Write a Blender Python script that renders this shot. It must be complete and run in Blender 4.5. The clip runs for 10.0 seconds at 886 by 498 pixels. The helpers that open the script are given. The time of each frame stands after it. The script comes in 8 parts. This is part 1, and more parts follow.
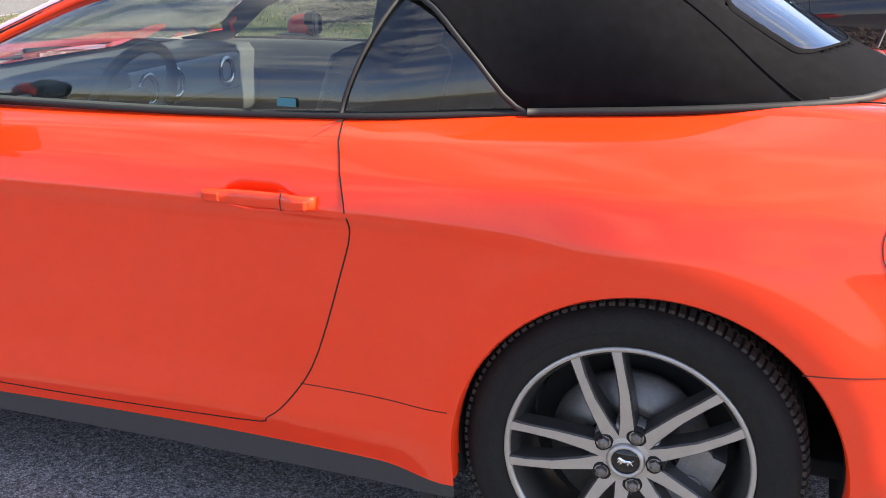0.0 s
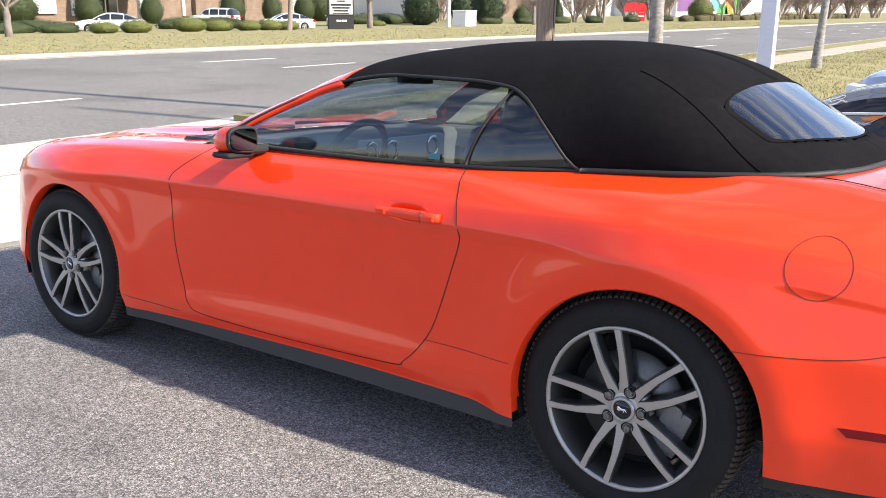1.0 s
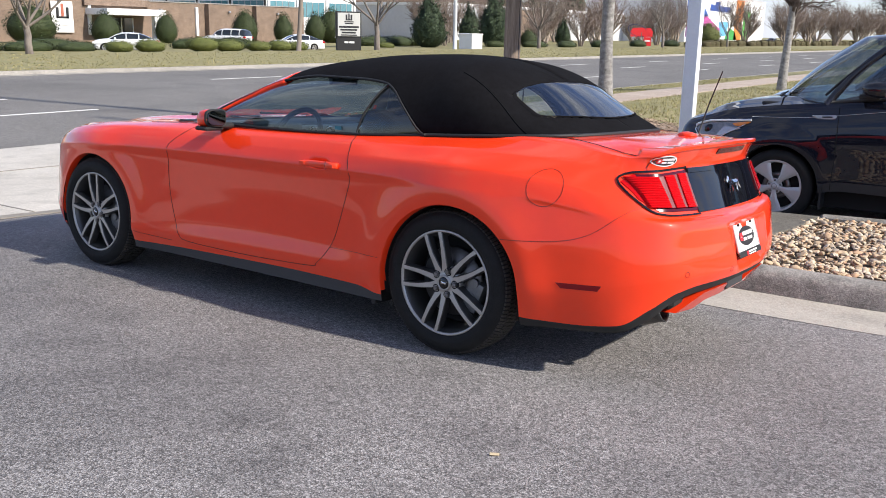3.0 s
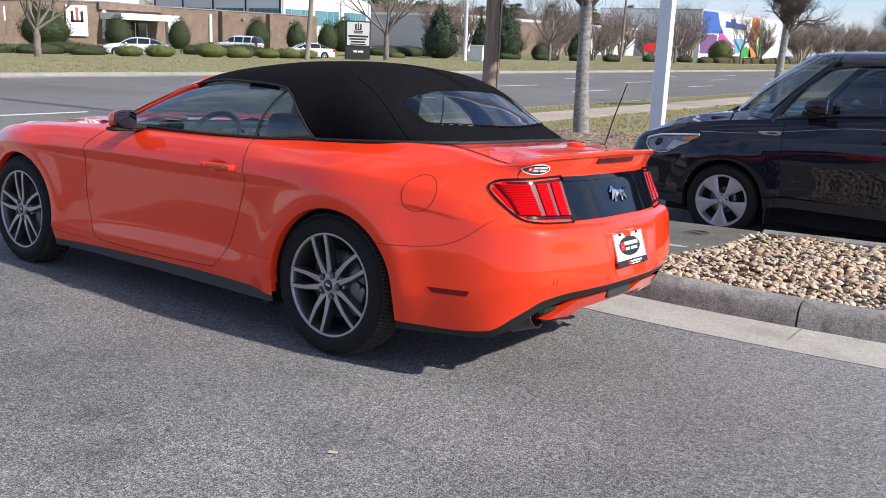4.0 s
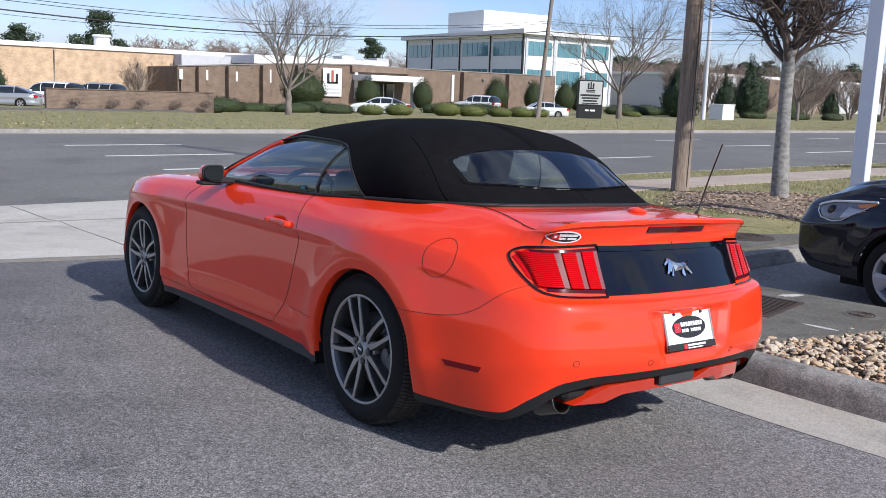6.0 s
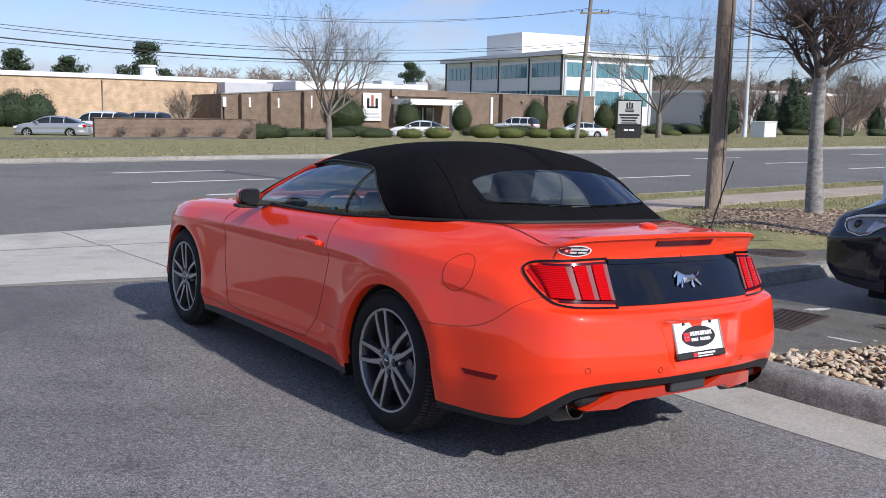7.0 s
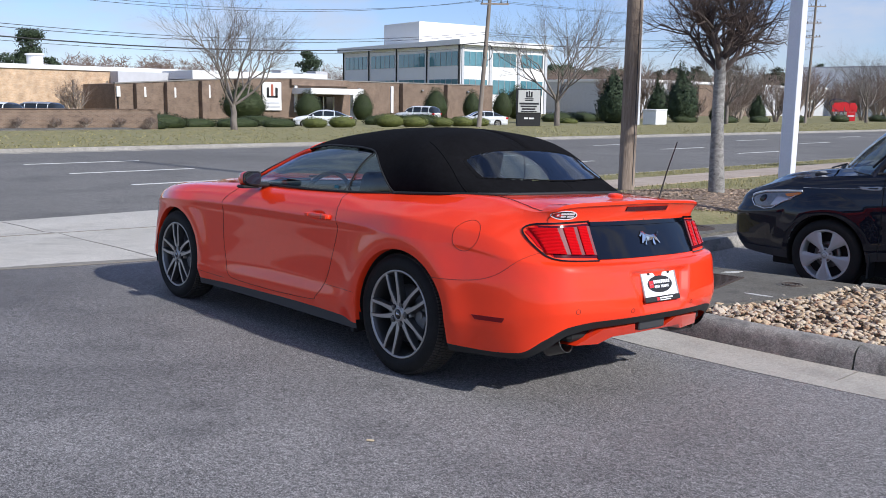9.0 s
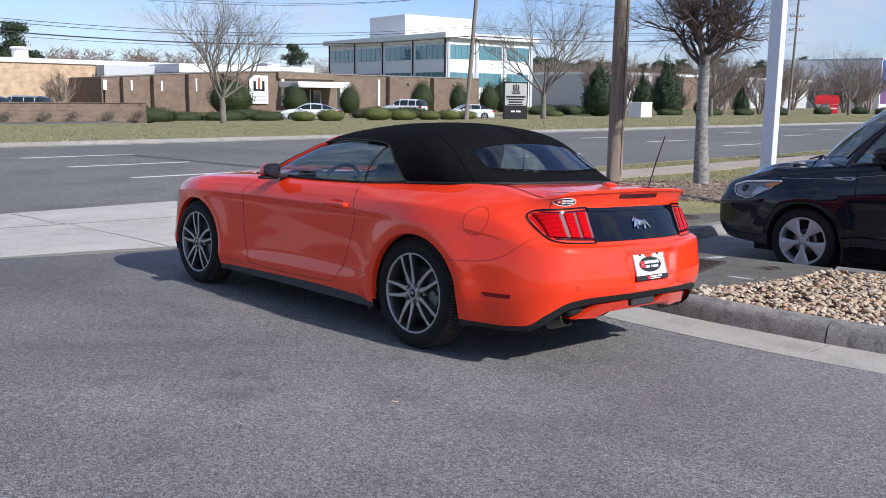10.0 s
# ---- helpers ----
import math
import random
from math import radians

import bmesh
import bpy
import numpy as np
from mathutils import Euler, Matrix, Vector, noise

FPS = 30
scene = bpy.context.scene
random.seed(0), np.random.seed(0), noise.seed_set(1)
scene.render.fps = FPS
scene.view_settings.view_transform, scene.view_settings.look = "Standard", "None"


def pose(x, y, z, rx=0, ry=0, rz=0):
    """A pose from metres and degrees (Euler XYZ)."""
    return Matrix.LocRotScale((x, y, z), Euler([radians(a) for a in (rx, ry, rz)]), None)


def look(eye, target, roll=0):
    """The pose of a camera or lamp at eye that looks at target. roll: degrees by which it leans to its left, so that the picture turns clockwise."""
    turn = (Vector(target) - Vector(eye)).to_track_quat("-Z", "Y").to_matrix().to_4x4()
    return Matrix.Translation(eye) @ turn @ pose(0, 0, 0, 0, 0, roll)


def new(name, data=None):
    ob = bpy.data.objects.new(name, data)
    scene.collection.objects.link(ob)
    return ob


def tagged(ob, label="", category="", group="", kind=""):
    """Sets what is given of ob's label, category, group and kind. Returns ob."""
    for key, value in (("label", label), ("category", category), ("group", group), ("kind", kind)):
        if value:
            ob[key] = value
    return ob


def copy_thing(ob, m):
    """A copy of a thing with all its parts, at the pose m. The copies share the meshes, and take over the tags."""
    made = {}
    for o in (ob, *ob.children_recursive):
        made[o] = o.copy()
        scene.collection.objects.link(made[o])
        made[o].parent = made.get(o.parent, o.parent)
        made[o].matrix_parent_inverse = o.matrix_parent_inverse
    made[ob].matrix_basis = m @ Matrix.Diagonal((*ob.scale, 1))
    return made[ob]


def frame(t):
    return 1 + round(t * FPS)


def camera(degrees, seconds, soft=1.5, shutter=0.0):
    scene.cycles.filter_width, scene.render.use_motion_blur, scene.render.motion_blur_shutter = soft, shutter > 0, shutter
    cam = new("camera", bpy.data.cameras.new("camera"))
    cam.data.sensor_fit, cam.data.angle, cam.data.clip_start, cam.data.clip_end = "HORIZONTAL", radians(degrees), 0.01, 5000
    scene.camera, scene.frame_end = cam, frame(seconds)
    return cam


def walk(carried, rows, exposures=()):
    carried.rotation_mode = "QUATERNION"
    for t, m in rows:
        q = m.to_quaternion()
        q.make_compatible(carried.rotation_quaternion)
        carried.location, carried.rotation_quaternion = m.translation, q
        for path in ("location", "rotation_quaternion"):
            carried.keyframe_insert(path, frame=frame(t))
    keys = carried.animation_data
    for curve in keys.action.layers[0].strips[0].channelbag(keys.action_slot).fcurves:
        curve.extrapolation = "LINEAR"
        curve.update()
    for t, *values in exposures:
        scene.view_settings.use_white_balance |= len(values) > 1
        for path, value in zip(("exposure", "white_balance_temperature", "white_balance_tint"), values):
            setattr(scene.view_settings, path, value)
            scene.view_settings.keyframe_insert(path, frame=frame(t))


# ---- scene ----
cam = camera(52.4, 10.0, soft=0.9)
PATH = [
    (0, (0.121, -2.519, 1.333), (-0.447, -0.712, 0.69), 0.4),
    (0.2, (0.216, -2.67, 1.33), (-0.366, -0.848, 0.725), 0.9),
    (0.5, (0.459, -2.956, 1.345), (-0.278, -1.187, 0.772), 1.4),
    (0.7, (0.607, -3.054, 1.34), (-0.269, -1.326, 0.826), 1.7),
    (1, (0.952, -3.25, 1.367), (-0.148, -1.639, 0.93), 1.8),
    (1.2, (1.103, -3.37, 1.371), (-0.016, -1.769, 0.942), 1.8),
    (1.5, (1.369, -3.578, 1.398), (0.242, -1.984, 0.963), 1.4),
    (2, (1.696, -3.916, 1.378), (0.579, -2.311, 0.959), 1.8),
    (3.3, (2.535, -4.283, 1.319), (1.409, -2.677, 0.929), 2.5),
    (3.5, (2.654, -4.244, 1.335), (1.528, -2.639, 0.94), 2.5),
    (4, (2.868, -3.964, 1.337), (1.719, -2.37, 0.968), 3.6),
    (4.5, (2.879, -3.629, 1.344), (1.676, -2.066, 1.013), 5.1),
    (4.7, (2.911, -3.512, 1.366), (1.692, -1.958, 1.045), 4.8),
    (5, (2.937, -3.334, 1.378), (1.656, -1.826, 1.086), 4.9),
    (5.2, (3.022, -3.237, 1.39), (1.637, -1.824, 1.103), 4.7),
    (5.5, (3.1, -3.123, 1.385), (1.658, -1.766, 1.1), 4.4),
    (5.7, (3.199, -3.117, 1.39), (1.725, -1.794, 1.112), 4.2),
    (6, (3.324, -3.137, 1.391), (1.783, -1.893, 1.113), 3.9),
    (7.3, (3.586, -3.261, 1.405), (1.982, -2.09, 1.171), 2.9),
    (7.5, (3.595, -3.354, 1.407), (2.044, -2.112, 1.176), 2.5),
    (8, (3.663, -3.566, 1.398), (2.194, -2.229, 1.161), 2.5),
    (8.5, (3.76, -3.808, 1.373), (2.297, -2.465, 1.129), 2.6),
    (9, (3.833, -4.105, 1.35), (2.373, -2.76, 1.102), 2.5),
    (9.5, (3.942, -4.381, 1.367), (2.489, -3.03, 1.113), 2.4),
    (10, (4.101, -4.553, 1.354), (2.664, -3.186, 1.092), 2.4),
]
# the lot falls towards its gutter: the path is set out on the lot's plane and levelled
LEVEL = pose(0, 0, 0, -2.65, -0.4, 0)
EXPOSURES = [(0, 1.50, 7500, 10), (.5, 1.46, 7400, 10), (1, 1.18, 7250, 10), (2, .80, 6950, 10), (3.5, .44, 6650, 10), (5, .29, 6250, 10), (6, .13, 6230, 10), (7.5, -.02, 6200, 10), (10, .09, 6130, 10)]
walk(cam, [(t, LEVEL @ look(eye, target, roll)) for t, eye, target, roll in PATH], EXPOSURES)

# ---------------------------------------------------------------- light
SUN = Vector((1.45, 0.18, 1.0)).normalized()
world = bpy.data.worlds.new("sky")
scene.world = world
world.use_nodes = True
wn, wl = world.node_tree.nodes, world.node_tree.links
wn.clear()
w_out = wn.new("ShaderNodeOutputWorld")
w_bg = wn.new("ShaderNodeBackground")
w_sky = wn.new("ShaderNodeTexSky")
w_sky.sky_type = "NISHITA"
w_sky.sun_disc = False
w_sky.sun_elevation = math.asin(SUN.z)
w_sky.sun_rotation = math.atan2(SUN.x, SUN.y)
w_sky.air_density, w_sky.dust_density, w_sky.ozone_density = 1.0, 0.25, 2.5
w_co = wn.new("ShaderNodeTexCoord")
w_map = wn.new("ShaderNodeMapping")
w_map.inputs["Scale"].default_value = (1.5, 1.5, 4.2)
w_map.inputs["Location"].default_value = (0.35, 0.2, 0.1)
w_noise = wn.new("ShaderNodeTexNoise")
w_noise.inputs["Scale"].default_value = 3.1
w_noise.inputs["Detail"].default_value = 9.0
w_noise.inputs["Roughness"].default_value = 0.56
w_ramp = wn.new("ShaderNodeValToRGB")
w_ramp.color_ramp.elements[0].position = 0.45
w_ramp.color_ramp.elements[1].position = 0.66
w_ramp.color_ramp.elements[0].color = (0.06, 0.06, 0.06, 1)
w_ramp.color_ramp.elements[1].color = (0.9, 0.9, 0.9, 1)
w_tint = wn.new("ShaderNodeMixRGB")
w_tint.blend_type = "MULTIPLY"
w_tint.inputs["Fac"].default_value = 1.0
w_tint.inputs["Color2"].default_value = (0.86, 0.92, 1.22, 1)
w_mix = wn.new("ShaderNodeMixRGB")
w_mix.inputs["Color2"].default_value = (5.4, 5.75, 6.6, 1)
w_bg.inputs["Strength"].default_value = 0.112
wl.new(w_co.outputs["Generated"], w_map.inputs["Vector"])
wl.new(w_map.outputs["Vector"], w_noise.inputs["Vector"])
wl.new(w_noise.outputs["Fac"], w_ramp.inputs["Fac"])
wl.new(w_ramp.outputs["Color"], w_mix.inputs["Fac"])
wl.new(w_sky.outputs["Color"], w_tint.inputs["Color1"])
wl.new(w_tint.outputs["Color"], w_mix.inputs["Color1"])
wl.new(w_mix.outputs["Color"], w_bg.inputs["Color"])
wl.new(w_bg.outputs["Background"], w_out.inputs["Surface"])

sun_data = bpy.data.lights.new("sun", "SUN")
sun_data.energy, sun_data.angle, sun_data.color = 5.0, radians(1.4), (1.0, 0.95, 0.875)
sun = new("sun", sun_data)
sun.matrix_world = look(SUN * 60, (0, 0, 0))
scene.view_settings.exposure = 0.0

# ---------------------------------------------------------------- materials
MATS = {}


def mat(name, color=(0.5, 0.5, 0.5), rough=0.6, metal=0.0, var=0.0, scale=8.0, bump=0.0, bump_scale=60.0, coat=0.0,
        second=None, emit=0.0, spec=0.5, trans=0.0, alpha=1.0, island=0.0, rvar=0.0, stretch=(1, 1, 1)):
    """A node material: a base colour that wanders towards a second one at two scales, with fine relief."""
    if name in MATS:
        return MATS[name]
    m = bpy.data.materials.new(name)
    m.use_nodes = True
    n, l = m.node_tree.nodes, m.node_tree.links
    b = n["Principled BSDF"]
    b.inputs["Base Color"].default_value = (*color, 1)
    b.inputs["Roughness"].default_value = rough
    b.inputs["Metallic"].default_value = metal
    b.inputs["Specular IOR Level"].default_value = spec
    b.inputs["Coat Weight"].default_value = coat
    b.inputs["Coat Roughness"].default_value = 0.03
    b.inputs["Transmission Weight"].default_value = trans
    b.inputs["Alpha"].default_value = alpha
    if emit:
        b.inputs["Emission Color"].default_value = (*color, 1)
        b.inputs["Emission Strength"].default_value = emit
    if var or bump or rvar:
        tc = n.new("ShaderNodeTexCoord")
        mp = n.new("ShaderNodeMapping")
        mp.inputs["Scale"].default_value = stretch
        l.new(tc.outputs["Object"], mp.inputs["Vector"])
    if var or rvar:
        big = n.new("ShaderNodeTexNoise")
        big.inputs["Scale"].default_value = scale
        big.inputs["Detail"].default_value = 6.0
        big.inputs["Roughness"].default_value = 0.65
        l.new(mp.outputs["Vector"], big.inputs["Vector"])
    if var:
        fine = n.new("ShaderNodeTexNoise")
        fine.inputs["Scale"].default_value = scale * 9.0
        fine.inputs["Detail"].default_value = 3.0
        l.new(mp.outputs["Vector"], fine.inputs["Vector"])
        add = n.new("ShaderNodeMath")
        add.operation = "MULTIPLY_ADD"
        add.inputs[1].default_value = 0.6
        l.new(fine.outputs["Fac"], add.inputs[0])
        half = n.new("ShaderNodeMath")
        half.operation = "MULTIPLY"
        half.inputs[1].default_value = 0.8
        l.new(big.outputs["Fac"], half.inputs[0])
        l.new(half.outputs["Value"], add.inputs[2])
        rg = n.new("ShaderNodeMapRange")
        rg.inputs["From Min"].default_value, rg.inputs["From Max"].default_value = 0.45, 0.95
        rg.inputs["To Max"].default_value = 1.0
        l.new(add.outputs["Value"], rg.inputs["Value"])
        other = second if second else tuple(c * (1 - var) for c in color)
        mx = n.new("ShaderNodeMixRGB")
        mx.inputs["Color1"].default_value = (*color, 1)
        mx.inputs["Color2"].default_value = (*other, 1)
        l.new(rg.outputs["Result"], mx.inputs["Fac"])
        last = mx
        if island:
            geo = n.new("ShaderNodeObjectInfo") if island > 0 else n.new("ShaderNodeNewGeometry")
            hv = n.new("ShaderNodeHueSaturation")
            vr = n.new("ShaderNodeMapRange")
            vr.inputs["To Min"].default_value, vr.inputs["To Max"].default_value = 1 - abs(island), 1 + abs(island)
            l.new(geo.outputs["Random" if island > 0 else "Random Per Island"], vr.inputs["Value"])
            l.new(vr.outputs["Result"], hv.inputs["Value"])
            l.new(mx.outputs["Color"], hv.inputs["Color"])
            last = hv
        l.new(last.outputs["Color"], b.inputs["Base Color"])
    if rvar:
        rr = n.new("ShaderNodeMapRange")
        rr.inputs["To Min"].default_value, rr.inputs["To Max"].default_value = max(0.0, rough - rvar), rough + rvar
        l.new(big.outputs["Fac"], rr.inputs["Value"])
        l.new(rr.outputs["Result"], b.inputs["Roughness"])
    if bump:
        bn = n.new("ShaderNodeTexNoise")
        bn.inputs["Scale"].default_value = bump_scale
        bn.inputs["Detail"].default_value = 4.0
        l.new(mp.outputs["Vector"], bn.inputs["Vector"])
        bp = n.new("ShaderNodeBump")
        bp.inputs["Strength"].default_value = bump
        bp.inputs["Distance"].default_value = 0.6 / bump_scale
        l.new(bn.outputs["Fac"], bp.inputs["Height"])
        l.new(bp.outputs["Normal"], b.inputs["Normal"])
    MATS[name] = m
    return m


def ground_mat(name, base, light, dark, grain, relief, patch=0.35, contrast=0.2, dust=0.0):
    """Asphalt or concrete: aggregate grain, worn patches and darker stains."""
    m = bpy.data.materials.new(name)
    m.use_nodes = True
    n, l = m.node_tree.nodes, m.node_tree.links
    b = n["Principled BSDF"]
    tc = n.new("ShaderNodeTexCoord")
    vo = n.new("ShaderNodeTexVoronoi")
    vo.inputs["Scale"].default_value = grain
    sp = n.new("ShaderNodeSeparateColor")
    l.new(tc.outputs["Object"], vo.inputs["Vector"])
    l.new(vo.outputs["Color"], sp.inputs["Color"])
    big = n.new("ShaderNodeTexNoise")
    big.inputs["Scale"].default_value, big.inputs["Detail"].default_value = patch, 8.0
    big.inputs["Roughness"].default_value, big.inputs["Distortion"].default_value = 0.6, 0.6
    l.new(tc.outputs["Object"], big.inputs["Vector"])
    st = n.new("ShaderNodeTexNoise")
    st.inputs["Scale"].default_value, st.inputs["Detail"].default_value = patch * 5, 5.0
    l.new(tc.outputs["Object"], st.inputs["Vector"])
    r1 = n.new("ShaderNodeValToRGB")
    r1.color_ramp.elements[0].position, r1.color_ramp.elements[1].position = 0.36, 0.66
    r1.color_ramp.elements[0].color, r1.color_ramp.elements[1].color = (*base, 1), (*light, 1)
    l.new(big.outputs["Fac"], r1.inputs["Fac"])
    r2 = n.new("ShaderNodeMapRange")
    r2.inputs["From Min"].default_value, r2.inputs["From Max"].default_value = 0.52, 0.75
    r2.inputs["To Max"].default_value = 0.62
    l.new(st.outputs["Fac"], r2.inputs["Value"])
    m1 = n.new("ShaderNodeMixRGB")
    m1.inputs["Color2"].default_value = (*dark, 1)
    l.new(r2.outputs["Result"], m1.inputs["Fac"])
    l.new(r1.outputs["Color"], m1.inputs["Color1"])
    hv = n.new("ShaderNodeHueSaturation")
    vr = n.new("ShaderNodeMapRange")
    vr.inputs["To Min"].default_value, vr.inputs["To Max"].default_value = 1 - 0.9 * contrast, 1 + contrast
    l.new(sp.outputs["Red"], vr.inputs["Value"])
    pit = n.new("ShaderNodeMapRange")  # dark pits between the stones
    pit.inputs["From Min"].default_value, pit.inputs["From Max"].default_value = 0.1, 0.75
    pit.inputs["To Min"].default_value, pit.inputs["To Max"].default_value = 1 + 0.3 * contrast, 1 - 0.75 * contrast
    l.new(vo.outputs["Distance"], pit.inputs["Value"])
    both = n.new("ShaderNodeMath")
    both.operation = "MULTIPLY"
    l.new(vr.outputs["Result"], both.inputs[0])
    l.new(pit.outputs["Result"], both.inputs[1])
    mid = n.new("ShaderNodeTexNoise")  # coarser mottling
    mid.inputs["Scale"].default_value, mid.inputs["Detail"].default_value = grain * 0.24, 3.0
    mid.inputs["Roughness"].default_value = 0.7
    l.new(tc.outputs["Object"], mid.inputs["Vector"])
    mr = n.new("ShaderNodeMapRange")
    mr.inputs["From Min"].default_value, mr.inputs["From Max"].default_value = 0.32, 0.68
    mr.inputs["To Min"].default_value, mr.inputs["To Max"].default_value = 1 - 0.55 * contrast, 1 + 0.45 * contrast
    l.new(mid.outputs["Fac"], mr.inputs["Value"])
    all3 = n.new("ShaderNodeMath")
    all3.operation = "MULTIPLY"
    l.new(both.outputs["Value"], all3.inputs[0])
    l.new(mr.outputs["Result"], all3.inputs[1])
    l.new(all3.outputs["Value"], hv.inputs["Value"])
    l.new(m1.outputs["Color"], hv.inputs["Color"])
    l.new(hv.outputs["Color"], b.inputs["Base Color"])
    b.inputs["Roughness"].default_value = 0.82
    bp = n.new("ShaderNodeBump")
    bp.inputs["Strength"].default_value, bp.inputs["Distance"].default_value = relief, 0.5 / grain
    l.new(vo.outputs["Distance"], bp.inputs["Height"])
    l.new(bp.outputs["Normal"], b.inputs["Normal"])
    if dust:  # pale dust washed towards one edge
        sx_ = n.new("ShaderNodeSeparateXYZ")
        l.new(tc.outputs["Object"], sx_.inputs["Vector"])
        warp = n.new("ShaderNodeMath")
        warp.operation = "MULTIPLY_ADD"
        warp.inputs[1].default_value = 1.6
        l.new(big.outputs["Fac"], warp.inputs[0])
        l.new(sx_.outputs["Y"], warp.inputs[2])
        dr_ = n.new("ShaderNodeMapRange")
        dr_.inputs["From Min"].default_value, dr_.inputs["From Max"].default_value = -1.2, 1.4
        dr_.inputs["To Max"].default_value = dust
        l.new(warp.outputs["Value"], dr_.inputs["Value"])
        mx = n.new("ShaderNodeMixRGB")
        mx.inputs["Color2"].default_value = (*[c * 1.25 for c in light], 1)
        l.new(dr_.outputs["Result"], mx.inputs["Fac"])
        l.new(m1.outputs["Color"], mx.inputs["Color1"])
        l.new(mx.outputs["Color"], hv.inputs["Color"])
    MATS[name] = m
    return m


def pane_mat(name, tint, through_share):
    """A thin pane: clear gloss over a tinted see-through sheet."""
    m = bpy.data.materials.new(name)
    m.use_nodes = True
    n, l = m.node_tree.nodes, m.node_tree.links
    out = n["Material Output"]
    n.remove(n["Principled BSDF"])
    tr = n.new("ShaderNodeBsdfTransparent")
    tr.inputs["Color"].default_value = (*[c * through_share for c in tint], 1)
    gl = n.new("ShaderNodeBsdfGlossy")
    gl.inputs["Roughness"].default_value = 0.015
    gl.inputs["Color"].default_value = (0.95, 0.97, 1.0, 1)
    lw = n.new("ShaderNodeLayerWeight")
    lw.inputs["Blend"].default_value = 0.5
    pw = n.new("ShaderNodeMath")
    pw.operation = "POWER"
    pw.inputs[1].default_value = 4.2
    l.new(lw.outputs["Facing"], pw.inputs[0])
    fr = n.new("ShaderNodeMath")
    fr.operation = "MULTIPLY_ADD"
    fr.inputs[1].default_value, fr.inputs[2].default_value = 0.85, 0.075
    l.new(pw.outputs["Value"], fr.inputs[0])
    mx = n.new("ShaderNodeMixShader")
    l.new(fr.outputs["Value"], mx.inputs["Fac"])
    l.new(tr.outputs["BSDF"], mx.inputs[1])
    l.new(gl.outputs["BSDF"], mx.inputs[2])
    l.new(mx.outputs["Shader"], out.inputs["Surface"])
    MATS[name] = m
    return m


PAINT = mat("orange_red_paint", (0.87, 0.045, 0.010), 0.38, 0.0, coat=1.0, spec=0.10, var=0.06, scale=2.0)
PAINT.node_tree.nodes["Principled BSDF"].inputs["Coat IOR"].default_value = 1.47
FABRIC = mat("black_top_cloth", (0.0055, 0.0053, 0.0058), 0.95, var=0.5, scale=5.0, bump=0.35, bump_scale=900, spec=0.04, second=(0.010, 0.010, 0.0115))
TRIM = mat("black_trim_plastic", (0.011, 0.011, 0.012), 0.65, var=0.4, scale=30, bump=0.15, bump_scale=600)
SILL = mat("grey_sill_plastic", (0.030, 0.031, 0.036), 0.6, var=0.4, scale=12, bump=0.15, bump_scale=600, second=(0.035, 0.035, 0.036))
TREADDUST = mat("dusty_tread_rubber", (0.020, 0.019, 0.018), 0.85, var=0.6, scale=30, bump=0.4, bump_scale=150, second=(0.075, 0.065, 0.055), spec=0.2)
MARKERRED = mat("dark_red_marker_lens", (0.16, 0.004, 0.007), 0.3, coat=0.15, spec=.2)
GAPRED = mat("red_panel_gap", (0.07, 0.006, 0.003), 0.7)
GAP = mat("panel_gap_shadow", (0.006, 0.002, 0.002), 0.8)
RUBBER = mat("tyre_rubber", (0.009, 0.009, 0.009), 0.72, var=0.5, scale=18, bump=0.25, bump_scale=200, second=(0.018, 0.0175, 0.017), spec=0.2)
GLOSSBLACK = mat("gloss_black_panel", (0.003, 0.003, 0.005), 0.3, coat=1.0, spec=0.0)
CHROME = mat("chrome", (0.75, 0.75, 0.76), 0.08, 1.0)
ALLOY = mat("machined_alloy", (0.44, 0.425, 0.405), 0.40, 0.75, var=0.12, scale=40)
ALLOYDARK = mat("painted_alloy_dark", (0.075, 0.073, 0.070), 0.38, 0.5, coat=0.4, var=0.2, scale=20)
STEEL = mat("brake_steel", (0.22, 0.21, 0.20), 0.42, 0.9, var=0.3, scale=15)
CALIPER = mat("cast_caliper", (0.22, 0.22, 0.22), 0.5, 0.6, var=0.3, scale=25)
LAMPRED = mat("red_lamp_lens", (0.52, 0.004, 0.008), 0.16, spec=0.12, bump=0.3, bump_scale=260, stretch=(1, 0.15, 1))
LAMPDARK = mat("dark_red_lamp_lens", (0.06, 0.003, 0.010), 0.12, spec=0.3)
LAMPCLEAR = mat("clear_lamp_bar", (0.20, 0.066, 0.072), 0.40, spec=0.10, bump=0.25, bump_scale=300, stretch=(1, 1, 0.2))
WHITE = mat("white_plastic", (0.78, 0.78, 0.78), 0.35, var=0.05, scale=10)
BLACKINK = mat("black_ink", (0.012, 0.012, 0.014), 0.5)
REDINK = mat("red_ink", (0.55, 0.02, 0.03), 0.5)
# near-black for real liners, and for discs, rings and sheets painted as shade
LINERSHADE = mat("liner_and_shade_black", (0.008, 0.008, 0.008), 0.95)
GLASS = pane_mat("tinted_car_glass", (0.70, 0.82, 0.80), 0.68)
SOULGLASS = pane_mat("dark_tinted_glass", (0.80, 0.92, 0.92), 0.54)
GLASSREAR = pane_mat("blue_rear_glass", (0.86, 0.93, 0.98), 0.85)
SEAT = mat("black_seat_leather", (0.022, 0.022, 0.024), 0.45, var=0.3, scale=20, bump=0.1, bump_scale=300)
DASH = mat("black_dash", (0.115, 0.119, 0.123), 0.6, var=0.2, scale=25, bump=0.15, bump_scale=700)
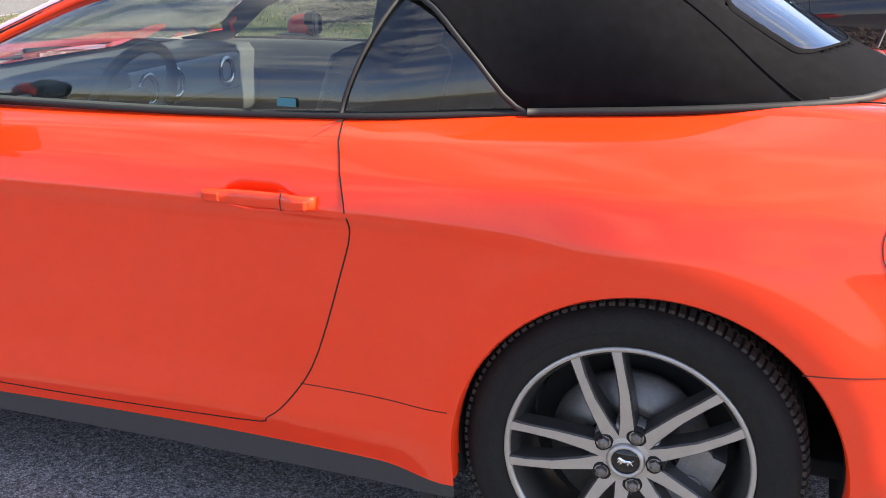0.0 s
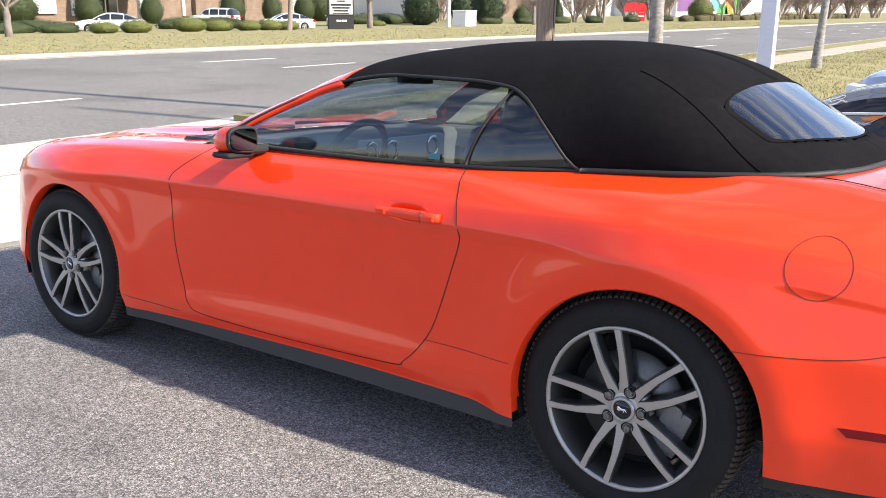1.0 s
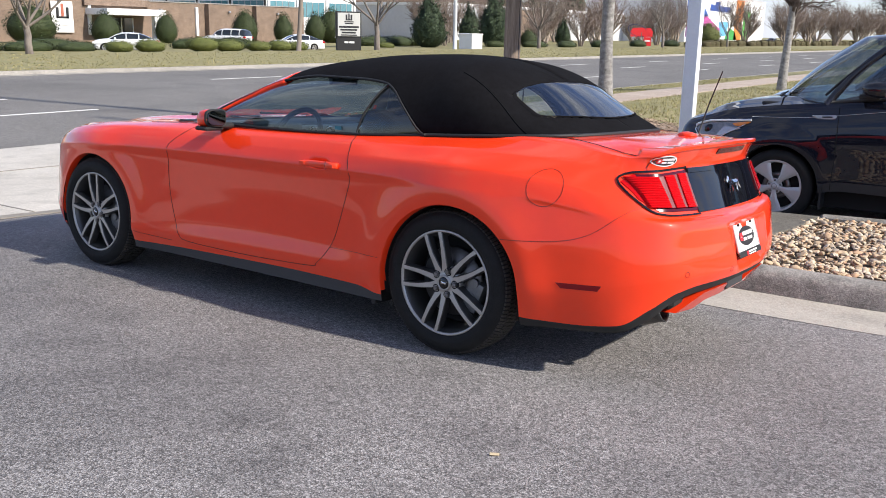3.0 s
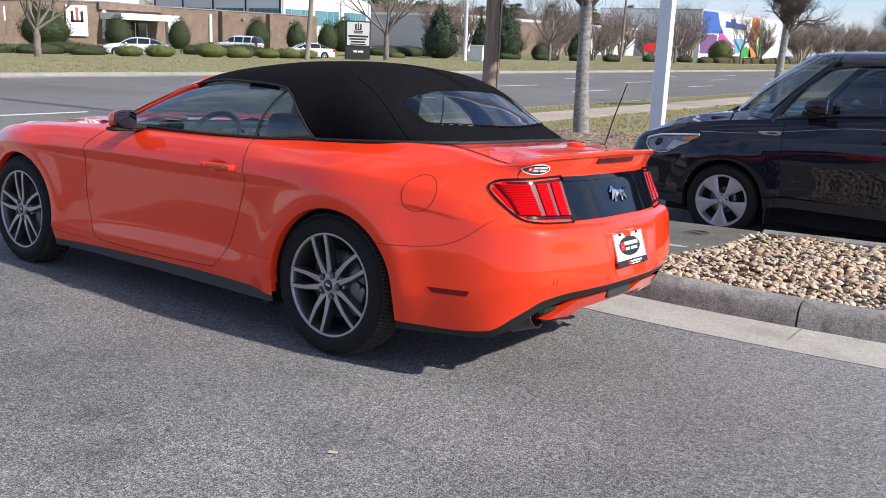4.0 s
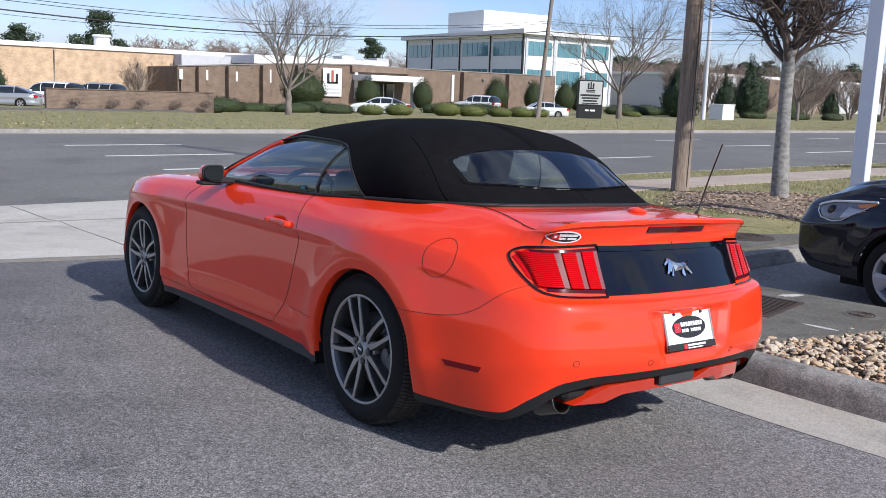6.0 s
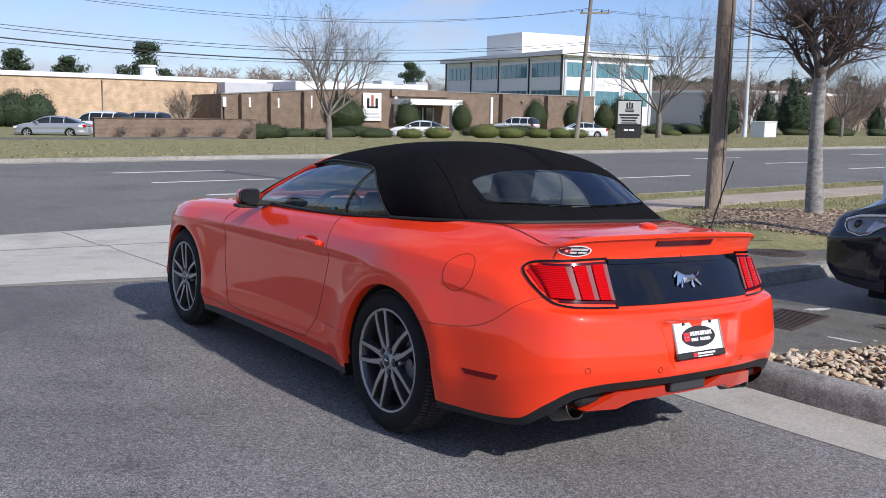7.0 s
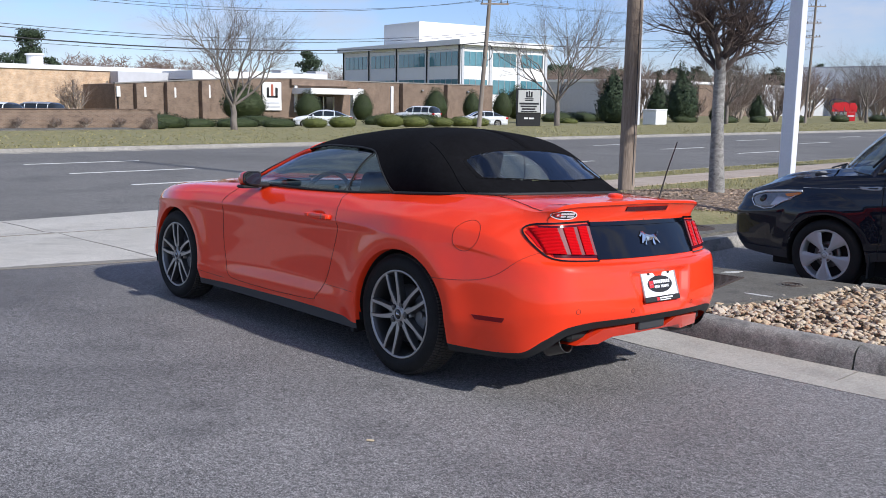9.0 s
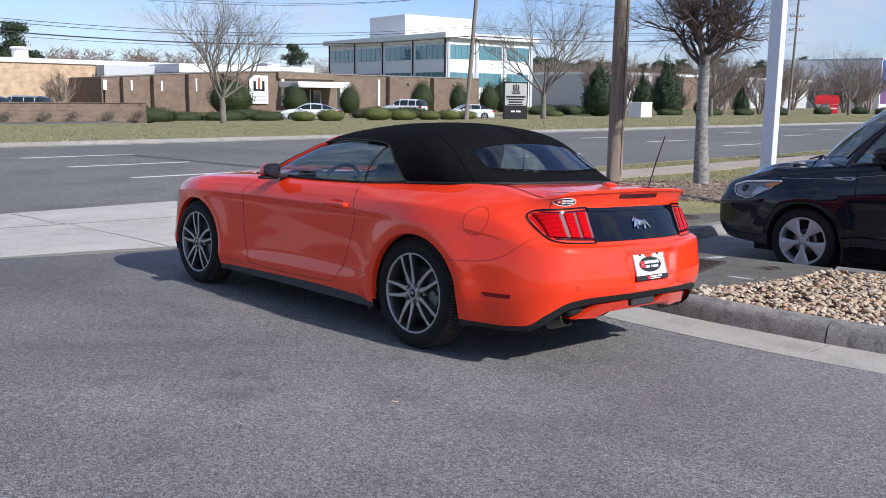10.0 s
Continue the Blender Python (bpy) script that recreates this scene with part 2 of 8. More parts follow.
DASHSILVER = mat("silver_dash_panel", (0.52, 0.54, 0.54), 0.45, 0.0, var=0.1, scale=20)

ASPHALT = ground_mat("lot_asphalt", (0.156, 0.148, 0.147), (0.278, 0.265, 0.259), (0.108, 0.104, 0.105), 190.0, 0.9, 0.33, 0.72, 0.6)
ROADMAT = ground_mat("road_asphalt", (0.144, 0.136, 0.124), (0.196, 0.186, 0.171), (0.095, 0.090, 0.084), 60.0, 0.3, 0.12, 0.35)
CONCRETE = ground_mat("apron_concrete", (0.37, 0.345, 0.30), (0.49, 0.46, 0.405), (0.25, 0.235, 0.205), 150.0, 0.25, 0.5)
APRONMAT = ground_mat("driveway_concrete", (0.45, 0.42, 0.365), (0.57, 0.535, 0.475), (0.31, 0.29, 0.255), 150.0, 0.25, 0.5)
SLABMAT = ground_mat("old_slab_concrete", (0.118, 0.106, 0.086), (0.175, 0.166, 0.145), (0.05, 0.048, 0.045), 150.0, 0.5, 1.3, 0.35)
WALKMAT = ground_mat("sidewalk_concrete", (0.41, 0.325, 0.255), (0.50, 0.41, 0.33), (0.28, 0.22, 0.175), 150.0, 0.25, 0.6)
KERBMAT = ground_mat("kerb_concrete", (0.235, 0.222, 0.20), (0.34, 0.32, 0.29), (0.07, 0.068, 0.063), 160.0, 0.6, 1.7, 0.35)
GRASSGROUND = mat("winter_turf", (0.30, 0.255, 0.13), 0.95, var=0.6, scale=1.3, second=(0.14, 0.145, 0.05), bump=0.9, bump_scale=22)
SOIL = mat("mulch_soil", (0.12, 0.085, 0.06), 0.95, var=0.6, scale=9, second=(0.05, 0.035, 0.025), bump=0.9, bump_scale=60)
MULCH = mat("leaf_mulch", (0.34, 0.26, 0.20), 0.95, var=0.7, scale=14, second=(0.09, 0.065, 0.05), bump=1.0, bump_scale=45)
LITTER = mat("dry_leaf_litter", (0.42, 0.31, 0.22), 0.9, var=0.3, scale=20, island=-0.6)
LIMB = mat("dark_limb_bark", (0.13, 0.10, 0.085), 0.9, var=0.6, scale=7, second=(0.06, 0.045, 0.04), bump=0.8, bump_scale=50)
FARKERB = ground_mat("far_kerb_concrete", (0.24, 0.225, 0.20), (0.31, 0.29, 0.26), (0.17, 0.16, 0.145), 40.0, 0.2, 0.4)
WHEELSILVER = mat("silver_wheel_paint", (0.46, 0.455, 0.45), 0.42, 0.35, coat=0.3, var=0.1)
PAINTWHITE = mat("road_paint", (0.70, 0.70, 0.67), 0.7, var=0.35, scale=6, bump=0.2, bump_scale=80)

BARK = mat("grey_bark", (0.42, 0.405, 0.38), 0.9, var=0.6, scale=13, second=(0.045, 0.038, 0.033), bump=0.8, bump_scale=50, stretch=(1, 1, 1.5))
TWIG = mat("brown_twigs", (0.060, 0.036, 0.030), 0.9, var=0.5, scale=3, second=(0.10, 0.07, 0.056))
TWIGFAR = mat("grey_twigs", (0.125, 0.098, 0.086), 0.9, var=0.5, scale=2, second=(0.065, 0.05, 0.043))
TWIGBROWN = mat("warm_grey_twigs", (0.20, 0.145, 0.120), 0.9, var=0.5, scale=2, second=(0.13, 0.095, 0.08))
PALESTEM = mat("pale_stem_bark", (0.36, 0.30, 0.25), 0.85, var=0.5, scale=3, second=(0.22, 0.18, 0.15))
BARKFAR = mat("brown_grey_bark", (0.26, 0.225, 0.195), 0.9, var=0.6, scale=7, second=(0.085, 0.07, 0.06), bump=0.8, bump_scale=50, stretch=(1, 1, 0.35))
LEAF = mat("clipped_leaf", (0.016, 0.032, 0.007), 0.75, var=0.6, scale=3, second=(0.040, 0.052, 0.012), island=-0.35)
LEAFDARK = mat("dark_needles", (0.016, 0.032, 0.014), 0.8, var=0.6, scale=2, second=(0.035, 0.055, 0.022), island=-0.35)
LEAFYELLOW = mat("yellow_hedge_leaf", (0.125, 0.135, 0.026), 0.7, var=0.5, scale=3, second=(0.065, 0.085, 0.018), island=-0.35)
WOODPOLE = mat("weathered_pole_wood", (0.33, 0.26, 0.20), 0.9, var=0.7, scale=7, second=(0.10, 0.072, 0.055), bump=0.7, bump_scale=45, stretch=(2.2, 2.2, 0.12))
WHITEPAINT = mat("white_post_paint", (0.74, 0.75, 0.78), 0.45, var=0.12, scale=4)
GALV = mat("galvanised_steel", (0.42, 0.43, 0.44), 0.45, 0.7, var=0.25, scale=5)
CABLE = mat("black_cable", (0.02, 0.02, 0.022), 0.6)
SOULPAINT = mat("black_car_paint", (0.012, 0.0125, 0.019), 0.35, coat=1.0, spec=0.0, var=0.2, scale=3)
SILVERPAINT = mat("silver_car_paint", (0.45, 0.46, 0.48), 0.3, 0.6, coat=0.8, var=0.05)
WHITECAR = mat("white_car_paint", (0.72, 0.73, 0.74), 0.3, coat=0.8, var=0.05)
CARGLASS = mat("far_car_glass", (0.012, 0.016, 0.018), 0.06, coat=0.6)


def stone_mat(name, source, output):
    """River stones: each one its own tan, white, grey or brown, with speckle."""
    m = mat(name, (0.46, 0.37, 0.28), 0.8, var=0.5, scale=16, second=(0.32, 0.25, 0.19), bump=0.4, bump_scale=110)
    n, l = m.node_tree.nodes, m.node_tree.links
    b = n["Principled BSDF"]
    info = n.new(source)
    ramp = n.new("ShaderNodeValToRGB")
    cr = ramp.color_ramp
    cr.interpolation = "CONSTANT"
    tones = ((0, (.56, .45, .32)), (.2, (.44, .32, .20)), (.36, (.58, .49, .37)), (.5, (.34, .22, .13)), (.6, (.52, .39, .25)), (.74, (.56, .48, .38)), (.84, (.30, .25, .20)), (.9, (.48, .29, .17)))
    cr.elements[0].color = (*tones[0][1], 1)
    cr.elements[1].position, cr.elements[1].color = tones[-1][0], (*tones[-1][1], 1)
    for at, c in tones[1:-1]:
        cr.elements.new(at).color = (*c, 1)
    l.new(info.outputs[output], ramp.inputs["Fac"])
    old = b.inputs["Base Color"].links[0].from_socket
    mx = n.new("ShaderNodeMixRGB")
    mx.inputs["Fac"].default_value = 0.8
    l.new(old, mx.inputs["Color1"])
    l.new(ramp.outputs["Color"], mx.inputs["Color2"])
    l.new(mx.outputs["Color"], b.inputs["Base Color"])
    return m


STONE = stone_mat("river_stone", "ShaderNodeObjectInfo", "Random")
STONEMESH = stone_mat("river_stone_bed", "ShaderNodeNewGeometry", "Random Per Island")
WHITEWALL = mat("white_stucco", (0.78, 0.78, 0.77), 0.7, var=0.08, scale=0.4)
WINDOWBLUE = mat("blue_office_glass", (0.10, 0.25, 0.30), 0.08, coat=0.6, var=0.3, scale=0.2)
GREYWALL = mat("pale_grey_cladding", (0.52, 0.53, 0.555), 0.7, var=0.15, scale=0.2)
STUMPYGRASS = mat("verge_grass_blades", (0.20, 0.195, 0.07), 0.85, var=0.6, scale=0.5, second=(0.34, 0.285, 0.14), island=-0.4)


def brick_mat(name, c1, c2, mortar, w=0.22, h=0.07):
    """Far brickwork in running bond."""
    m = bpy.data.materials.new(name)
    m.use_nodes = True
    n, l = m.node_tree.nodes, m.node_tree.links
    b = n["Principled BSDF"]
    tc = n.new("ShaderNodeTexCoord")
    sp = n.new("ShaderNodeSeparateXYZ")
    cb = n.new("ShaderNodeCombineXYZ")
    ad = n.new("ShaderNodeMath")
    l.new(tc.outputs["Object"], sp.inputs["Vector"])
    l.new(sp.outputs["X"], ad.inputs[0])
    l.new(sp.outputs["Y"], ad.inputs[1])
    l.new(ad.outputs["Value"], cb.inputs["X"])
    l.new(sp.outputs["Z"], cb.inputs["Y"])
    br = n.new("ShaderNodeTexBrick")
    br.inputs["Scale"].default_value = 1.0
    br.inputs["Brick Width"].default_value, br.inputs["Row Height"].default_value = w, h
    br.inputs["Mortar Size"].default_value = 0.008
    br.inputs["Color1"].default_value, br.inputs["Color2"].default_value, br.inputs["Mortar"].default_value = (*c1, 1), (*c2, 1), (*mortar, 1)
    l.new(cb.outputs["Vector"], br.inputs["Vector"])
    no = n.new("ShaderNodeTexNoise")
    no.inputs["Scale"].default_value, no.inputs["Detail"].default_value = 1.4, 8.0
    l.new(tc.outputs["Object"], no.inputs["Vector"])
    hs = n.new("ShaderNodeHueSaturation")
    mr = n.new("ShaderNodeMapRange")
    mr.inputs["To Min"].default_value, mr.inputs["To Max"].default_value = 0.55, 1.45
    l.new(no.outputs["Fac"], mr.inputs["Value"])
    l.new(mr.outputs["Result"], hs.inputs["Value"])
    l.new(br.outputs["Color"], hs.inputs["Color"])
    l.new(hs.outputs["Color"], b.inputs["Base Color"])
    b.inputs["Roughness"].default_value = 0.9
    MATS[name] = m
    return m


TANBRICK = brick_mat("tan_brick", (0.54, 0.37, 0.23), (0.42, 0.265, 0.15), (0.56, 0.47, 0.37))
BROWNBRICK = brick_mat("brown_brick", (0.20, 0.136, 0.097), (0.135, 0.094, 0.070), (0.23, 0.18, 0.14))

# ---------------------------------------------------------------- mesh helpers
def curve(*pts):
    """A smooth monotone curve through (position, value) pairs; returns a function of numpy arrays."""
    x = np.array([p[0] for p in pts], float)
    y = np.array([p[1] for p in pts], float)
    h = np.diff(x)
    s = np.diff(y) / h
    m = np.zeros(len(x))
    for i in range(1, len(x) - 1):
        if s[i - 1] * s[i] > 0:
            w1, w2 = 2 * h[i] + h[i - 1], h[i] + 2 * h[i - 1]
            m[i] = (w1 + w2) / (w1 / s[i - 1] + w2 / s[i])
    m[0], m[-1] = s[0], s[-1]

    def f(q):
        q = np.clip(np.asarray(q, float), x[0], x[-1])
        i = np.clip(np.searchsorted(x, q, side="right") - 1, 0, len(h) - 1)
        t = (q - x[i]) / h[i]
        return ((1 + 2 * t) * (1 - t) ** 2 * y[i] + t * (1 - t) ** 2 * h[i] * m[i]
                + t * t * (3 - 2 * t) * y[i + 1] + t * t * (t - 1) * h[i] * m[i + 1])
    return f


def spline(pts, q):
    """Catmull-Rom through points, at the positions q counted in points."""
    p = np.array(pts, float)
    p = np.vstack([2 * p[0] - p[1], p, 2 * p[-1] - p[-2]])
    q = np.clip(np.asarray(q, float), 0, len(pts) - 1 - 1e-9)
    i = q.astype(int)
    t = (q - i)[..., None]
    a, b, c, d = p[i], p[i + 1], p[i + 2], p[i + 3]
    return 0.5 * (2 * b + (c - a) * t + (2 * a - 5 * b + 4 * c - d) * t ** 2 + (3 * b - a - 3 * c + d) * t ** 3)


def empty(name, m=None, **tags):
    ob = new(name)
    ob.empty_display_size = 0.1
    if m is not None:
        ob.matrix_world = m
    return tagged(ob, **tags)


def raw(name, verts, faces, material, parent=None, label="", smooth=True, normals=None, mats=None, face_mats=None):
    me = bpy.data.meshes.new(name)
    me.from_pydata([tuple(map(float, v)) for v in verts], [], [tuple(map(int, f)) for f in faces])
    for m in (mats or [material]):
        me.materials.append(m)
    if face_mats is not None:
        me.polygons.foreach_set("material_index", face_mats)
    me.polygons.foreach_set("use_smooth", [smooth] * len(me.polygons))
    if normals is not None:
        me.normals_split_custom_set_from_vertices([tuple(map(float, n)) for n in normals])
    me.update()
    ob = new(name, me)
    if parent:
        ob.parent = parent
    return tagged(ob, label=label)


def part(name, bm, material, parent=None, label="", smooth=False, sharp=0.6):
    me = bpy.data.meshes.new(name)
    bmesh.ops.recalc_face_normals(bm, faces=bm.faces)
    for f in bm.faces:
        f.smooth = smooth
    if smooth:
        for e in bm.edges:
            if len(e.link_faces) == 2 and e.calc_face_angle(0) > sharp:
                e.smooth = False
    bm.to_mesh(me)
    bm.free()
    for m in (material if isinstance(material, (list, tuple)) else [material]):
        me.materials.append(m)
    ob = new(name, me)
    if parent:
        ob.parent = parent
    return tagged(ob, label=label)


def box(bm, x0, x1, y0, y1, z0, z1, bevel=0.0, m=None, mi=0, seg=1):
    r = bmesh.ops.create_cube(bm, size=1.0)
    t = Matrix.LocRotScale(((x0 + x1) / 2, (y0 + y1) / 2, (z0 + z1) / 2), None, (x1 - x0, y1 - y0, z1 - z0))
    bmesh.ops.transform(bm, matrix=(m @ t) if m else t, verts=r["verts"])
    faces = set(f for v in r["verts"] for f in v.link_faces)
    if bevel > 0:
        e = bmesh.ops.bevel(bm, geom=list(set(e for f in faces for e in f.edges)), offset=bevel, segments=seg, affect="EDGES", profile=0.7)
        faces |= set(e["faces"])
    for f in faces:
        if f.is_valid:
            f.material_index = mi
    return bm


def cyl(bm, p, q, r0, r1=None, n=12, caps=True, mi=0):
    """A tapered cylinder from p to q."""
    p, q = Vector(p), Vector(q)
    r1 = r0 if r1 is None else r1
    d = q - p
    r = bmesh.ops.create_cone(bm, cap_ends=caps, segments=n, radius1=r0, radius2=max(r1, 1e-4), depth=d.length)
    m = Matrix.Translation((p + q) / 2) @ d.to_track_quat("Z", "Y").to_matrix().to_4x4()
    bmesh.ops.transform(bm, matrix=m, verts=r["verts"])
    for f in set(f for v in r["verts"] for f in v.link_faces):
        f.material_index = mi
    return bm


def ball(bm, c, r, sx=1, sy=1, sz=1, sub=2, mi=0, m=None):
    b = bmesh.ops.create_icosphere(bm, subdivisions=sub, radius=r)
    t = Matrix.LocRotScale(c, None, (sx, sy, sz))
    bmesh.ops.transform(bm, matrix=(m @ t) if m else t, verts=b["verts"])
    for f in set(f for v in b["verts"] for f in v.link_faces):
        f.material_index = mi
    return bm


def spin_mesh(profile, n=48, close=False):
    """Verts and faces of a profile of (radius, y) turned round the y axis."""
    k = len(profile)
    v = [(r * math.cos(2 * math.pi * i / n), y, r * math.sin(2 * math.pi * i / n)) for i in range(n) for r, y in profile]
    f = []
    for i in range(n):
        j = (i + 1) % n
        for a in range(k if close else k - 1):
            b = (a + 1) % k
            f.append((i * k + a, j * k + a, j * k + b, i * k + b))
    return v, f


def grid_faces(nu, nv, keep=None):
    """Quads of a grid of nu x nv points, stored row after row of v."""
    return [(i * nv + j, (i + 1) * nv + j, (i + 1) * nv + j + 1, i * nv + j + 1)
            for i in range(nu - 1) for j in range(nv - 1) if keep is None or keep[i, j]]


def sweep(name, pts, radius, material, parent=None, label="", n=8, taper=None, closed=False):
    """A round bar along a line of points."""
    P = [Vector(p) for p in pts]
    v, f = [], []
    side = None
    for i, p in enumerate(P):
        t = (P[min(i + 1, len(P) - 1)] - P[max(i - 1, 0)]).normalized()
        side = (t.orthogonal() if side is None else side - t * side.dot(t)).normalized()
        up = t.cross(side)
        r = radius if taper is None else radius + (taper - radius) * i / (len(P) - 1)
        v += [p + (side * math.cos(2 * math.pi * a / n) + up * math.sin(2 * math.pi * a / n)) * r for a in range(n)]
    for i in range(len(P) - 1):
        for a in range(n):
            b = (a + 1) % n
            f.append((i * n + a, i * n + b, (i + 1) * n + b, (i + 1) * n + a))
    f.append(tuple(range(n)))
    f.append(tuple(reversed(range((len(P) - 1) * n, len(P) * n))))
    return raw(name, v, f, material, parent, label)


def sheet(name, x0, x1, y0, y1, z, material, thick=0.05, height=None, nx=1, ny=1, **tags):
    """A flat or gently shaped slab of ground with sides."""
    xs, ys = np.linspace(x0, x1, nx + 1), np.linspace(y0, y1, ny + 1)
    v = [(x, y, height(x, y) if height else z) for x in xs for y in ys]
    f = grid_faces(nx + 1, ny + 1)
    k = len(v)
    v += [(x, y, w - thick) for x, y, w in v]
    f += [tuple(reversed([a + k for a in q])) for q in f]
    rim = [i * (ny + 1) for i in range(nx + 1)] + [nx * (ny + 1) + j for j in range(1, ny + 1)] \
        + [i * (ny + 1) + ny for i in range(nx - 1, -1, -1)] + [j for j in range(ny - 1, 0, -1)]
    for a, b in zip(rim, rim[1:] + rim[:1]):
        f.append((a, a + k, b + k, b))
    ob = raw(name, v, f, material, smooth=False)
    bm = bmesh.new()
    bm.from_mesh(ob.data)
    bmesh.ops.recalc_face_normals(bm, faces=bm.faces)
    bm.to_mesh(ob.data)
    bm.free()
    return tagged(ob, **tags)


# ---------------------------------------------------------------- ground
def lot_z(x, y):
    """The lot's plane, falling towards the gutter; it levels out behind the camera."""
    return -0.0463 * max(-9.0, min(y, 2.2)) + 0.0070 * max(-5.0, min(x, 9.0))


def gutter_y(x):
    """The asphalt's edge at the concrete gutter."""
    if x < 0.2:  # swings away past the car
        w = min(1.0, (0.2 - x) / 1.4)
        return 0.9654 + 0.9226 * w * w * (3 - 2 * w)
    return 0.977 - 0.068 * x + 0.051 * x * x if x < 2.2 else 1.0742 + 0.156 * (x - 2.2)


def strip(name, lines, material, closed=False, thick=0.12, **tags):
    """A solid band between several lines of equal length, given from one edge to the other."""
    k, n = len(lines), len(lines[0])
    v = [p for line in lines for p in line]
    f = grid_faces(k, n)
    m = len(v)
    v += [(p[0], p[1], p[2] - thick) for p in v]
    f += [tuple(reversed([a + m for a in q])) for q in f]
    rim = [j for j in range(n)] + [i * n + n - 1 for i in range(1, k)] + [(k - 1) * n + j for j in range(n - 2, -1, -1)] + [i * n for i in range(k - 2, 0, -1)]
    for a, b in zip(rim, rim[1:] + rim[:1]):
        f.append((a, b, b + m, a + m))
    bm = bmesh.new()
    vs = [bm.verts.new(p) for p in v]
    for q in f:
        bm.faces.new([vs[a] for a in q])
    return tagged(part(name, bm, material), **tags)


ROAD_Z = -0.22
bm = bmesh.new()
g = 1500
vs = [bm.verts.new(p) for p in ((-g, -g, -0.42), (g, -g, -0.42), (g, g, -0.42), (-g, g, -0.42))]
bm.faces.new(vs)
tagged(part("ground", bm, GRASSGROUND), label="flat winter grassland round the place", category="ground", kind="structure")

# the lot, in strips so that it can meet the gutter
xs = list(np.linspace(-4.72, 9.0, 56)) + [12, 16, 22, 32]
lot_lines = []
for w in (0, 0.08, 0.2, 0.4, 0.7, 1.0):
    lot_lines.append([(x, gutter_y(min(x, 9)) + (-32 - gutter_y(min(x, 9))) * w, lot_z(x, gutter_y(min(x, 9)) + (-32 - gutter_y(min(x, 9))) * w)) for x in xs])
strip("parking_lot", lot_lines, ASPHALT, thick=0.3, label="weathered grey asphalt parking lot with stains", category="asphalt", kind="structure")

# concrete apron towards the road
ys = list(np.linspace(-32, 7.5, 22))
strip("driveway_apron", [[(-4.72, y, lot_z(-4.72, y) + 0.004) for y in ys], [(-7.6, y, lot_z(-4.72, y) * 0.4 - 0.09) for y in ys], [(-8.1, y, -0.145) for y in ys], [(-9.0, y, -0.16) for y in ys], [(-10.05, y, ROAD_Z + 0.006) for y in ys]],
      APRONMAT, thick=0.3, label="pale broom-finished concrete driveway apron", category="concrete", kind="structure")
# joints across and along the apron
def apron_z(x, y):
    pts = ((-10.05, ROAD_Z + .006), (-9.0, -.16), (-8.1, -.145), (-7.6, lot_z(-4.72, y) * .4 - .09), (-4.72, lot_z(-4.72, y) + .004))
    return float(np.interp(x, [p[0] for p in pts], [p[1] for p in pts]))


JOINT = mat("dirt_filled_joint", (.16, .145, .125), .95, var=.6, scale=12, second=(.27, .25, .215))
for y in (-13.6, -9.1, -4.6, -.1, 4.4):
    lines = [[(x, y + d + .012 * math.sin(3 * x), apron_z(x, y) + .004) for x in np.linspace(-9.9, -4.8, 18)] for d in (-.009, .009)]
    strip("apron_joint", lines, JOINT, thick=.006, label="dirt-filled joint across the concrete apron", category="joint", kind="structure")
lines = [[(-7.62 + d + .02 * math.sin(1.3 * y), y, apron_z(-7.62, y) + .006) for y in np.linspace(-24, 7.4, 60)] for d in (-.016, .016)]
strip("apron_joint", lines, JOINT, thick=.006, label="dirt-filled joint along the concrete apron", category="joint", kind="structure")
lines = [[(-4.70 + d * (1 + .8 * math.sin(2.1 * y) * math.sin(.7 * y)), y, lot_z(-4.70, y) + .009) for y in np.linspace(-24, 2.2, 90)] for d in (-.05, .06)]
strip("lot_edge_dirt", lines, JOINT, thick=.006, label="band of dirt where the asphalt meets the apron", category="dirt", kind="structure")
sheet("road", -26.6, -10.05, -260, 420, ROAD_Z, ROADMAT, 0.1, label="wide grey asphalt road with five lanes", category="road", kind="structure")

# lane dashes
dash = None
for lx in (-14.52, -18.05, -21.65):
    for y in np.arange(-18.95, 190, 12.2):
        y0 = y + (0.1 if lx < -20 else 0)
        if dash is None:
            bm = bmesh.new()
            box(bm, -.06, .06, -1.6, 1.6, 0, 0.006)
            dash = tagged(part("lane_dash", bm, PAINTWHITE), label="worn white painted lane dash on the road", category="road marking", group="lane dashes", kind="structure")
            dash.location = (lx, y0, ROAD_Z)
        else:
            copy_thing(dash, pose(lx, y0, ROAD_Z))

# far kerb and lawn
def far_z(x, y=0):
    return -0.09 - 0.48 * min(1.0, max(0.0, (-44.0 - x) / 13.0))


strip("far_kerb", [[(-26.6, y, ROAD_Z + 0.012) for y in (-260, 0, 420)], [(-26.95, y, ROAD_Z + 0.02) for y in (-260, 0, 420)], [(-27.0, y, ROAD_Z + 0.14) for y in (-260, 0, 420)], [(-27.18, y, ROAD_Z + 0.14) for y in (-260, 0, 420)]],
      FARKERB, label="pale concrete kerb and gutter along the road", category="kerb", kind="structure")
sheet("far_lawn", -190, -27.18, -260, 420, -0.09, GRASSGROUND, 0.3, height=far_z, nx=46, ny=1, label="dry yellow-green winter lawn", category="lawn", kind="structure")

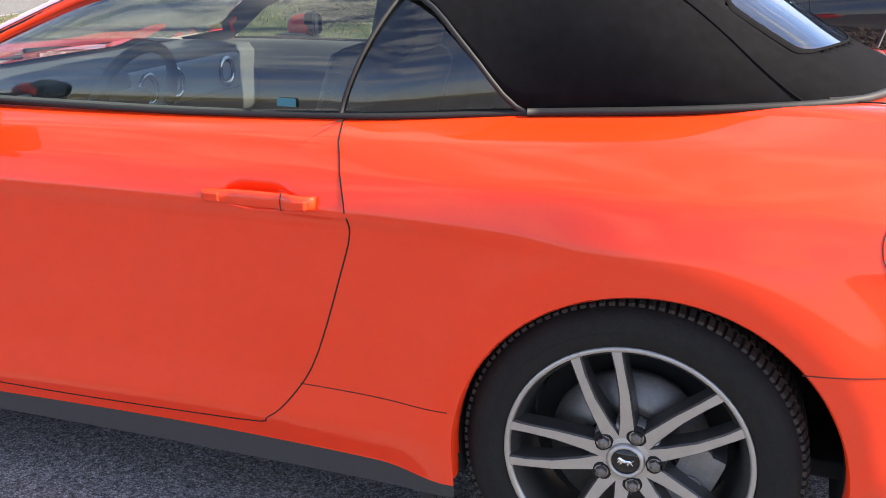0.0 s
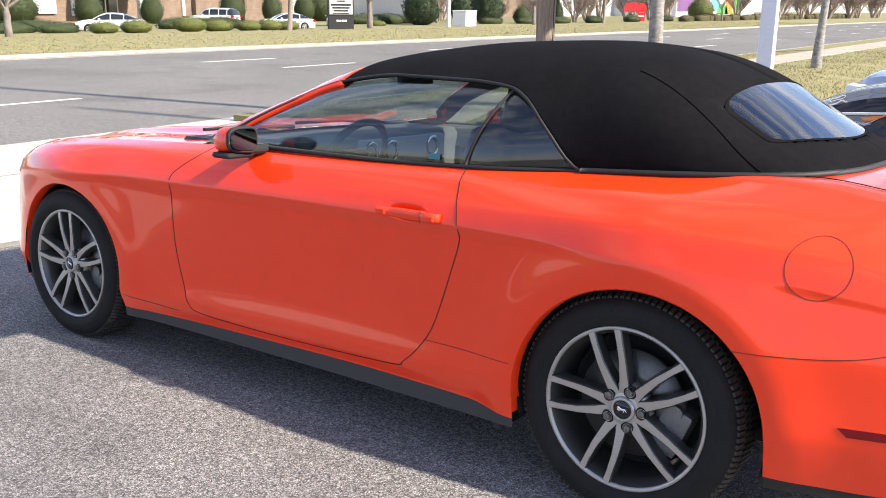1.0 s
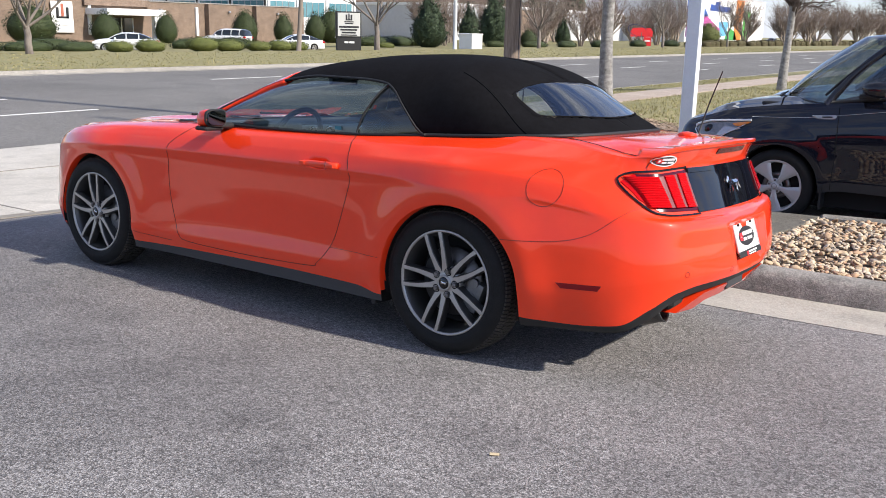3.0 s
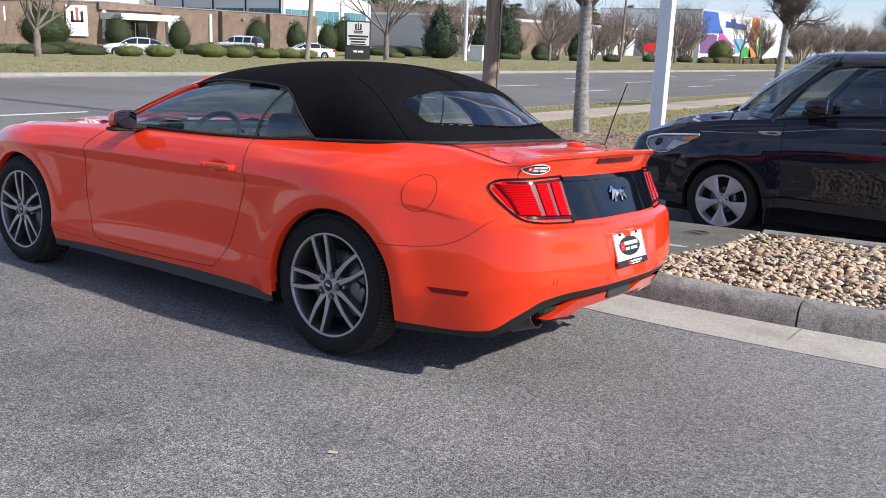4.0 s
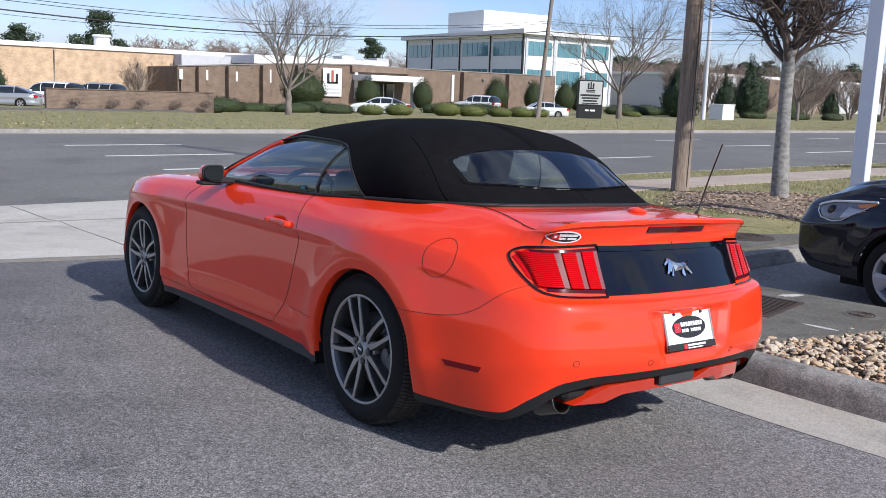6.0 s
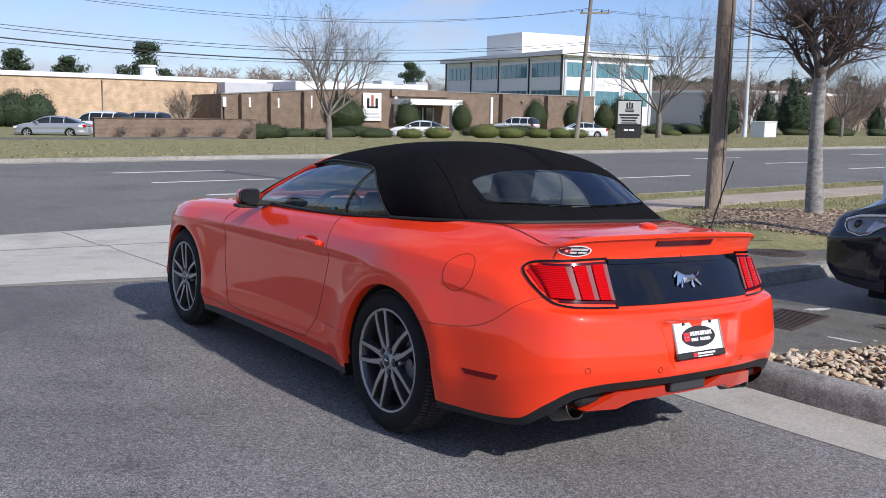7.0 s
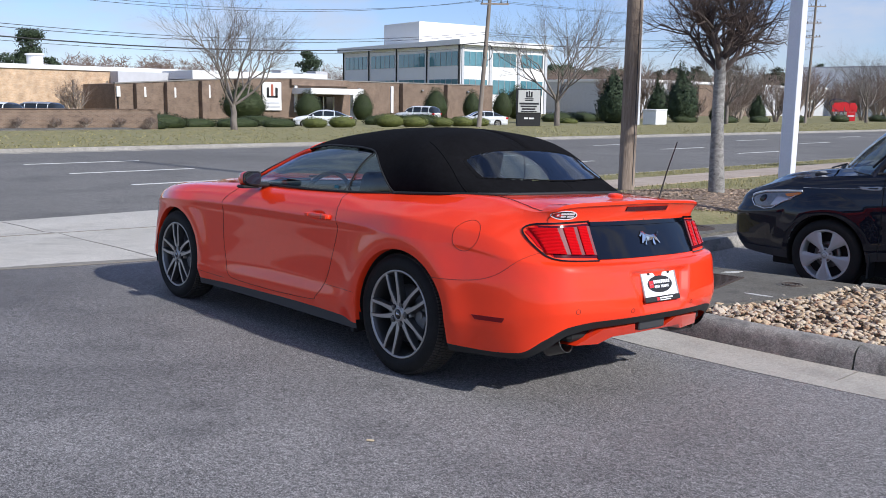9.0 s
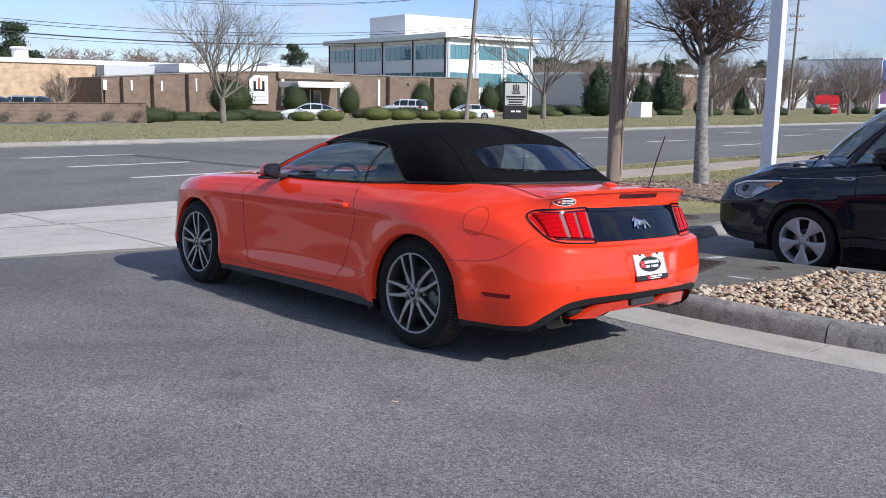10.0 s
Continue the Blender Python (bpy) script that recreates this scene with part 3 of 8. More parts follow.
# near verge on the island's side: kerb, grass, sidewalk
strip("near_kerb", [[(-10.05, y, ROAD_Z + 0.012) for y in (7.5, 60, 420)], [(-9.72, y, ROAD_Z + 0.02) for y in (7.5, 60, 420)], [(-9.66, y, -0.09) for y in (7.5, 60, 420)], [(-9.5, y, -0.09) for y in (7.5, 60, 420)]],
      CONCRETE, label="concrete kerb along the near side of the road", category="kerb", kind="structure")


def verge_z(x, y):
    """The verge between road and bays: a low rise that fades out towards the driveway."""
    top = float(np.interp(x, (-9.5, -7.5, -5.8, -4.9, -3.8, -2.7, -1.95), (-.085, .045, .115, .15, .19, .12, .02)))
    y0, y1 = float(np.interp(x, (-4.72, -3.0), (6.3, 3.2))), float(np.interp(x, (-4.72, -3.0), (8.2, 7.6)))
    w = min(1.0, max(0.0, (y - y0) / (y1 - y0)))
    return -.09 + (top + .09) * w * w * (3 - 2 * w)


def verge_sheet(name, x0, x1, y0, material, lift=0.0, **tags):
    ys_near, nx = list(np.linspace(y0, 22, 34)) + [40, 80, 160, 420], max(2, int((x1 - x0) / .35))
    strip(name, [[(x, y, verge_z(x, y) + lift) for y in ys_near] for x in np.linspace(x0, x1, nx)], material, thick=.3, **tags)


verge_sheet("inner_lawn", -4.72, -1.95, 2.7, GRASSGROUND, label="patchy grass between the apron and the island", category="lawn", kind="structure")
verge_sheet("verge_lawn", -9.5, -4.72, 6.3, GRASSGROUND, label="patchy winter grass verge", category="lawn", kind="structure")
verge_sheet("sidewalk", -7.5, -5.85, 6.3, WALKMAT, .012, label="concrete sidewalk through the verge", category="sidewalk", kind="structure")
strip("bay_kerb", [[(-1.95, y, -.04) for y in (2.9, 9, 60)], [(-1.93, y, .028) for y in (2.9, 9, 60)], [(-1.76, y, .028) for y in (2.9, 9, 60)], [(-1.71, y, -.09) for y in (2.9, 9, 60)]], KERBMAT, label="concrete kerb at the head of the parking bays", category="kerb", kind="structure")
sheet("neighbour_lot", -1.75, 40, 2.9, 60, -0.10, ASPHALT, 0.3, label="dark asphalt bay beside the island", category="asphalt", kind="structure")

# gutter and kerb of the island
kx = list(np.linspace(-1.2, 9.0, 40))


def kl(off, rise):
    return [(x, gutter_y(x) + off, lot_z(x, gutter_y(x)) + rise) for x in kx]


strip("gutter", [kl(0.0, 0.004), kl(0.30, -0.012), kl(0.535, -0.012)], CONCRETE, label="pale concrete gutter pan with a joint", category="gutter", kind="structure")


# kerb stones of the island, one to each joint
def kerb_piece(x0, x1):
    line = list(np.linspace(x0 + 0.006, x1 - 0.006, 8))
    prof = [(0.530, -0.03), (0.550, 0.085), (0.570, 0.115), (0.605, 0.130), (0.67, 0.135), (0.730, 0.128), (0.740, 0.06)]
    v = [(x, gutter_y(x) + o, lot_z(x, gutter_y(x)) + h) for x in line for o, h in prof]
    f = grid_faces(8, len(prof)) + [tuple(range(len(prof))), tuple(reversed(range(7 * len(prof), 8 * len(prof))))]
    bm = bmesh.new()
    vs = [bm.verts.new(p) for p in v]
    for q in f:
        bm.faces.new([vs[a] for a in q])
    return part("kerb_stone", bm, KERBMAT, island_kerb, smooth=True, sharp=0.8)


island_kerb = empty("island_kerb", label="rounded grey concrete kerb with stained face and joints", category="kerb", kind="structure")
for x0, x1 in ((-1.2, .1), (.1, 1.54), (1.54, 4.59), (4.59, 7.64), (7.64, 9.0)):
    kerb_piece(x0, x1)
for x in (1.58,):
    strip("gutter_joint", [[(x + a, gutter_y(x) + b, lot_z(x, gutter_y(x)) - 0.007) for b in (0.004, .29, .528)] for a in (-.0035, .0025)], JOINT, thick=0.004, label="joint across the gutter pan", category="gutter", kind="structure")


def bed_z(x, y):
    w = min(1.0, max(0.0, (y - gutter_y(x) - .745) / 2.4))
    return lot_z(x, gutter_y(x)) + .100 - .02 * w


# slab round the drain, gravel bed and the far edging
SLAB = [(-1.25, 2.64), (-.60, gutter_y(-.60) + .745), (-.25, gutter_y(-.25) + .745), (-.02, gutter_y(-.02) + .745), (.18, 1.712), (.47, 2.55), (.57, 3.10), (.60, 3.60), (.63, 3.76), (-1.15, 3.42)]


def slab_z(x, y):
    return .078 - .004 * (y - 2)


def prism(name, poly, z, thick, material, zf=None, bevel=0.0, parent=None, label="", **tags):
    bm = bmesh.new()
    a = [bm.verts.new((x, y, (zf(x, y) if zf else z))) for x, y in poly]
    b = [bm.verts.new((x, y, (zf(x, y) if zf else z) - thick)) for x, y in poly]
    bm.faces.new(a)
    bm.faces.new(list(reversed(b)))
    for i in range(len(poly)):
        j = (i + 1) % len(poly)
        bm.faces.new((a[i], b[i], b[j], a[j]))
    if bevel:
        bmesh.ops.bevel(bm, geom=[e for e in bm.edges if all(q in a for q in e.verts)], offset=bevel, segments=2, affect="EDGES")
    return tagged(part(name, bm, material, parent, label), **tags)


prism("drain_slab", SLAB, 0, .25, SLABMAT, slab_z, 0.012, label="stained concrete slab round a storm drain", category="concrete slab", kind="structure")
prism("second_slab", [(-1.97, 4.3), (-1.97, 6.5), (-3.0, 7.5), (-3.6, 7.1), (-3.0, 4.2)], .05, .2, SLABMAT, None, 0.012, label="concrete slab in the grass with an iron cover", category="concrete slab", kind="structure")
bm = bmesh.new()
box(bm, 0, 7.5, -.02, .10, -.3, .075, 0.015, pose(.62, 3.76, 0, 0, 0, 12))
tagged(part("bed_edging", bm, KERBMAT), label="narrow concrete edging of the stone bed", category="edging", kind="structure")

# worn white paint left on the slab
PAINTMARK = mat("worn_white_paint", (.62, .61, .58), .8, var=.5, scale=30, second=(.35, .34, .32))
for cx, cy, a, b, turn in ((.30, 2.622, .110, .022, 10), (-.375, 3.39, .105, .030, 68)):
    ring_ = []
    for i in range(22):
        w = 2 * math.pi * i / 22
        k = 1 + .35 * noise.noise(Vector((cx * 9, i * .9, 0)))
        c, s_ = math.cos(radians(turn)), math.sin(radians(turn))
        px, py = a * k * math.cos(w), b * k * math.sin(w)
        ring_.append((cx + px * c - py * s_, cy + px * s_ + py * c))
    prism("paint_mark", ring_, 0, .006, PAINTMARK, lambda x, y: slab_z(x, y) + .0035, label="worn white paint mark on the slab", category="paint mark", kind="structure")

# storm grate, set in the slab
gr = empty("storm_grate", pose(-.30, 2.85, slab_z(-.3, 2.85) + .003, 0, 0, 100), label="rusty iron storm drain grate in the slab", category="drain grate")
bm = bmesh.new()
for x0, x1, y0, y1 in ((-.34, .34, -.20, -.165), (-.34, .34, .165, .20), (-.34, -.305, -.165, .165), (.305, .34, -.165, .165)):
    box(bm, x0, x1, y0, y1, -.02, .004, 0.003)
part("grate_frame", bm, mat("rusted_iron", (0.10, 0.065, 0.05), 0.8, 0.4, var=0.6, scale=20, second=(0.045, 0.04, 0.038), bump=0.4, bump_scale=150), gr)
# near-black sheet under the bars stands in for the unlit pit
bm = bmesh.new()
box(bm, -.30, .30, -.16, .16, -.02, -.012)
part("drain_pit", bm, LINERSHADE, gr)
for i in range(13):
    bm = bmesh.new()
    box(bm, -.288 + .045 * i, -.265 + .045 * i, -.165, .165, -.014, .003, 0.002)
    part("grate_bar", bm, MATS["rusted_iron"], gr)
for cx, cy, cz, r in ((.27, 3.25, slab_z(.27, 3.25), .13), (-2.45, 5.9, .05, .33)):
    mh = empty("manhole_cover", Matrix.Translation((cx, cy, cz)), label="round cast iron cover set in concrete", category="manhole cover")
    v, f = spin_mesh([(.001, .004), (r * .9, .004), (r * .93, .0015), (r * .96, .004), (r, .003), (r, -.02)], 40)
    raw("cover_plate", [(x, z, y) for x, y, z in v], [tuple(reversed(q)) for q in f], SLABMAT if r < .2 else MATS["rusted_iron"], mh)
    for k in range(3):
        sweep("cover_rib", [(r * (.25 + .2 * k) * math.cos(a), r * (.25 + .2 * k) * math.sin(a), .005) for a in np.linspace(0, 2 * math.pi, 25)], .004, MATS["rusted_iron"], mh, n=5)

# soil under the stones
def bed_poly():
    near = [(x, gutter_y(x) + .73) for x in np.linspace(.12, 7.4, 20)]
    return near + [(7.4, 5.15), (.64, 3.76)]


prism("stone_bed_soil", bed_poly(), 0, .15, SOIL, lambda x, y: bed_z(x, y) - .02, label="dark soil under the river stones", category="soil", kind="structure")

rng = random.Random(4)


def stone_mesh(seed):
    r = random.Random(seed)
    bm = bmesh.new()
    bmesh.ops.create_icosphere(bm, subdivisions=2, radius=1.0)
    sx, sy, sz = r.uniform(.95, 1.45), r.uniform(.62, .92), r.uniform(.32, .52)
    for v in bm.verts:
        n = noise.noise(v.co * 1.3 + Vector((seed * 7.1, 0, 0))) * .42 + noise.noise(v.co * 2.9 + Vector((0, seed * 3.3, 0))) * .20
        v.co = Vector((v.co.x * sx, v.co.y * sy, v.co.z * sz)) * (1 + n)
    for _ in range(13):
        d = Vector((r.gauss(0, 1), r.gauss(0, 1), r.gauss(0, 1))).normalized()
        cut = max(v.co.dot(d) for v in bm.verts) * r.uniform(.55, .86)
        for v in bm.verts:
            over = v.co.dot(d) - cut
            if over > 0:
                v.co -= d * over * .92
    for f in bm.faces:
        f.smooth = False
    me = bpy.data.meshes.new("stone")
    bm.to_mesh(me)
    bm.free()
    me.materials.append(STONE)
    return me


STONES = [stone_mesh(i + 1) for i in range(9)]
bed = empty("stone_bed", label="bed of tan and brown river stones behind the kerb", category="stones", kind="structure")
spots = []
for _ in range(15000):
    x, y = rng.uniform(.12, 5.2), rng.uniform(.5, 4.75)
    if y < gutter_y(x) + .755 or y > 3.74 + (x - .62) * .21 or x < .14 + (y - 1.98) * .232 + .13 * math.sin(math.pi * min(1, max(0, (y - 1.75) / 1.9))) + rng.uniform(-.06, .03):
        continue
    big = rng.random()
    spots.append((x, y, rng.uniform(.016, .029) if big < .80 else rng.uniform(.029, .046)))
near = [s for s in spots if s[0] < 2.05 and s[1] < 2.75][:300]
rest = [s for s in spots if s not in set(near)]
for x, y, r in near:
    ob = new("stone", STONES[rng.randrange(9)])
    ob.parent = bed
    ob.matrix_local = Matrix.LocRotScale((x, y, bed_z(x, y) + r * rng.uniform(-.1, .55)), Euler((rng.uniform(-.5, .5), rng.uniform(-.5, .5), rng.uniform(0, 6.28))), (r, r, r))
V, F = [], []
for x, y, r in rest:
    me = STONES[rng.randrange(9)]
    m = Matrix.LocRotScale((x, y, bed_z(x, y) + r * rng.uniform(-.1, .55)), Euler((rng.uniform(-.5, .5), rng.uniform(-.5, .5), rng.uniform(0, 6.28))), (r, r, r))
    k = len(V)
    V += [m @ v.co for v in me.vertices]
    F += [tuple(k + a for a in p.vertices) for p in me.polygons]
tagged(raw("river_stones", V, F, STONEMESH), label="loose tan river stones filling the bed", category="stones", kind="stuff")

# ---------------------------------------------------------------- the convertible
# built in its own frame: x backwards from the rear axle, y to its right, z up from the tyres' ground
from mathutils.bvhtree import BVHTree

car = empty("convertible_car", LEVEL, label="orange-red two-door convertible car with closed black cloth top, parked on asphalt", category="car")

# plan of the widest line, from the nose round the left side to the tail
PLAN = [(-3.60, 0.0), (-3.55, -0.42), (-3.40, -0.72), (-3.12, -0.885), (-2.72, -0.945), (-2.30, -0.932), (-1.80, -0.922), (-1.20, -0.918),
        (-0.70, -0.926), (-0.30, -0.942), (0.0, -0.950), (0.30, -0.930), (0.58, -0.890), (0.85, -0.822), (1.02, -0.700), (1.10, -0.485), (1.142, -0.25), (1.155, 0.0)]
# height and inset of each level line, from the lower lip to the belt, along that plan
LEVELS = [
    (curve((0, .17), (3, .16), (5, .182), (8.4, .190), (9, .200), (11, .216), (12, .230), (13, .248), (13.6, .305), (14.3, .385), (15, .412), (17, .424)),
     curve((0, .08), (4, .06), (5, .038), (8, .034), (12, .05), (14, .045), (17, .05))),
    (curve((0, .27), (3, .225), (5, .224), (6, .236), (7.6, .250), (8.4, .248), (8.8, .230), (9.2, .235), (11, .262), (12, .262), (13, .284), (13.6, .36), (14.3, .435), (15, .456), (17, .466)),
     curve((0, .03), (4, .03), (5, .030), (9, .030), (12, .03), (14, .02), (15, .015), (17, .012))),
    (curve((0, .36), (4, .32), (5, .30), (7, .325), (9, .345), (12, .40), (14, .50), (17, .51)),
     curve((0, .0), (4, .0), (5, .004), (8, .004), (10, .002), (13, .0), (17, .0))),
    (curve((0, .42), (4, .40), (5, .375), (7, .425), (8.5, .432), (10, .47), (12, .52), (14, .565), (17, .57)),
     curve((0, .008), (4, .006), (5, .006), (5.6, .010), (6.2, .018), (7, .020), (8, .018), (8.5, .010), (9, .004), (10, .004), (13, .002), (17, .004))),
    (curve((0, .50), (4, .56), (8, .60), (12, .62), (14, .63), (17, .635)),
     curve((0, .02), (4, .010), (5, .014), (6.5, .024), (8, .021), (8.6, .014), (9, .009), (10, .005), (12, .006), (14, .012), (17, .022))),
    (curve((0, .58), (2, .66), (4, .735), (5, .742), (7, .762), (8.5, .775), (10, .768), (11.2, .770), (12, .755), (13, .715), (14, .705), (17, .70)),
     curve((0, .04), (3, .02), (4, .014), (5, .018), (7, .023), (8, .024), (8.8, .018), (9.6, .011), (11, .017), (11.8, .028), (12.2, .028), (12.8, .022), (14, .022), (17, .045))),
    (curve((0, .62), (2, .70), (4, .785), (5, .80), (7, .815), (8.5, .818), (10, .81), (11.2, .805), (12, .785), (13, .748), (14, .737), (17, .73)),
     curve((0, .05), (3, .02), (4, .006), (6, .006), (8, .006), (9, .010), (10, .014), (12, .030), (13, .032), (14, .036), (17, .068))),
    (curve((0, .67), (2, .76), (4, .848), (5, .865), (7, .882), (8.5, .892), (10, .90), (12, .865), (13, .79), (13.6, .765), (17, .754)),
     curve((0, .09), (3, .05), (4, .034), (6, .034), (8, .034), (10, .036), (11, .048), (12, .058), (13, .064), (14, .082), (17, .10))),
    (curve((0, .71), (2, .80), (4, .89), (5, .915), (7, .938), (8.5, .953), (10, .974), (12, .955), (13, .922), (14, .938), (17, .952)),
     curve((0, .14), (3, .10), (4, .085), (6, .075), (8, .078), (9, .11), (10, .13), (12, .14), (13, .145), (14, .165), (17, .18))),
    (curve((0, .745), (2, .83), (3, .875), (4, .912), (5, .935), (6, .958), (7, .966), (8, .981), (9, 1.002), (10, 1.017), (11, 1.024), (12, 1.010), (13, .988), (13.5, .994), (14, 1.012), (15, 1.032), (17, 1.045)),
     curve((0, .20), (3, .18), (4, .18), (5, .165), (6, .14), (7, .13), (8, .135), (9, .205), (10, .24), (11, .25), (12, .225), (13, .178), (14, .142), (17, .143))),
]
TOPV = len(LEVELS) - 1
NU, NV = 30 * 17 + 1, 7 * TOPV + 1
ARCHES = ((0.03, 0.338, 0.384), (-2.695, 0.338, 0.384))


def ring(u, v):
    """Points of the left body skin: u along the plan, v from level to level."""
    c = spline(PLAN, u)
    e = 1e-3
    t = spline(PLAN, np.clip(u + e, 0, 17)) - spline(PLAN, np.clip(u - e, 0, 17))
    t /= np.linalg.norm(t, axis=-1, keepdims=True) + 1e-12
    n = np.stack([t[..., 1], -t[..., 0]], -1)
    zs = np.stack([f(u) for f, _ in LEVELS], -1)
    ds = np.stack([g(u) for _, g in LEVELS], -1)
    k = np.clip(v, 0, TOPV - 1e-4).astype(int)
    t1 = v - k

    def pick(a, i):
        return np.take_along_axis(a, np.clip(i, 0, TOPV)[..., None], -1)[..., 0]

    def interp(a):
        p0, p1, p2, p3 = pick(a, k - 1), pick(a, k), pick(a, k + 1), pick(a, k + 2)
        m1, m2 = 0.30 * (p2 - p0), 0.30 * (p3 - p1)
        return ((1 + 2 * t1) * (1 - t1) ** 2 * p1 + t1 * (1 - t1) ** 2 * m1 + t1 * t1 * (3 - 2 * t1) * p2 + t1 * t1 * (t1 - 1) * m2)
    z, d = interp(zs), interp(ds)
    x = c[..., 0] - n[..., 0] * d
    y = c[..., 1] - n[..., 1] * d
    for cx, cz, R in ARCHES:  # flared lips over the wheels
        r = np.hypot(x - cx, z - cz) - R
        side = np.clip((-y - 0.70) * 8, 0, 1)
        lift = 0.013 * np.exp(-((r - 0.045) / 0.085) ** 2)
        y = y - lift * side * (r > -0.12)
    dent = np.clip(1.35 - np.hypot((x + 0.790) / 0.070, (z - 0.831) / 0.020), 0, 1)  # cup behind the door handle
    y = y + 0.015 * np.minimum(dent * 2.2, 1.0) * (y < -0.7)
    pocket = np.clip((0.285 - 0.35 * (0.70 - z) - np.abs(y)) / 0.05, 0, 1) * np.clip((0.705 - z) / 0.03, 0, 1) * np.clip((z - 0.47) / 0.06, 0, 1)
    x = x - 0.032 * pocket * (x > 0.9)  # plate pocket
    return np.stack([x, y, z], -1)


uu, vv = np.meshgrid(np.linspace(0, 17, NU), np.linspace(0, TOPV, NV), indexing="ij")
SKIN = ring(uu, vv)
du = np.gradient(SKIN, axis=0)
dv = np.gradient(SKIN, axis=1)
SKINN = np.cross(dv, du)
SKINN /= np.linalg.norm(SKINN, axis=-1, keepdims=True) + 1e-12
hole = np.zeros((NU, NV), bool)
for cx, cz, R in ARCHES:
    r = np.hypot(SKIN[..., 0] - cx, SKIN[..., 2] - cz)
    inside = (r < R) & (SKIN[..., 1] < -0.6)
    low = (np.abs(SKIN[..., 0] - cx) < R - 0.0) & (SKIN[..., 2] < cz) & (SKIN[..., 1] < -0.6)
    inside |= low
    ins = inside.copy()
    near = np.zeros_like(ins)
    for a in (-1, 0, 1):
        for b in (-1, 0, 1):
            near |= ~np.roll(np.roll(ins, a, 0), b, 1)
    snap = ins & near
    top = snap & (SKIN[..., 2] >= cz)
    SKIN[..., 0] = np.where(top, cx + (SKIN[..., 0] - cx) * R / np.maximum(r, 1e-6), SKIN[..., 0])
    SKIN[..., 2] = np.where(top, cz + (SKIN[..., 2] - cz) * R / np.maximum(r, 1e-6), SKIN[..., 2])
    legs = snap & (SKIN[..., 2] < cz)
    SKIN[..., 0] = np.where(legs, cx + np.sign(SKIN[..., 0] - cx) * R, SKIN[..., 0])
    hole |= ins
cell_hole = hole[:-1, :-1] & hole[1:, :-1] & hole[:-1, 1:] & hole[1:, 1:]
ALLF = grid_faces(NU, NV)
LEFTV = SKIN.reshape(-1, 3)
SKIN_TREE = BVHTree.FromPolygons([tuple(p) for p in LEFTV] + [(p[0], -p[1], p[2]) for p in LEFTV],
                                 ALLF + [tuple(a + len(LEFTV) for a in reversed(f)) for f in ALLF])


def on_side(x, z, off=0.0, s=-1):
    """The skin's place and normal seen from the side."""
    p, n, _, _ = SKIN_TREE.ray_cast(Vector((x, s * 2.0, z)), Vector((0, -s, 0)))
    if p is None:
        p, n = Vector((x, s * 0.9, z)), Vector((0, s, 0))
    if n.y * s < 0:
        n = -n
    return p + n * off, n


def on_tail(y, z, off=0.0):
    p, n, _, _ = SKIN_TREE.ray_cast(Vector((2.5, y, z)), Vector((-1, 0, 0)))
    if p is None:
        p, n = Vector((1.0, y, z)), Vector((1, 0, 0))
    if n.x < 0:
        n = -n
    return p + n * off, n


def compact(name, verts, normals, faces, material, label="", parent=None):
    used = sorted(set(a for f in faces for a in f))
    ix = {a: i for i, a in enumerate(used)}
    return raw(name, [verts[a] for a in used], [[ix[a] for a in f] for f in faces], material, parent or car, label, normals=[normals[a] for a in used])


def in_poly(x, z, poly):
    inside = np.zeros(np.shape(x), bool)
    for (x0, z0), (x1, z1) in zip(poly, poly[1:] + poly[:1]):
        if z0 != z1:
            inside ^= ((z0 > z) != (z1 > z)) & (x < (x1 - x0) * (z - z0) / (z1 - z0) + x0)
    return inside


DOOR = [(-1.835, .957), (-1.86, .925), (-1.95, .86), (-1.985, .80), (-1.975, .57), (-1.915, .375), (-1.885, .315), (-1.80, .283),
        (-1.33, .276), (-.86, .295), (-.795, .318), (-.735, .375), (-.672, .48), (-.606, .689), (-.585, .79), (-.612, .90), (-.632, .955), (-.644, .986)]
SEAM = curve((.25, .600), (.50, .615), (.62, .635), (.70, .665), (.87, .79), (.95, .82))
cxs = (SKIN[:-1, :-1] + SKIN[1:, 1:]) / 2
cu, cv = uu[:-1, :-1] + 0.02, vv[:-1, :-1] + 0.06
is_sill = cv < 1.0
is_door = in_poly(cxs[..., 0], cxs[..., 2], [(-1.80, 1.02)] + DOOR + [(-.66, 1.03)]) & ~is_sill
is_bumper = ((cxs[..., 0] > 0.27) & (cxs[..., 2] < SEAM(cxs[..., 0])) | (cu > 13.9) & (cv < 7.0)) & ~is_sill
is_front = (cu < 3.35) & (cv < 6.0) & ~is_sill & (cxs[..., 0] < -2.9)
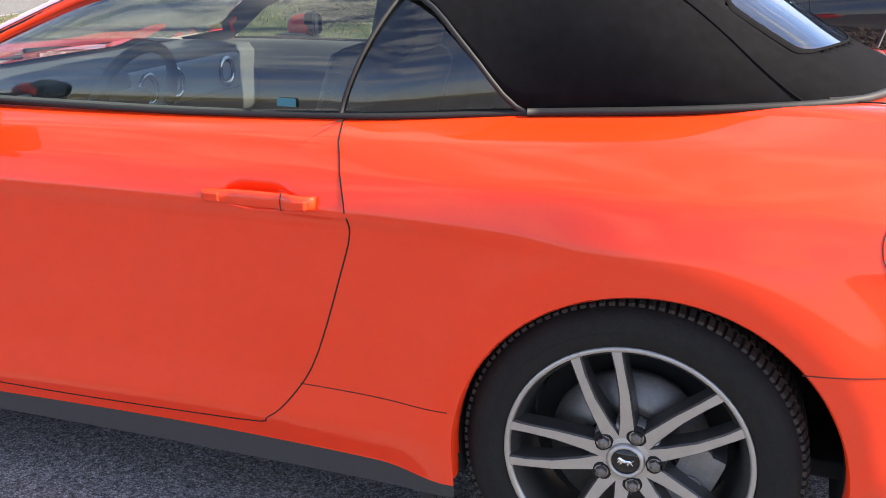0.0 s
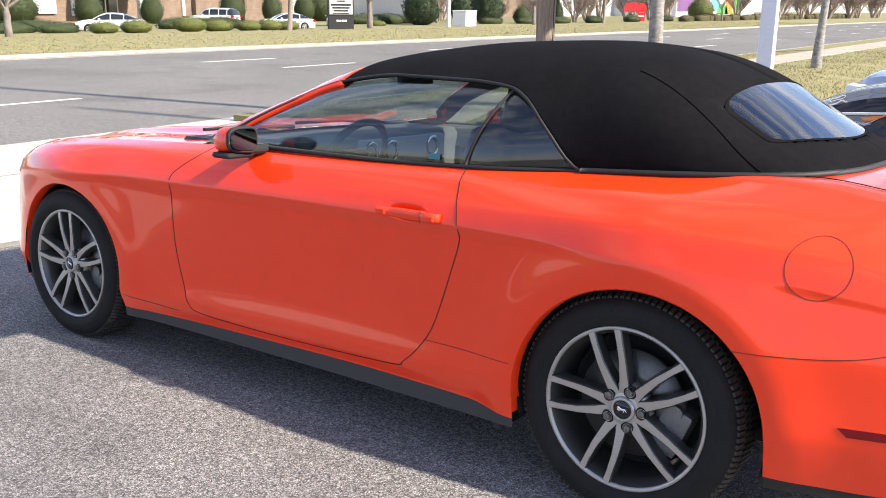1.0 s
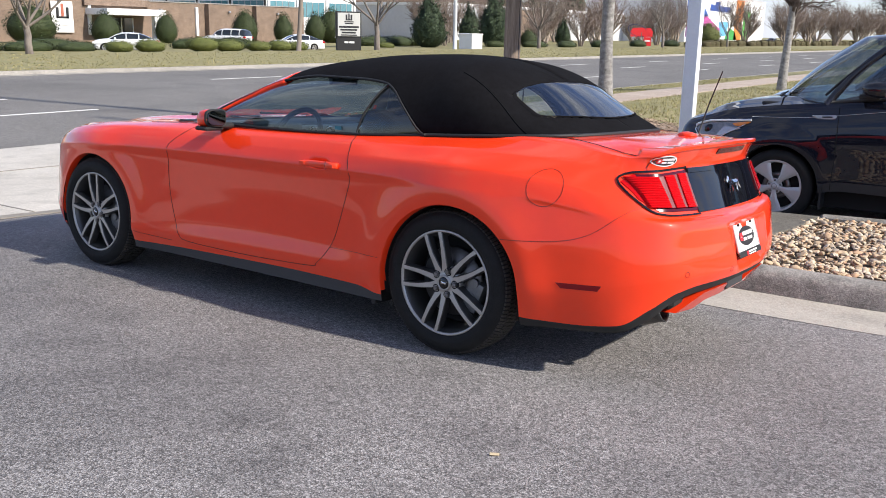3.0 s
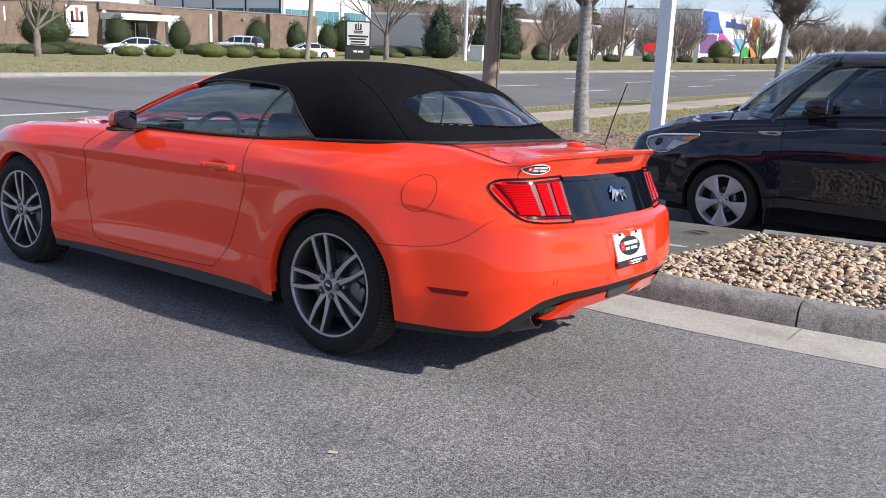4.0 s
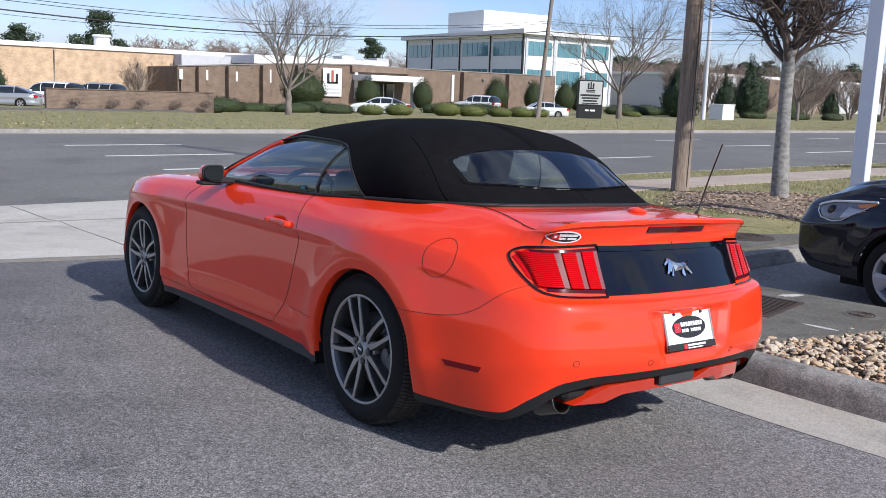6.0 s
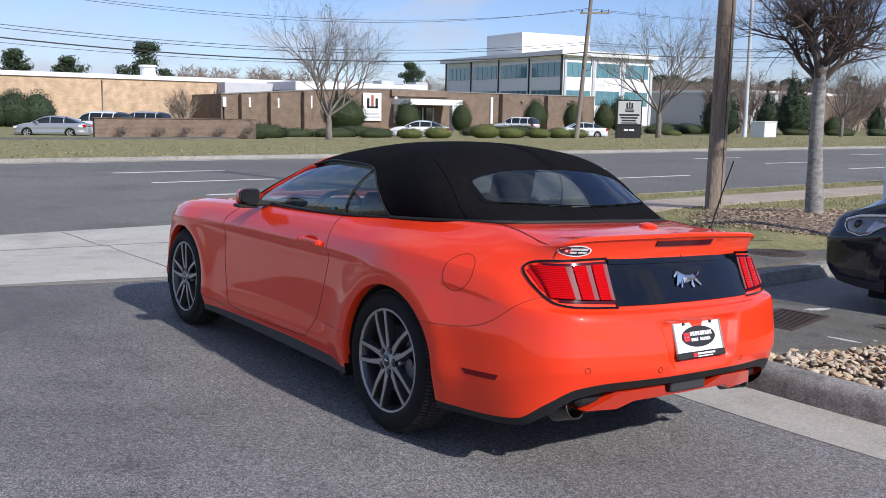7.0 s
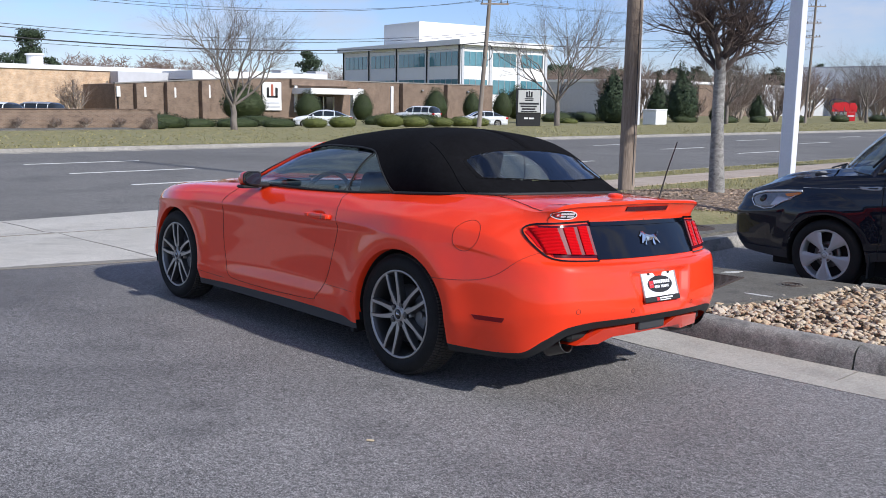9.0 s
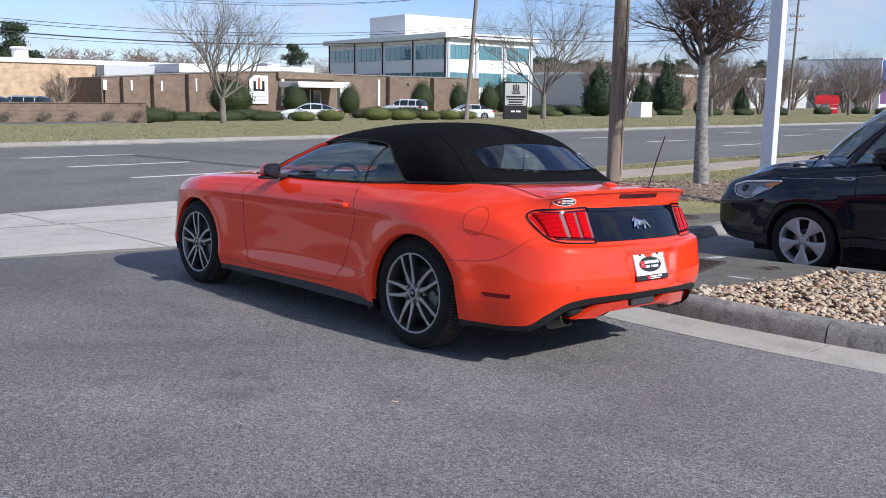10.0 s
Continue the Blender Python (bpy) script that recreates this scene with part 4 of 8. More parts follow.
for s in (-1, 1):
    V = SKIN.copy().reshape(-1, 3)
    N = SKINN.copy().reshape(-1, 3)
    if s > 0:
        V[:, 1] *= -1
        N[:, 1] *= -1

    def faces(keep):
        f = grid_faces(NU, NV, keep & ~cell_hole)
        return f if s > 0 else [tuple(reversed(q)) for q in f]
    compact("quarter_panel", V, N, faces(~is_sill & ~is_door & ~is_bumper & (cu > 6.9)), PAINT)
    compact("front_fender", V, N, faces(~is_sill & ~is_door & ~is_bumper & ~is_front & (cu <= 6.9)), PAINT)
    compact("door", V, N, faces(is_door), PAINT)
    compact("rear_bumper", V, N, faces(is_bumper), PAINT)
    compact("front_bumper", V, N, faces(is_front), PAINT)
    compact("side_skirt", V, N, faces(is_sill & (cu > 4.2) & (cu < 10.5)), SILL, "dark grey plastic sill")
    compact("rear_valance", V, N, faces(is_sill & (cu >= 10.5)), TRIM, "black plastic rear valance")
    compact("front_valance", V, N, faces(is_sill & (cu <= 4.2)), TRIM)


def ribbon(name, pts, width, material, parent=car, label="", off=0.0012, tail=False, s=-1):
    """A thin strip laid along the skin."""
    fine = []
    for a, b in zip(pts, pts[1:]):
        k = max(2, int(math.dist(a, b) / 0.02))
        fine += [(a[0] + (b[0] - a[0]) * i / k, a[1] + (b[1] - a[1]) * i / k) for i in range(k)]
    fine.append(pts[-1])
    hits = [on_tail(p[0], p[1], off) if tail else on_side(p[0], p[1], off, s) for p in fine]
    v, f = [], []
    for i, (p, n) in enumerate(hits):
        t = (hits[min(i + 1, len(hits) - 1)][0] - hits[max(i - 1, 0)][0]).normalized()
        w = t.cross(n).normalized() * width / 2
        v += [p - w, p + w, p + w - n * 0.003, p - w - n * 0.003]
    for i in range(len(hits) - 1):
        for a in range(4):
            b = (a + 1) % 4
            f.append((4 * i + a, 4 * i + b, 4 * i + 4 + b, 4 * i + 4 + a))
    return raw(name, v, f, material, parent, label, smooth=False)


def loop(c, r, n=40, sx=1.0):
    return [(c[0] + r * sx * math.cos(2 * math.pi * i / n), c[1] + r * math.sin(2 * math.pi * i / n)) for i in range(n + 1)]


for s in (-1, 1):
    ribbon("door_gap", [tuple(p) for p in spline(DOOR, np.linspace(0, len(DOOR) - 1, 60))], 0.0028, GAP, s=s)
    ribbon("bumper_gap", [(x, float(SEAM(x))) for x in np.linspace(.30, .925, 24)], 0.0018, GAPRED, s=s)
    ribbon("rocker_gap", [(-.712, .412), (-.60, .414), (-.50, .416), (-.362, .418)], 0.0016, GAPRED, s=s)
    ribbon("fender_gap", [(-2.29, .285), (-2.15, .275), (-1.96, .27)], 0.0018, GAPRED, s=s)
ribbon("fuel_door_gap", loop((.483, .843), .079), 0.0018, GAPRED)

# arch lips and wheel houses
for cx, cz, R in ARCHES:
    for s in (-1, 1):
        v, f = [], []
        angles = [radians(a) for a in range(-14, 195, 3)]
        for i, a in enumerate(angles):
            x, z = cx + R * math.cos(a), cz + R * math.sin(a)
            if a < 0 or a > math.pi:
                x = cx + R * (1 if a < 1 else -1)
            p, n = on_side(x * 1.0 + 0.004 * math.cos(a), z + 0.004 * math.sin(a), 0.0, s)
            y = p.y
            v += [(x, y, z), (x - 0.004 * math.cos(a), y - s * 0.006, z - 0.004 * math.sin(a)), (x - 0.004 * math.cos(a), y - s * 0.045, z - 0.004 * math.sin(a))]
            if i:
                for k in range(2):
                    f.append((3 * i - 3 + k, 3 * i - 2 + k, 3 * i + 1 + k, 3 * i + k))
        raw("arch_lip", v, f, PAINT, car)
        prof = [(R - 0.002, s * 0.905), (R + 0.02, s * 0.55), (0.02, s * 0.545)]
        k = 40
        v = [(cx + r * math.cos(math.pi * (1.16 * i / k - 0.08)), y, cz + r * math.sin(math.pi * (1.16 * i / k - 0.08))) for i in range(k + 1) for r, y in prof]
        raw("wheel_house", v, grid_faces(k + 1, 3), LINERSHADE, car, "black wheel-house liner")

# hood, cowl and deck lid: between the two belt lines
EDGE_U = np.linspace(0, 5.75, 60)
edge = ring(EDGE_U, np.full_like(EDGE_U, TOPV))
rows = 25
hood_x = curve((0, -3.42), (1, -3.40), (2, -3.25), (3, -3.0), (4, -2.68), (5, -2.28), (5.75, -2.02))
hood_z = curve((-3.5, .775), (-3.3, .83), (-3.0, .885), (-2.6, .935), (-2.2, .965), (-2.0, .975))
v = []
for i, u in enumerate(EDGE_U):
    a = edge[i]
    for j in range(2 * rows + 1):
        w = j / rows - 1  # -1 left edge, 1 right edge
        k = abs(w)
        y = a[1] * k * (-1 if w > 0 else 1)
        x = a[0] * k * k + float(hood_x(u)) * (1 - k * k)
        zc = float(hood_z(float(hood_x(u))))
        rise = 1 - k ** 2.6
        z = a[2] + (zc - a[2]) * rise
        z += 0.022 * math.exp(-((k - 0.52) / 0.10) ** 2) * min(1, max(0, (u - 1.2) / 2.0))
        v.append((x, y, z))
raw("hood", v, grid_faces(60, 2 * rows + 1), PAINT, car)

DECK_U = np.linspace(8.9, 17, 110)
dedge = ring(DECK_U, np.full_like(DECK_U, TOPV))
base_x = curve((8.9, -.34), (10, -.02), (11, .22), (12, .375), (13, .445), (14, .478), (15.5, .498), (17, .505))
base_y = curve((8.9, .70), (10, .69), (11, .652), (12, .562), (13, .450), (14, .34), (15.5, .16), (17, 0.0))
base_z = curve((8.9, 1.0), (10, 1.02), (11, 1.038), (12, 1.041), (13, 1.046), (14, 1.049), (17, 1.053))
deck_rows = 16
for s in (-1, 1):
    v = []
    for i, u in enumerate(DECK_U):
        a = dedge[i]
        b = (float(base_x(u)), -float(base_y(u)), float(base_z(u)))
        for j in range(deck_rows + 1):
            w = j / deck_rows
            p = [a[k] + (b[k] - a[k]) * w for k in range(3)]
            p[2] += 0.012 * math.sin(math.pi * w) * min(1, max(0, (u - 10) / 2))
            v.append((p[0], p[1] * (1 if s < 0 else -1), p[2]))
    f = grid_faces(len(DECK_U), deck_rows + 1)
    raw("deck_lid", v, f if s < 0 else [tuple(reversed(q)) for q in f], PAINT, car)

# lip spoiler along the deck's rear edge
SP_U = np.linspace(12.95, 17, 44)
sp = ring(SP_U, np.full_like(SP_U, TOPV))
half = [(p, min(1.0, (u - 12.95) / 1.5)) for p, u in zip(sp, SP_U)]
line = half + [((p[0], -p[1], p[2]), k) for p, k in reversed(half[:-1])]
v, f = [], []
for i, (p, k) in enumerate(line):
    x, y, z = p
    e = min(1.0, 4 * k)
    v += [(x - 0.13 * k - 0.01 * e, y * (1 - 0.02 * k), z + 0.004 * e), (x - 0.02 * e, y, z + 0.010 * k + 0.002 * e), (x + 0.002 * k, y, z + 0.015 * k + 0.001 * e), (x + 0.010 * k, y, z + 0.010 * k),
          (x + 0.009 * k, y, z - 0.002 * k), (x - 0.02 * e, y, z - 0.012 * e)]
    if i:
        for a in range(6):
            b = (a + 1) % 6
            f.append((6 * i - 6 + a, 6 * i - 6 + b, 6 * i + b, 6 * i + a))
bm = bmesh.new()
vs = [bm.verts.new(p) for p in v]
for q in f:
    bm.faces.new([vs[a] for a in q])
bmesh.ops.recalc_face_normals(bm, faces=bm.faces)
part("lip_spoiler", bm, PAINT, car, "body-coloured lip spoiler", smooth=True, sharp=0.5)

# greenhouse: one superellipse shell, split into glass, pillars and cloth
BELT_Y = curve((-2.06, .70), (-1.8, .765), (-1.5, .785), (-1.2, .786), (-.65, .785), (-.25, .722), (.0, .70), (.2, .655), (.375, .562), (.445, .435), (.49, .25), (.507, .02))
BELT_Z = curve((-2.06, .955), (-1.7, .966), (-1.1, .970), (-.65, .984), (-.25, 1.004), (.16, 1.028), (.375, 1.041), (.507, 1.052))
ROOF_Z = curve((-2.06, .985), (-1.85, 1.095), (-1.6, 1.215), (-1.34, 1.322), (-1.1, 1.362), (-.8, 1.392), (-.45, 1.402), (-.2, 1.380), (-.05, 1.342), (.10, 1.280), (.22, 1.212), (.34, 1.140), (.44, 1.084), (.507, 1.054))
WIN_Z = curve((-1.83, .99), (-1.58, 1.128), (-1.32, 1.226), (-1.06, 1.258), (-.75, 1.256), (-.56, 1.242), (-.485, 1.212), (-.388, 1.126), (-.288, 1.02), (-.262, 1.006))
POWX = curve((-.6, 2.35), (-.35, 2.65), (-.12, 3.15), (.02, 2.8), (.14, 2.3), (.34, 1.9))  # roundness of the section


def shell(x, k, off=0.0):
    """A point of the left greenhouse: k is 0 at the belt and 1 on the centre line."""
    yb, zb, zt = float(BELT_Y(x)), float(BELT_Z(x)), float(ROOF_Z(x))
    a, POW = k * math.pi / 2, float(POWX(x))
    c, s = max(0.0, math.cos(a)), max(0.0, math.sin(a))
    return np.array((x, -(yb + off) * c ** (2 / POW), zb + (zt - zb + off) * s ** (2 / POW)))


def k_of(x, z):
    zb, zt, POW = float(BELT_Z(x)), float(ROOF_Z(x)), float(POWX(x))
    q = min(1.0, max(0.0, (z - zb) / max(zt - zb, 1e-6)))
    return math.asin(min(1.0, q ** (POW / 2))) * 2 / math.pi


def outward(ob):
    """Turns the faces of a sheet away from the cabin."""
    me = ob.data
    c = Vector((-.7, 0, .7))
    if sum((p.center - c).dot(p.normal) * p.area for p in me.polygons) < 0:
        me.flip_normals()
    return ob


def shell_patch(name, xs, k0, k1, rows, material, off=0.0, label="", thick=0.004):
    """Both sides, or the whole width when k1 reaches the centre line."""
    made = []
    for s in (-1, 1):
        v = []
        for x in xs:
            a, b = k0(x), k1(x)
            for j in range(rows + 1):
                p = shell(x, a + (b - a) * j / rows, off)
                v.append((p[0], p[1] * -s, p[2]))
        f = grid_faces(len(xs), rows + 1)
        ob = raw(name, v, f if s < 0 else [tuple(reversed(q)) for q in f], material, car, label)
        outward(ob)
        if thick:
            mod = ob.modifiers.new("thick", "SOLIDIFY")
            mod.thickness, mod.offset = thick, -1.0
        made.append(ob)
    return made


kw = lambda x: k_of(x, float(WIN_Z(x)))
DIV = curve((.97, -.660), (1.10, -.606), (1.25, -.545))  # slant of the divide between door glass and quarter glass


def split_glass(keep_front):
    """Door glass and quarter glass meet at a slanted divide."""
    for s in (-1, 1):
        v, f = [], []
        rows_g = 14
        for j in range(rows_g + 1):
            q = j / rows_g
            cols = 40
            for i in range(cols + 1):
                # columns run from the divide to the window's end at equal height share
                t = i / cols
                zdiv = .984 + (1.246 - .984) * q
                xd = float(DIV(zdiv))
                if keep_front:
                    x = xd + (-1.78 - xd) * t
                else:
                    x = xd + (-.266 - xd) * t
                k = kw(x) * q
                p = shell(x, k, -0.006)
                v.append((p[0], p[1] * -s, p[2]))
        f = grid_faces(rows_g + 1, 41)
        ob = outward(raw("door_glass" if keep_front else "quarter_glass", v, f, GLASS, car, "tinted side window"))
        ob.visible_shadow = False


split_glass(True)
split_glass(False)
for s in (-1, 1):
    pts = []
    for q in np.linspace(0, 1, 12):
        x = float(DIV(.984 + .262 * q))
        p = shell(x, kw(x) * q, 0.0)
        pts.append((p[0], p[1] * -s, p[2]))
    sweep("window_divider", pts, 0.005, TRIM, car)
bm = bmesh.new()
zs_ = [(x, z) for x, z in ((-.80, 1.000), (-.755, 1.000), (-.755, 1.018), (-.80, 1.018))]
vs = [bm.verts.new((x, float(shell(x, k_of(x, z), .001)[1]), z)) for x, z in zs_]
bm.faces.new(vs)
part("window_sticker", bm, mat("teal_sticker", (.02, .16, .20), .5), car, "small teal window sticker")
# cloth top
xs_top = list(np.linspace(-1.335, .506, 100))
top_k0 = lambda x: kw(x) if x < -.262 else 0.0
cloth = shell_patch("cloth_top", xs_top, top_k0, lambda x: 1.0, 34, FABRIC, 0.010, "black cloth folding top", 0.012)
# the rear window is cut out of the cloth by choosing faces; its outline is a rounded trapezium on the shell
def glass_span(y):
    """Upper and lower edge of the rear window at a place across."""
    return .106 - .06 * y * y, .392 - .42 * y * y


def in_rear_glass(x, y):
    a, b = glass_span(y)
    t = (x - a) / (b - a)
    p, q = abs(2 * t - 1), abs(y) / (.540 + .012 * t)
    return p < .99 and q < .99 and math.hypot(max(0, p - .70) / .30, max(0, q - .85) / .15) < .985


def glass_outline(n):
    """The window's outline as n points (share along, share across): a rectangle with rounded corners."""
    out = []
    for i in range(n):
        a = 2 * math.pi * (i + .5) / n
        c, s_ = math.cos(a), math.sin(a)
        k = 1 / max(abs(c), abs(s_))
        p, q = c * k, s_ * k
        if abs(p) > .70 and abs(q) > .85:
            u, w = (abs(p) - .70) / .30, (abs(q) - .85) / .15
            m_ = max(u, w) / math.hypot(u, w)
            p, q = math.copysign(.70 + .30 * u * m_, p), math.copysign(.85 + .15 * w * m_, q)
        out.append((p, q))
    return out


for ob in cloth:
    bm = bmesh.new()
    bm.from_mesh(ob.data)
    gone = [f for f in bm.faces if in_rear_glass(f.calc_center_median().x, f.calc_center_median().y) and f.calc_center_median().z > 1.07]
    bmesh.ops.delete(bm, geom=gone, context="FACES")
    bm.to_mesh(ob.data)
    bm.free()


def shell_at(x, y, off=0.0):
    yb, zb, zt = float(BELT_Y(x)), float(BELT_Z(x)), float(ROOF_Z(x))
    POW = float(POWX(x))
    q = max(0.0, 1 - abs(y / yb) ** POW)
    return (x, y, zb + (zt - zb) * q ** (1 / POW) + off)


v, f = [], []
gn = 96
ringsn = 10
for r in range(ringsn + 1):
    for p_, q_ in glass_outline(gn):
        t = 0.5 + 0.5 * p_ * r / ringsn
        y = q_ * (.540 + .012 * t) * r / ringsn
        a_, b_ = glass_span(y)
        x = a_ + (b_ - a_) * t
        v.append(shell_at(x, y, 0.011))
for r in range(ringsn):
    for i in range(gn):
        j = (i + 1) % gn
        f.append((r * gn + i, r * gn + j, (r + 1) * gn + j, (r + 1) * gn + i))
rg = raw("rear_window", v, f, GLASSREAR, car, "curved tinted rear window")
outward(rg)
rg.visible_shadow = False
# black border of the rear window, lapping over glass and cloth
v, f = [], []
for p_, q_ in glass_outline(96):
    for k_, up_ in ((.968, .0118), (.972, .0135), (1.0, .0140), (1.012, .0115)):
        t = 0.5 + 0.5 * p_ * k_
        y = q_ * (.540 + .012 * t) * k_
        a_, b_ = glass_span(y)
        v.append(shell_at(a_ + (b_ - a_) * t, y, up_))
for i in range(96):
    j = (i + 1) % 96
    f += [(4 * i + k, 4 * j + k, 4 * j + k + 1, 4 * i + k + 1) for k in range(3)]
outward(raw("rear_window_seal", v, f, FABRIC, car, "black rear window border"))

# top seams and binding
for s in (-1, 1):
    SEAMK = curve((-.30, .58), (-.10, .49), (.10, .32), (.20, .17), (.28, .01))
    seam = [shell(x, float(SEAMK(x)), .0105) for x in np.linspace(-.16, .28, 40)]
    sweep("top_seam", [(p[0], p[1] * -s, p[2]) for p in seam], 0.0028, FABRIC, car)
    sweep("top_binding", [(x, s * (float(BELT_Y(x)) + 0.012), float(BELT_Z(x)) + 0.006) for x in list(np.linspace(-.262, .44, 26))], 0.009, TRIM, car, "rubber binding at the foot of the top")
    pts = []
    for x in np.linspace(-1.80, -.262, 60):
        p = shell(x, kw(x), 0.008)
        pts.append((p[0], p[1] * -s, p[2]))
    sweep("window_seal", pts, 0.006, TRIM, car)
    sweep("belt_moulding", [(x, s * (float(BELT_Y(x)) + 0.006), float(BELT_Z(x)) + 0.004) for x in np.linspace(-1.84, -.24, 40)], 0.007, TRIM, car, "black belt moulding")
sweep("top_rear_binding", [(float(base_x(u)), s * float(base_y(u)), float(base_z(u)) + 0.004) for s, us in ((-1, np.linspace(11.5, 17, 20)), (1, np.linspace(16.9, 11.5, 20))) for u in us], 0.010, TRIM, car)

# windscreen, pillars, header
xs_ws = list(np.linspace(-2.05, -1.335, 30))
pill = lambda x: (kw(x) if x > -1.80 else 0.02)
wk = lambda x: min(0.97, (kw(x) if x > -1.80 else 0.0) + 0.15 + 0.03 * max(0, (-1.6 - x)))
for ob in shell_patch("windscreen", xs_ws, wk, lambda x: 1.0, 20, GLASS, -0.004, "raked windscreen", 0):
    ob.visible_shadow = False
shell_patch("a_pillar", [x for x in np.linspace(-1.90, -1.335, 24)], lambda x: max(0.0, pill(x) - 0.005), lambda x: wk(x), 6, PAINT, 0.012, "body-coloured windscreen pillar", 0.03)
shell_patch("pillar_trim", [x for x in np.linspace(-1.99, -1.335, 28)], lambda x: max(0.0, pill(x) - 0.035 - 0.5 * max(0.0, -1.60 - x)), lambda x: wk(x) + .01, 6, DASH, -0.024, "dark inner pillar trim", 0)
sweep("windscreen_header", [(-1.335, float(shell(-1.335, k)[1]) * s, float(shell(-1.335, k, -.004)[2])) for s, ks in ((1, np.linspace(.72, 1, 10)), (-1, np.linspace(.98, .72, 10))) for k in ks], 0.013, TRIM, car)
bm = bmesh.new()
box(bm, -2.16, -1.93, -.70, .70, .925, .962, 0.012)
part("cowl_panel", bm, TRIM, car)
for s in (-0.1, 0.45):
    sweep("wiper", [(-2.08, s, .975), (-2.05, s - .3, .995), (-2.02, s - .6, 1.0)], 0.007, TRIM, car)

# ---- wheels
def wheel(cx, y, s, name="wheel"):
    """A tyre on a ten-spoke two-tone alloy rim; s is the side it faces."""
    w = empty(name)
    w.parent = car
    w.matrix_local = pose(cx, y, 0.345, 0, random.uniform(-3, 3) + (0 if cx > -1 else 14), 0 if s < 0 else 180)
    # profile in (radius, y): y = 0 on the outer face, going inwards
    tyre = [(.246, .020), (.262, .006), (.285, .000), (.312, .004), (.328, .016), (.336, .028), (.345, .055), (.346, .115), (.345, .175), (.334, .205), (.31, .228), (.26, .232), (.246, .21)]
    v, f = spin_mesh(tyre, 72)
    t = raw("tyre", v, f, RUBBER, w, "black winter-worn tyre")
    # tread blocks over the shoulder
    v, f = [], []
    for i in range(112):
        a0 = 2 * math.pi * i / 112
        for y0, y1, r0, r1, sh in ((.024, .050, .336, .349, 0), (.058, .090, .345, .351, .5), (.096, .130, .346, .3515, 0), (.136, .170, .345, .351, .5)):
            a = a0 + sh * 2 * math.pi / 112
            b = a + 2 * math.pi / 112 * 0.62
            k = len(v)
            for ang in (a, b):
                for rr, yy in ((r0 - .012, y0), (r0 + (0.004 if y0 < .02 else .004), y0), (r1, y1), (r1 - .014, y1)):
                    v.append((rr * math.cos(ang), yy, rr * math.sin(ang)))
            f += [(k, k + 1, k + 5, k + 4), (k + 1, k + 2, k + 6, k + 5), (k + 2, k + 3, k + 7, k + 6), (k, k + 3, k + 2, k + 1), (k + 4, k + 5, k + 6, k + 7)]
    raw("tread", v, f, TREADDUST, t, smooth=False)
    sv, sf = spin_mesh([(.283, .0005), (.285, -.001), (.287, .0005)], 64)
    raw("sidewall_rib", sv, sf, RUBBER, t)
    # rim: lip, barrel
    v, f = spin_mesh([(.238, .022), (.2415, .012), (.250, .010), (.253, .018), (.250, .03)], 72)
    rim = raw("rim", v, f, ALLOY, w, "two-tone machined alloy rim")
    v, f = spin_mesh([(.238, .018), (.228, .035), (.222, .07), (.218, .12), (.216, .20)], 64)
    raw("barrel", v, f, ALLOYDARK, rim)
    for i in range(5):
        mid = radians(90 + 72 * i + 20)
        for sd in (-1, 1):
            a_out, a_mid = mid + sd * radians(10.0), mid + sd * radians(13.5)
            line = [(.046, mid + sd * radians(17), .019, .022), (.088, mid + sd * radians(15.5), .0155, .018), (.150, a_mid, .0125, .013), (.205, mid + sd * radians(11.2), .0112, .011), (.241, a_out, .0125, .012)]
            v, f, fm = [], [], []
            for r, a, hw, y0 in line:
                c, sn = math.cos(a), math.sin(a)
                for off, yy in ((-hw * 1.25, y0 + .042), (-hw, y0 + .004), (-hw + .003, y0), (hw - .003, y0), (hw, y0 + .004), (hw * 1.25, y0 + .042)):
                    v.append((r * c - off * sn, yy, r * sn + off * c))
            for j in range(len(line) - 1):
                for q in range(5):
                    f.append((6 * j + q, 6 * j + q + 1, 6 * j + 7 + q, 6 * j + 6 + q))
                    fm.append(0 if q == 2 else 1)
            f += [(0, 5, 4, 3, 2, 1), tuple(24 + q for q in range(6))]
            fm += [1, 1]
            raw("spoke", v, f, ALLOY, rim, mats=[ALLOY, ALLOYDARK], face_mats=fm, smooth=False)
    v, f = spin_mesh([(.0, .02), (.045, .020), (.054, .024), (.074, .030), (.080, .05), (.078, .09)], 48)
    raw("hub", v, f, ALLOY, rim)
    v, f = spin_mesh([(.0005, .013), (.026, .013), (.028, .015)], 32)
    cap = raw("centre_cap", v, f, GLOSSBLACK, rim, "black centre cap with a silver emblem")
    v, f = spin_mesh([(.028, .016), (.030, .011), (.034, .011), (.038, .015), (.041, .024)], 40)
    raw("cap_ring", v, f, ALLOY, cap)
    bm = bmesh.new()
    emblem(bm, 0.034, Matrix.Translation((0, 0.0125, 0)) @ pose(0, 0, 0, 90, 0, 0))
    part("cap_emblem", bm, CHROME, cap)
    for i in range(5):
        a = radians(90 + 72 * i + 20 + 36)
        bm = bmesh.new()
        p = Vector((.058 * math.cos(a), 0, .058 * math.sin(a)))
        cyl(bm, p + Vector((0, .030, 0)), p + Vector((0, .012, 0)), .0145, .012, 6)
        ball(bm, p + Vector((0, .012, 0)), .010, sy=.5, sub=1)
        part("lug_nut", bm, STEEL, rim)
        # near-black ring paints the shade of a sunk pocket round each nut
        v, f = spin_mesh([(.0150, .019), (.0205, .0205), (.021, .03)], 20)
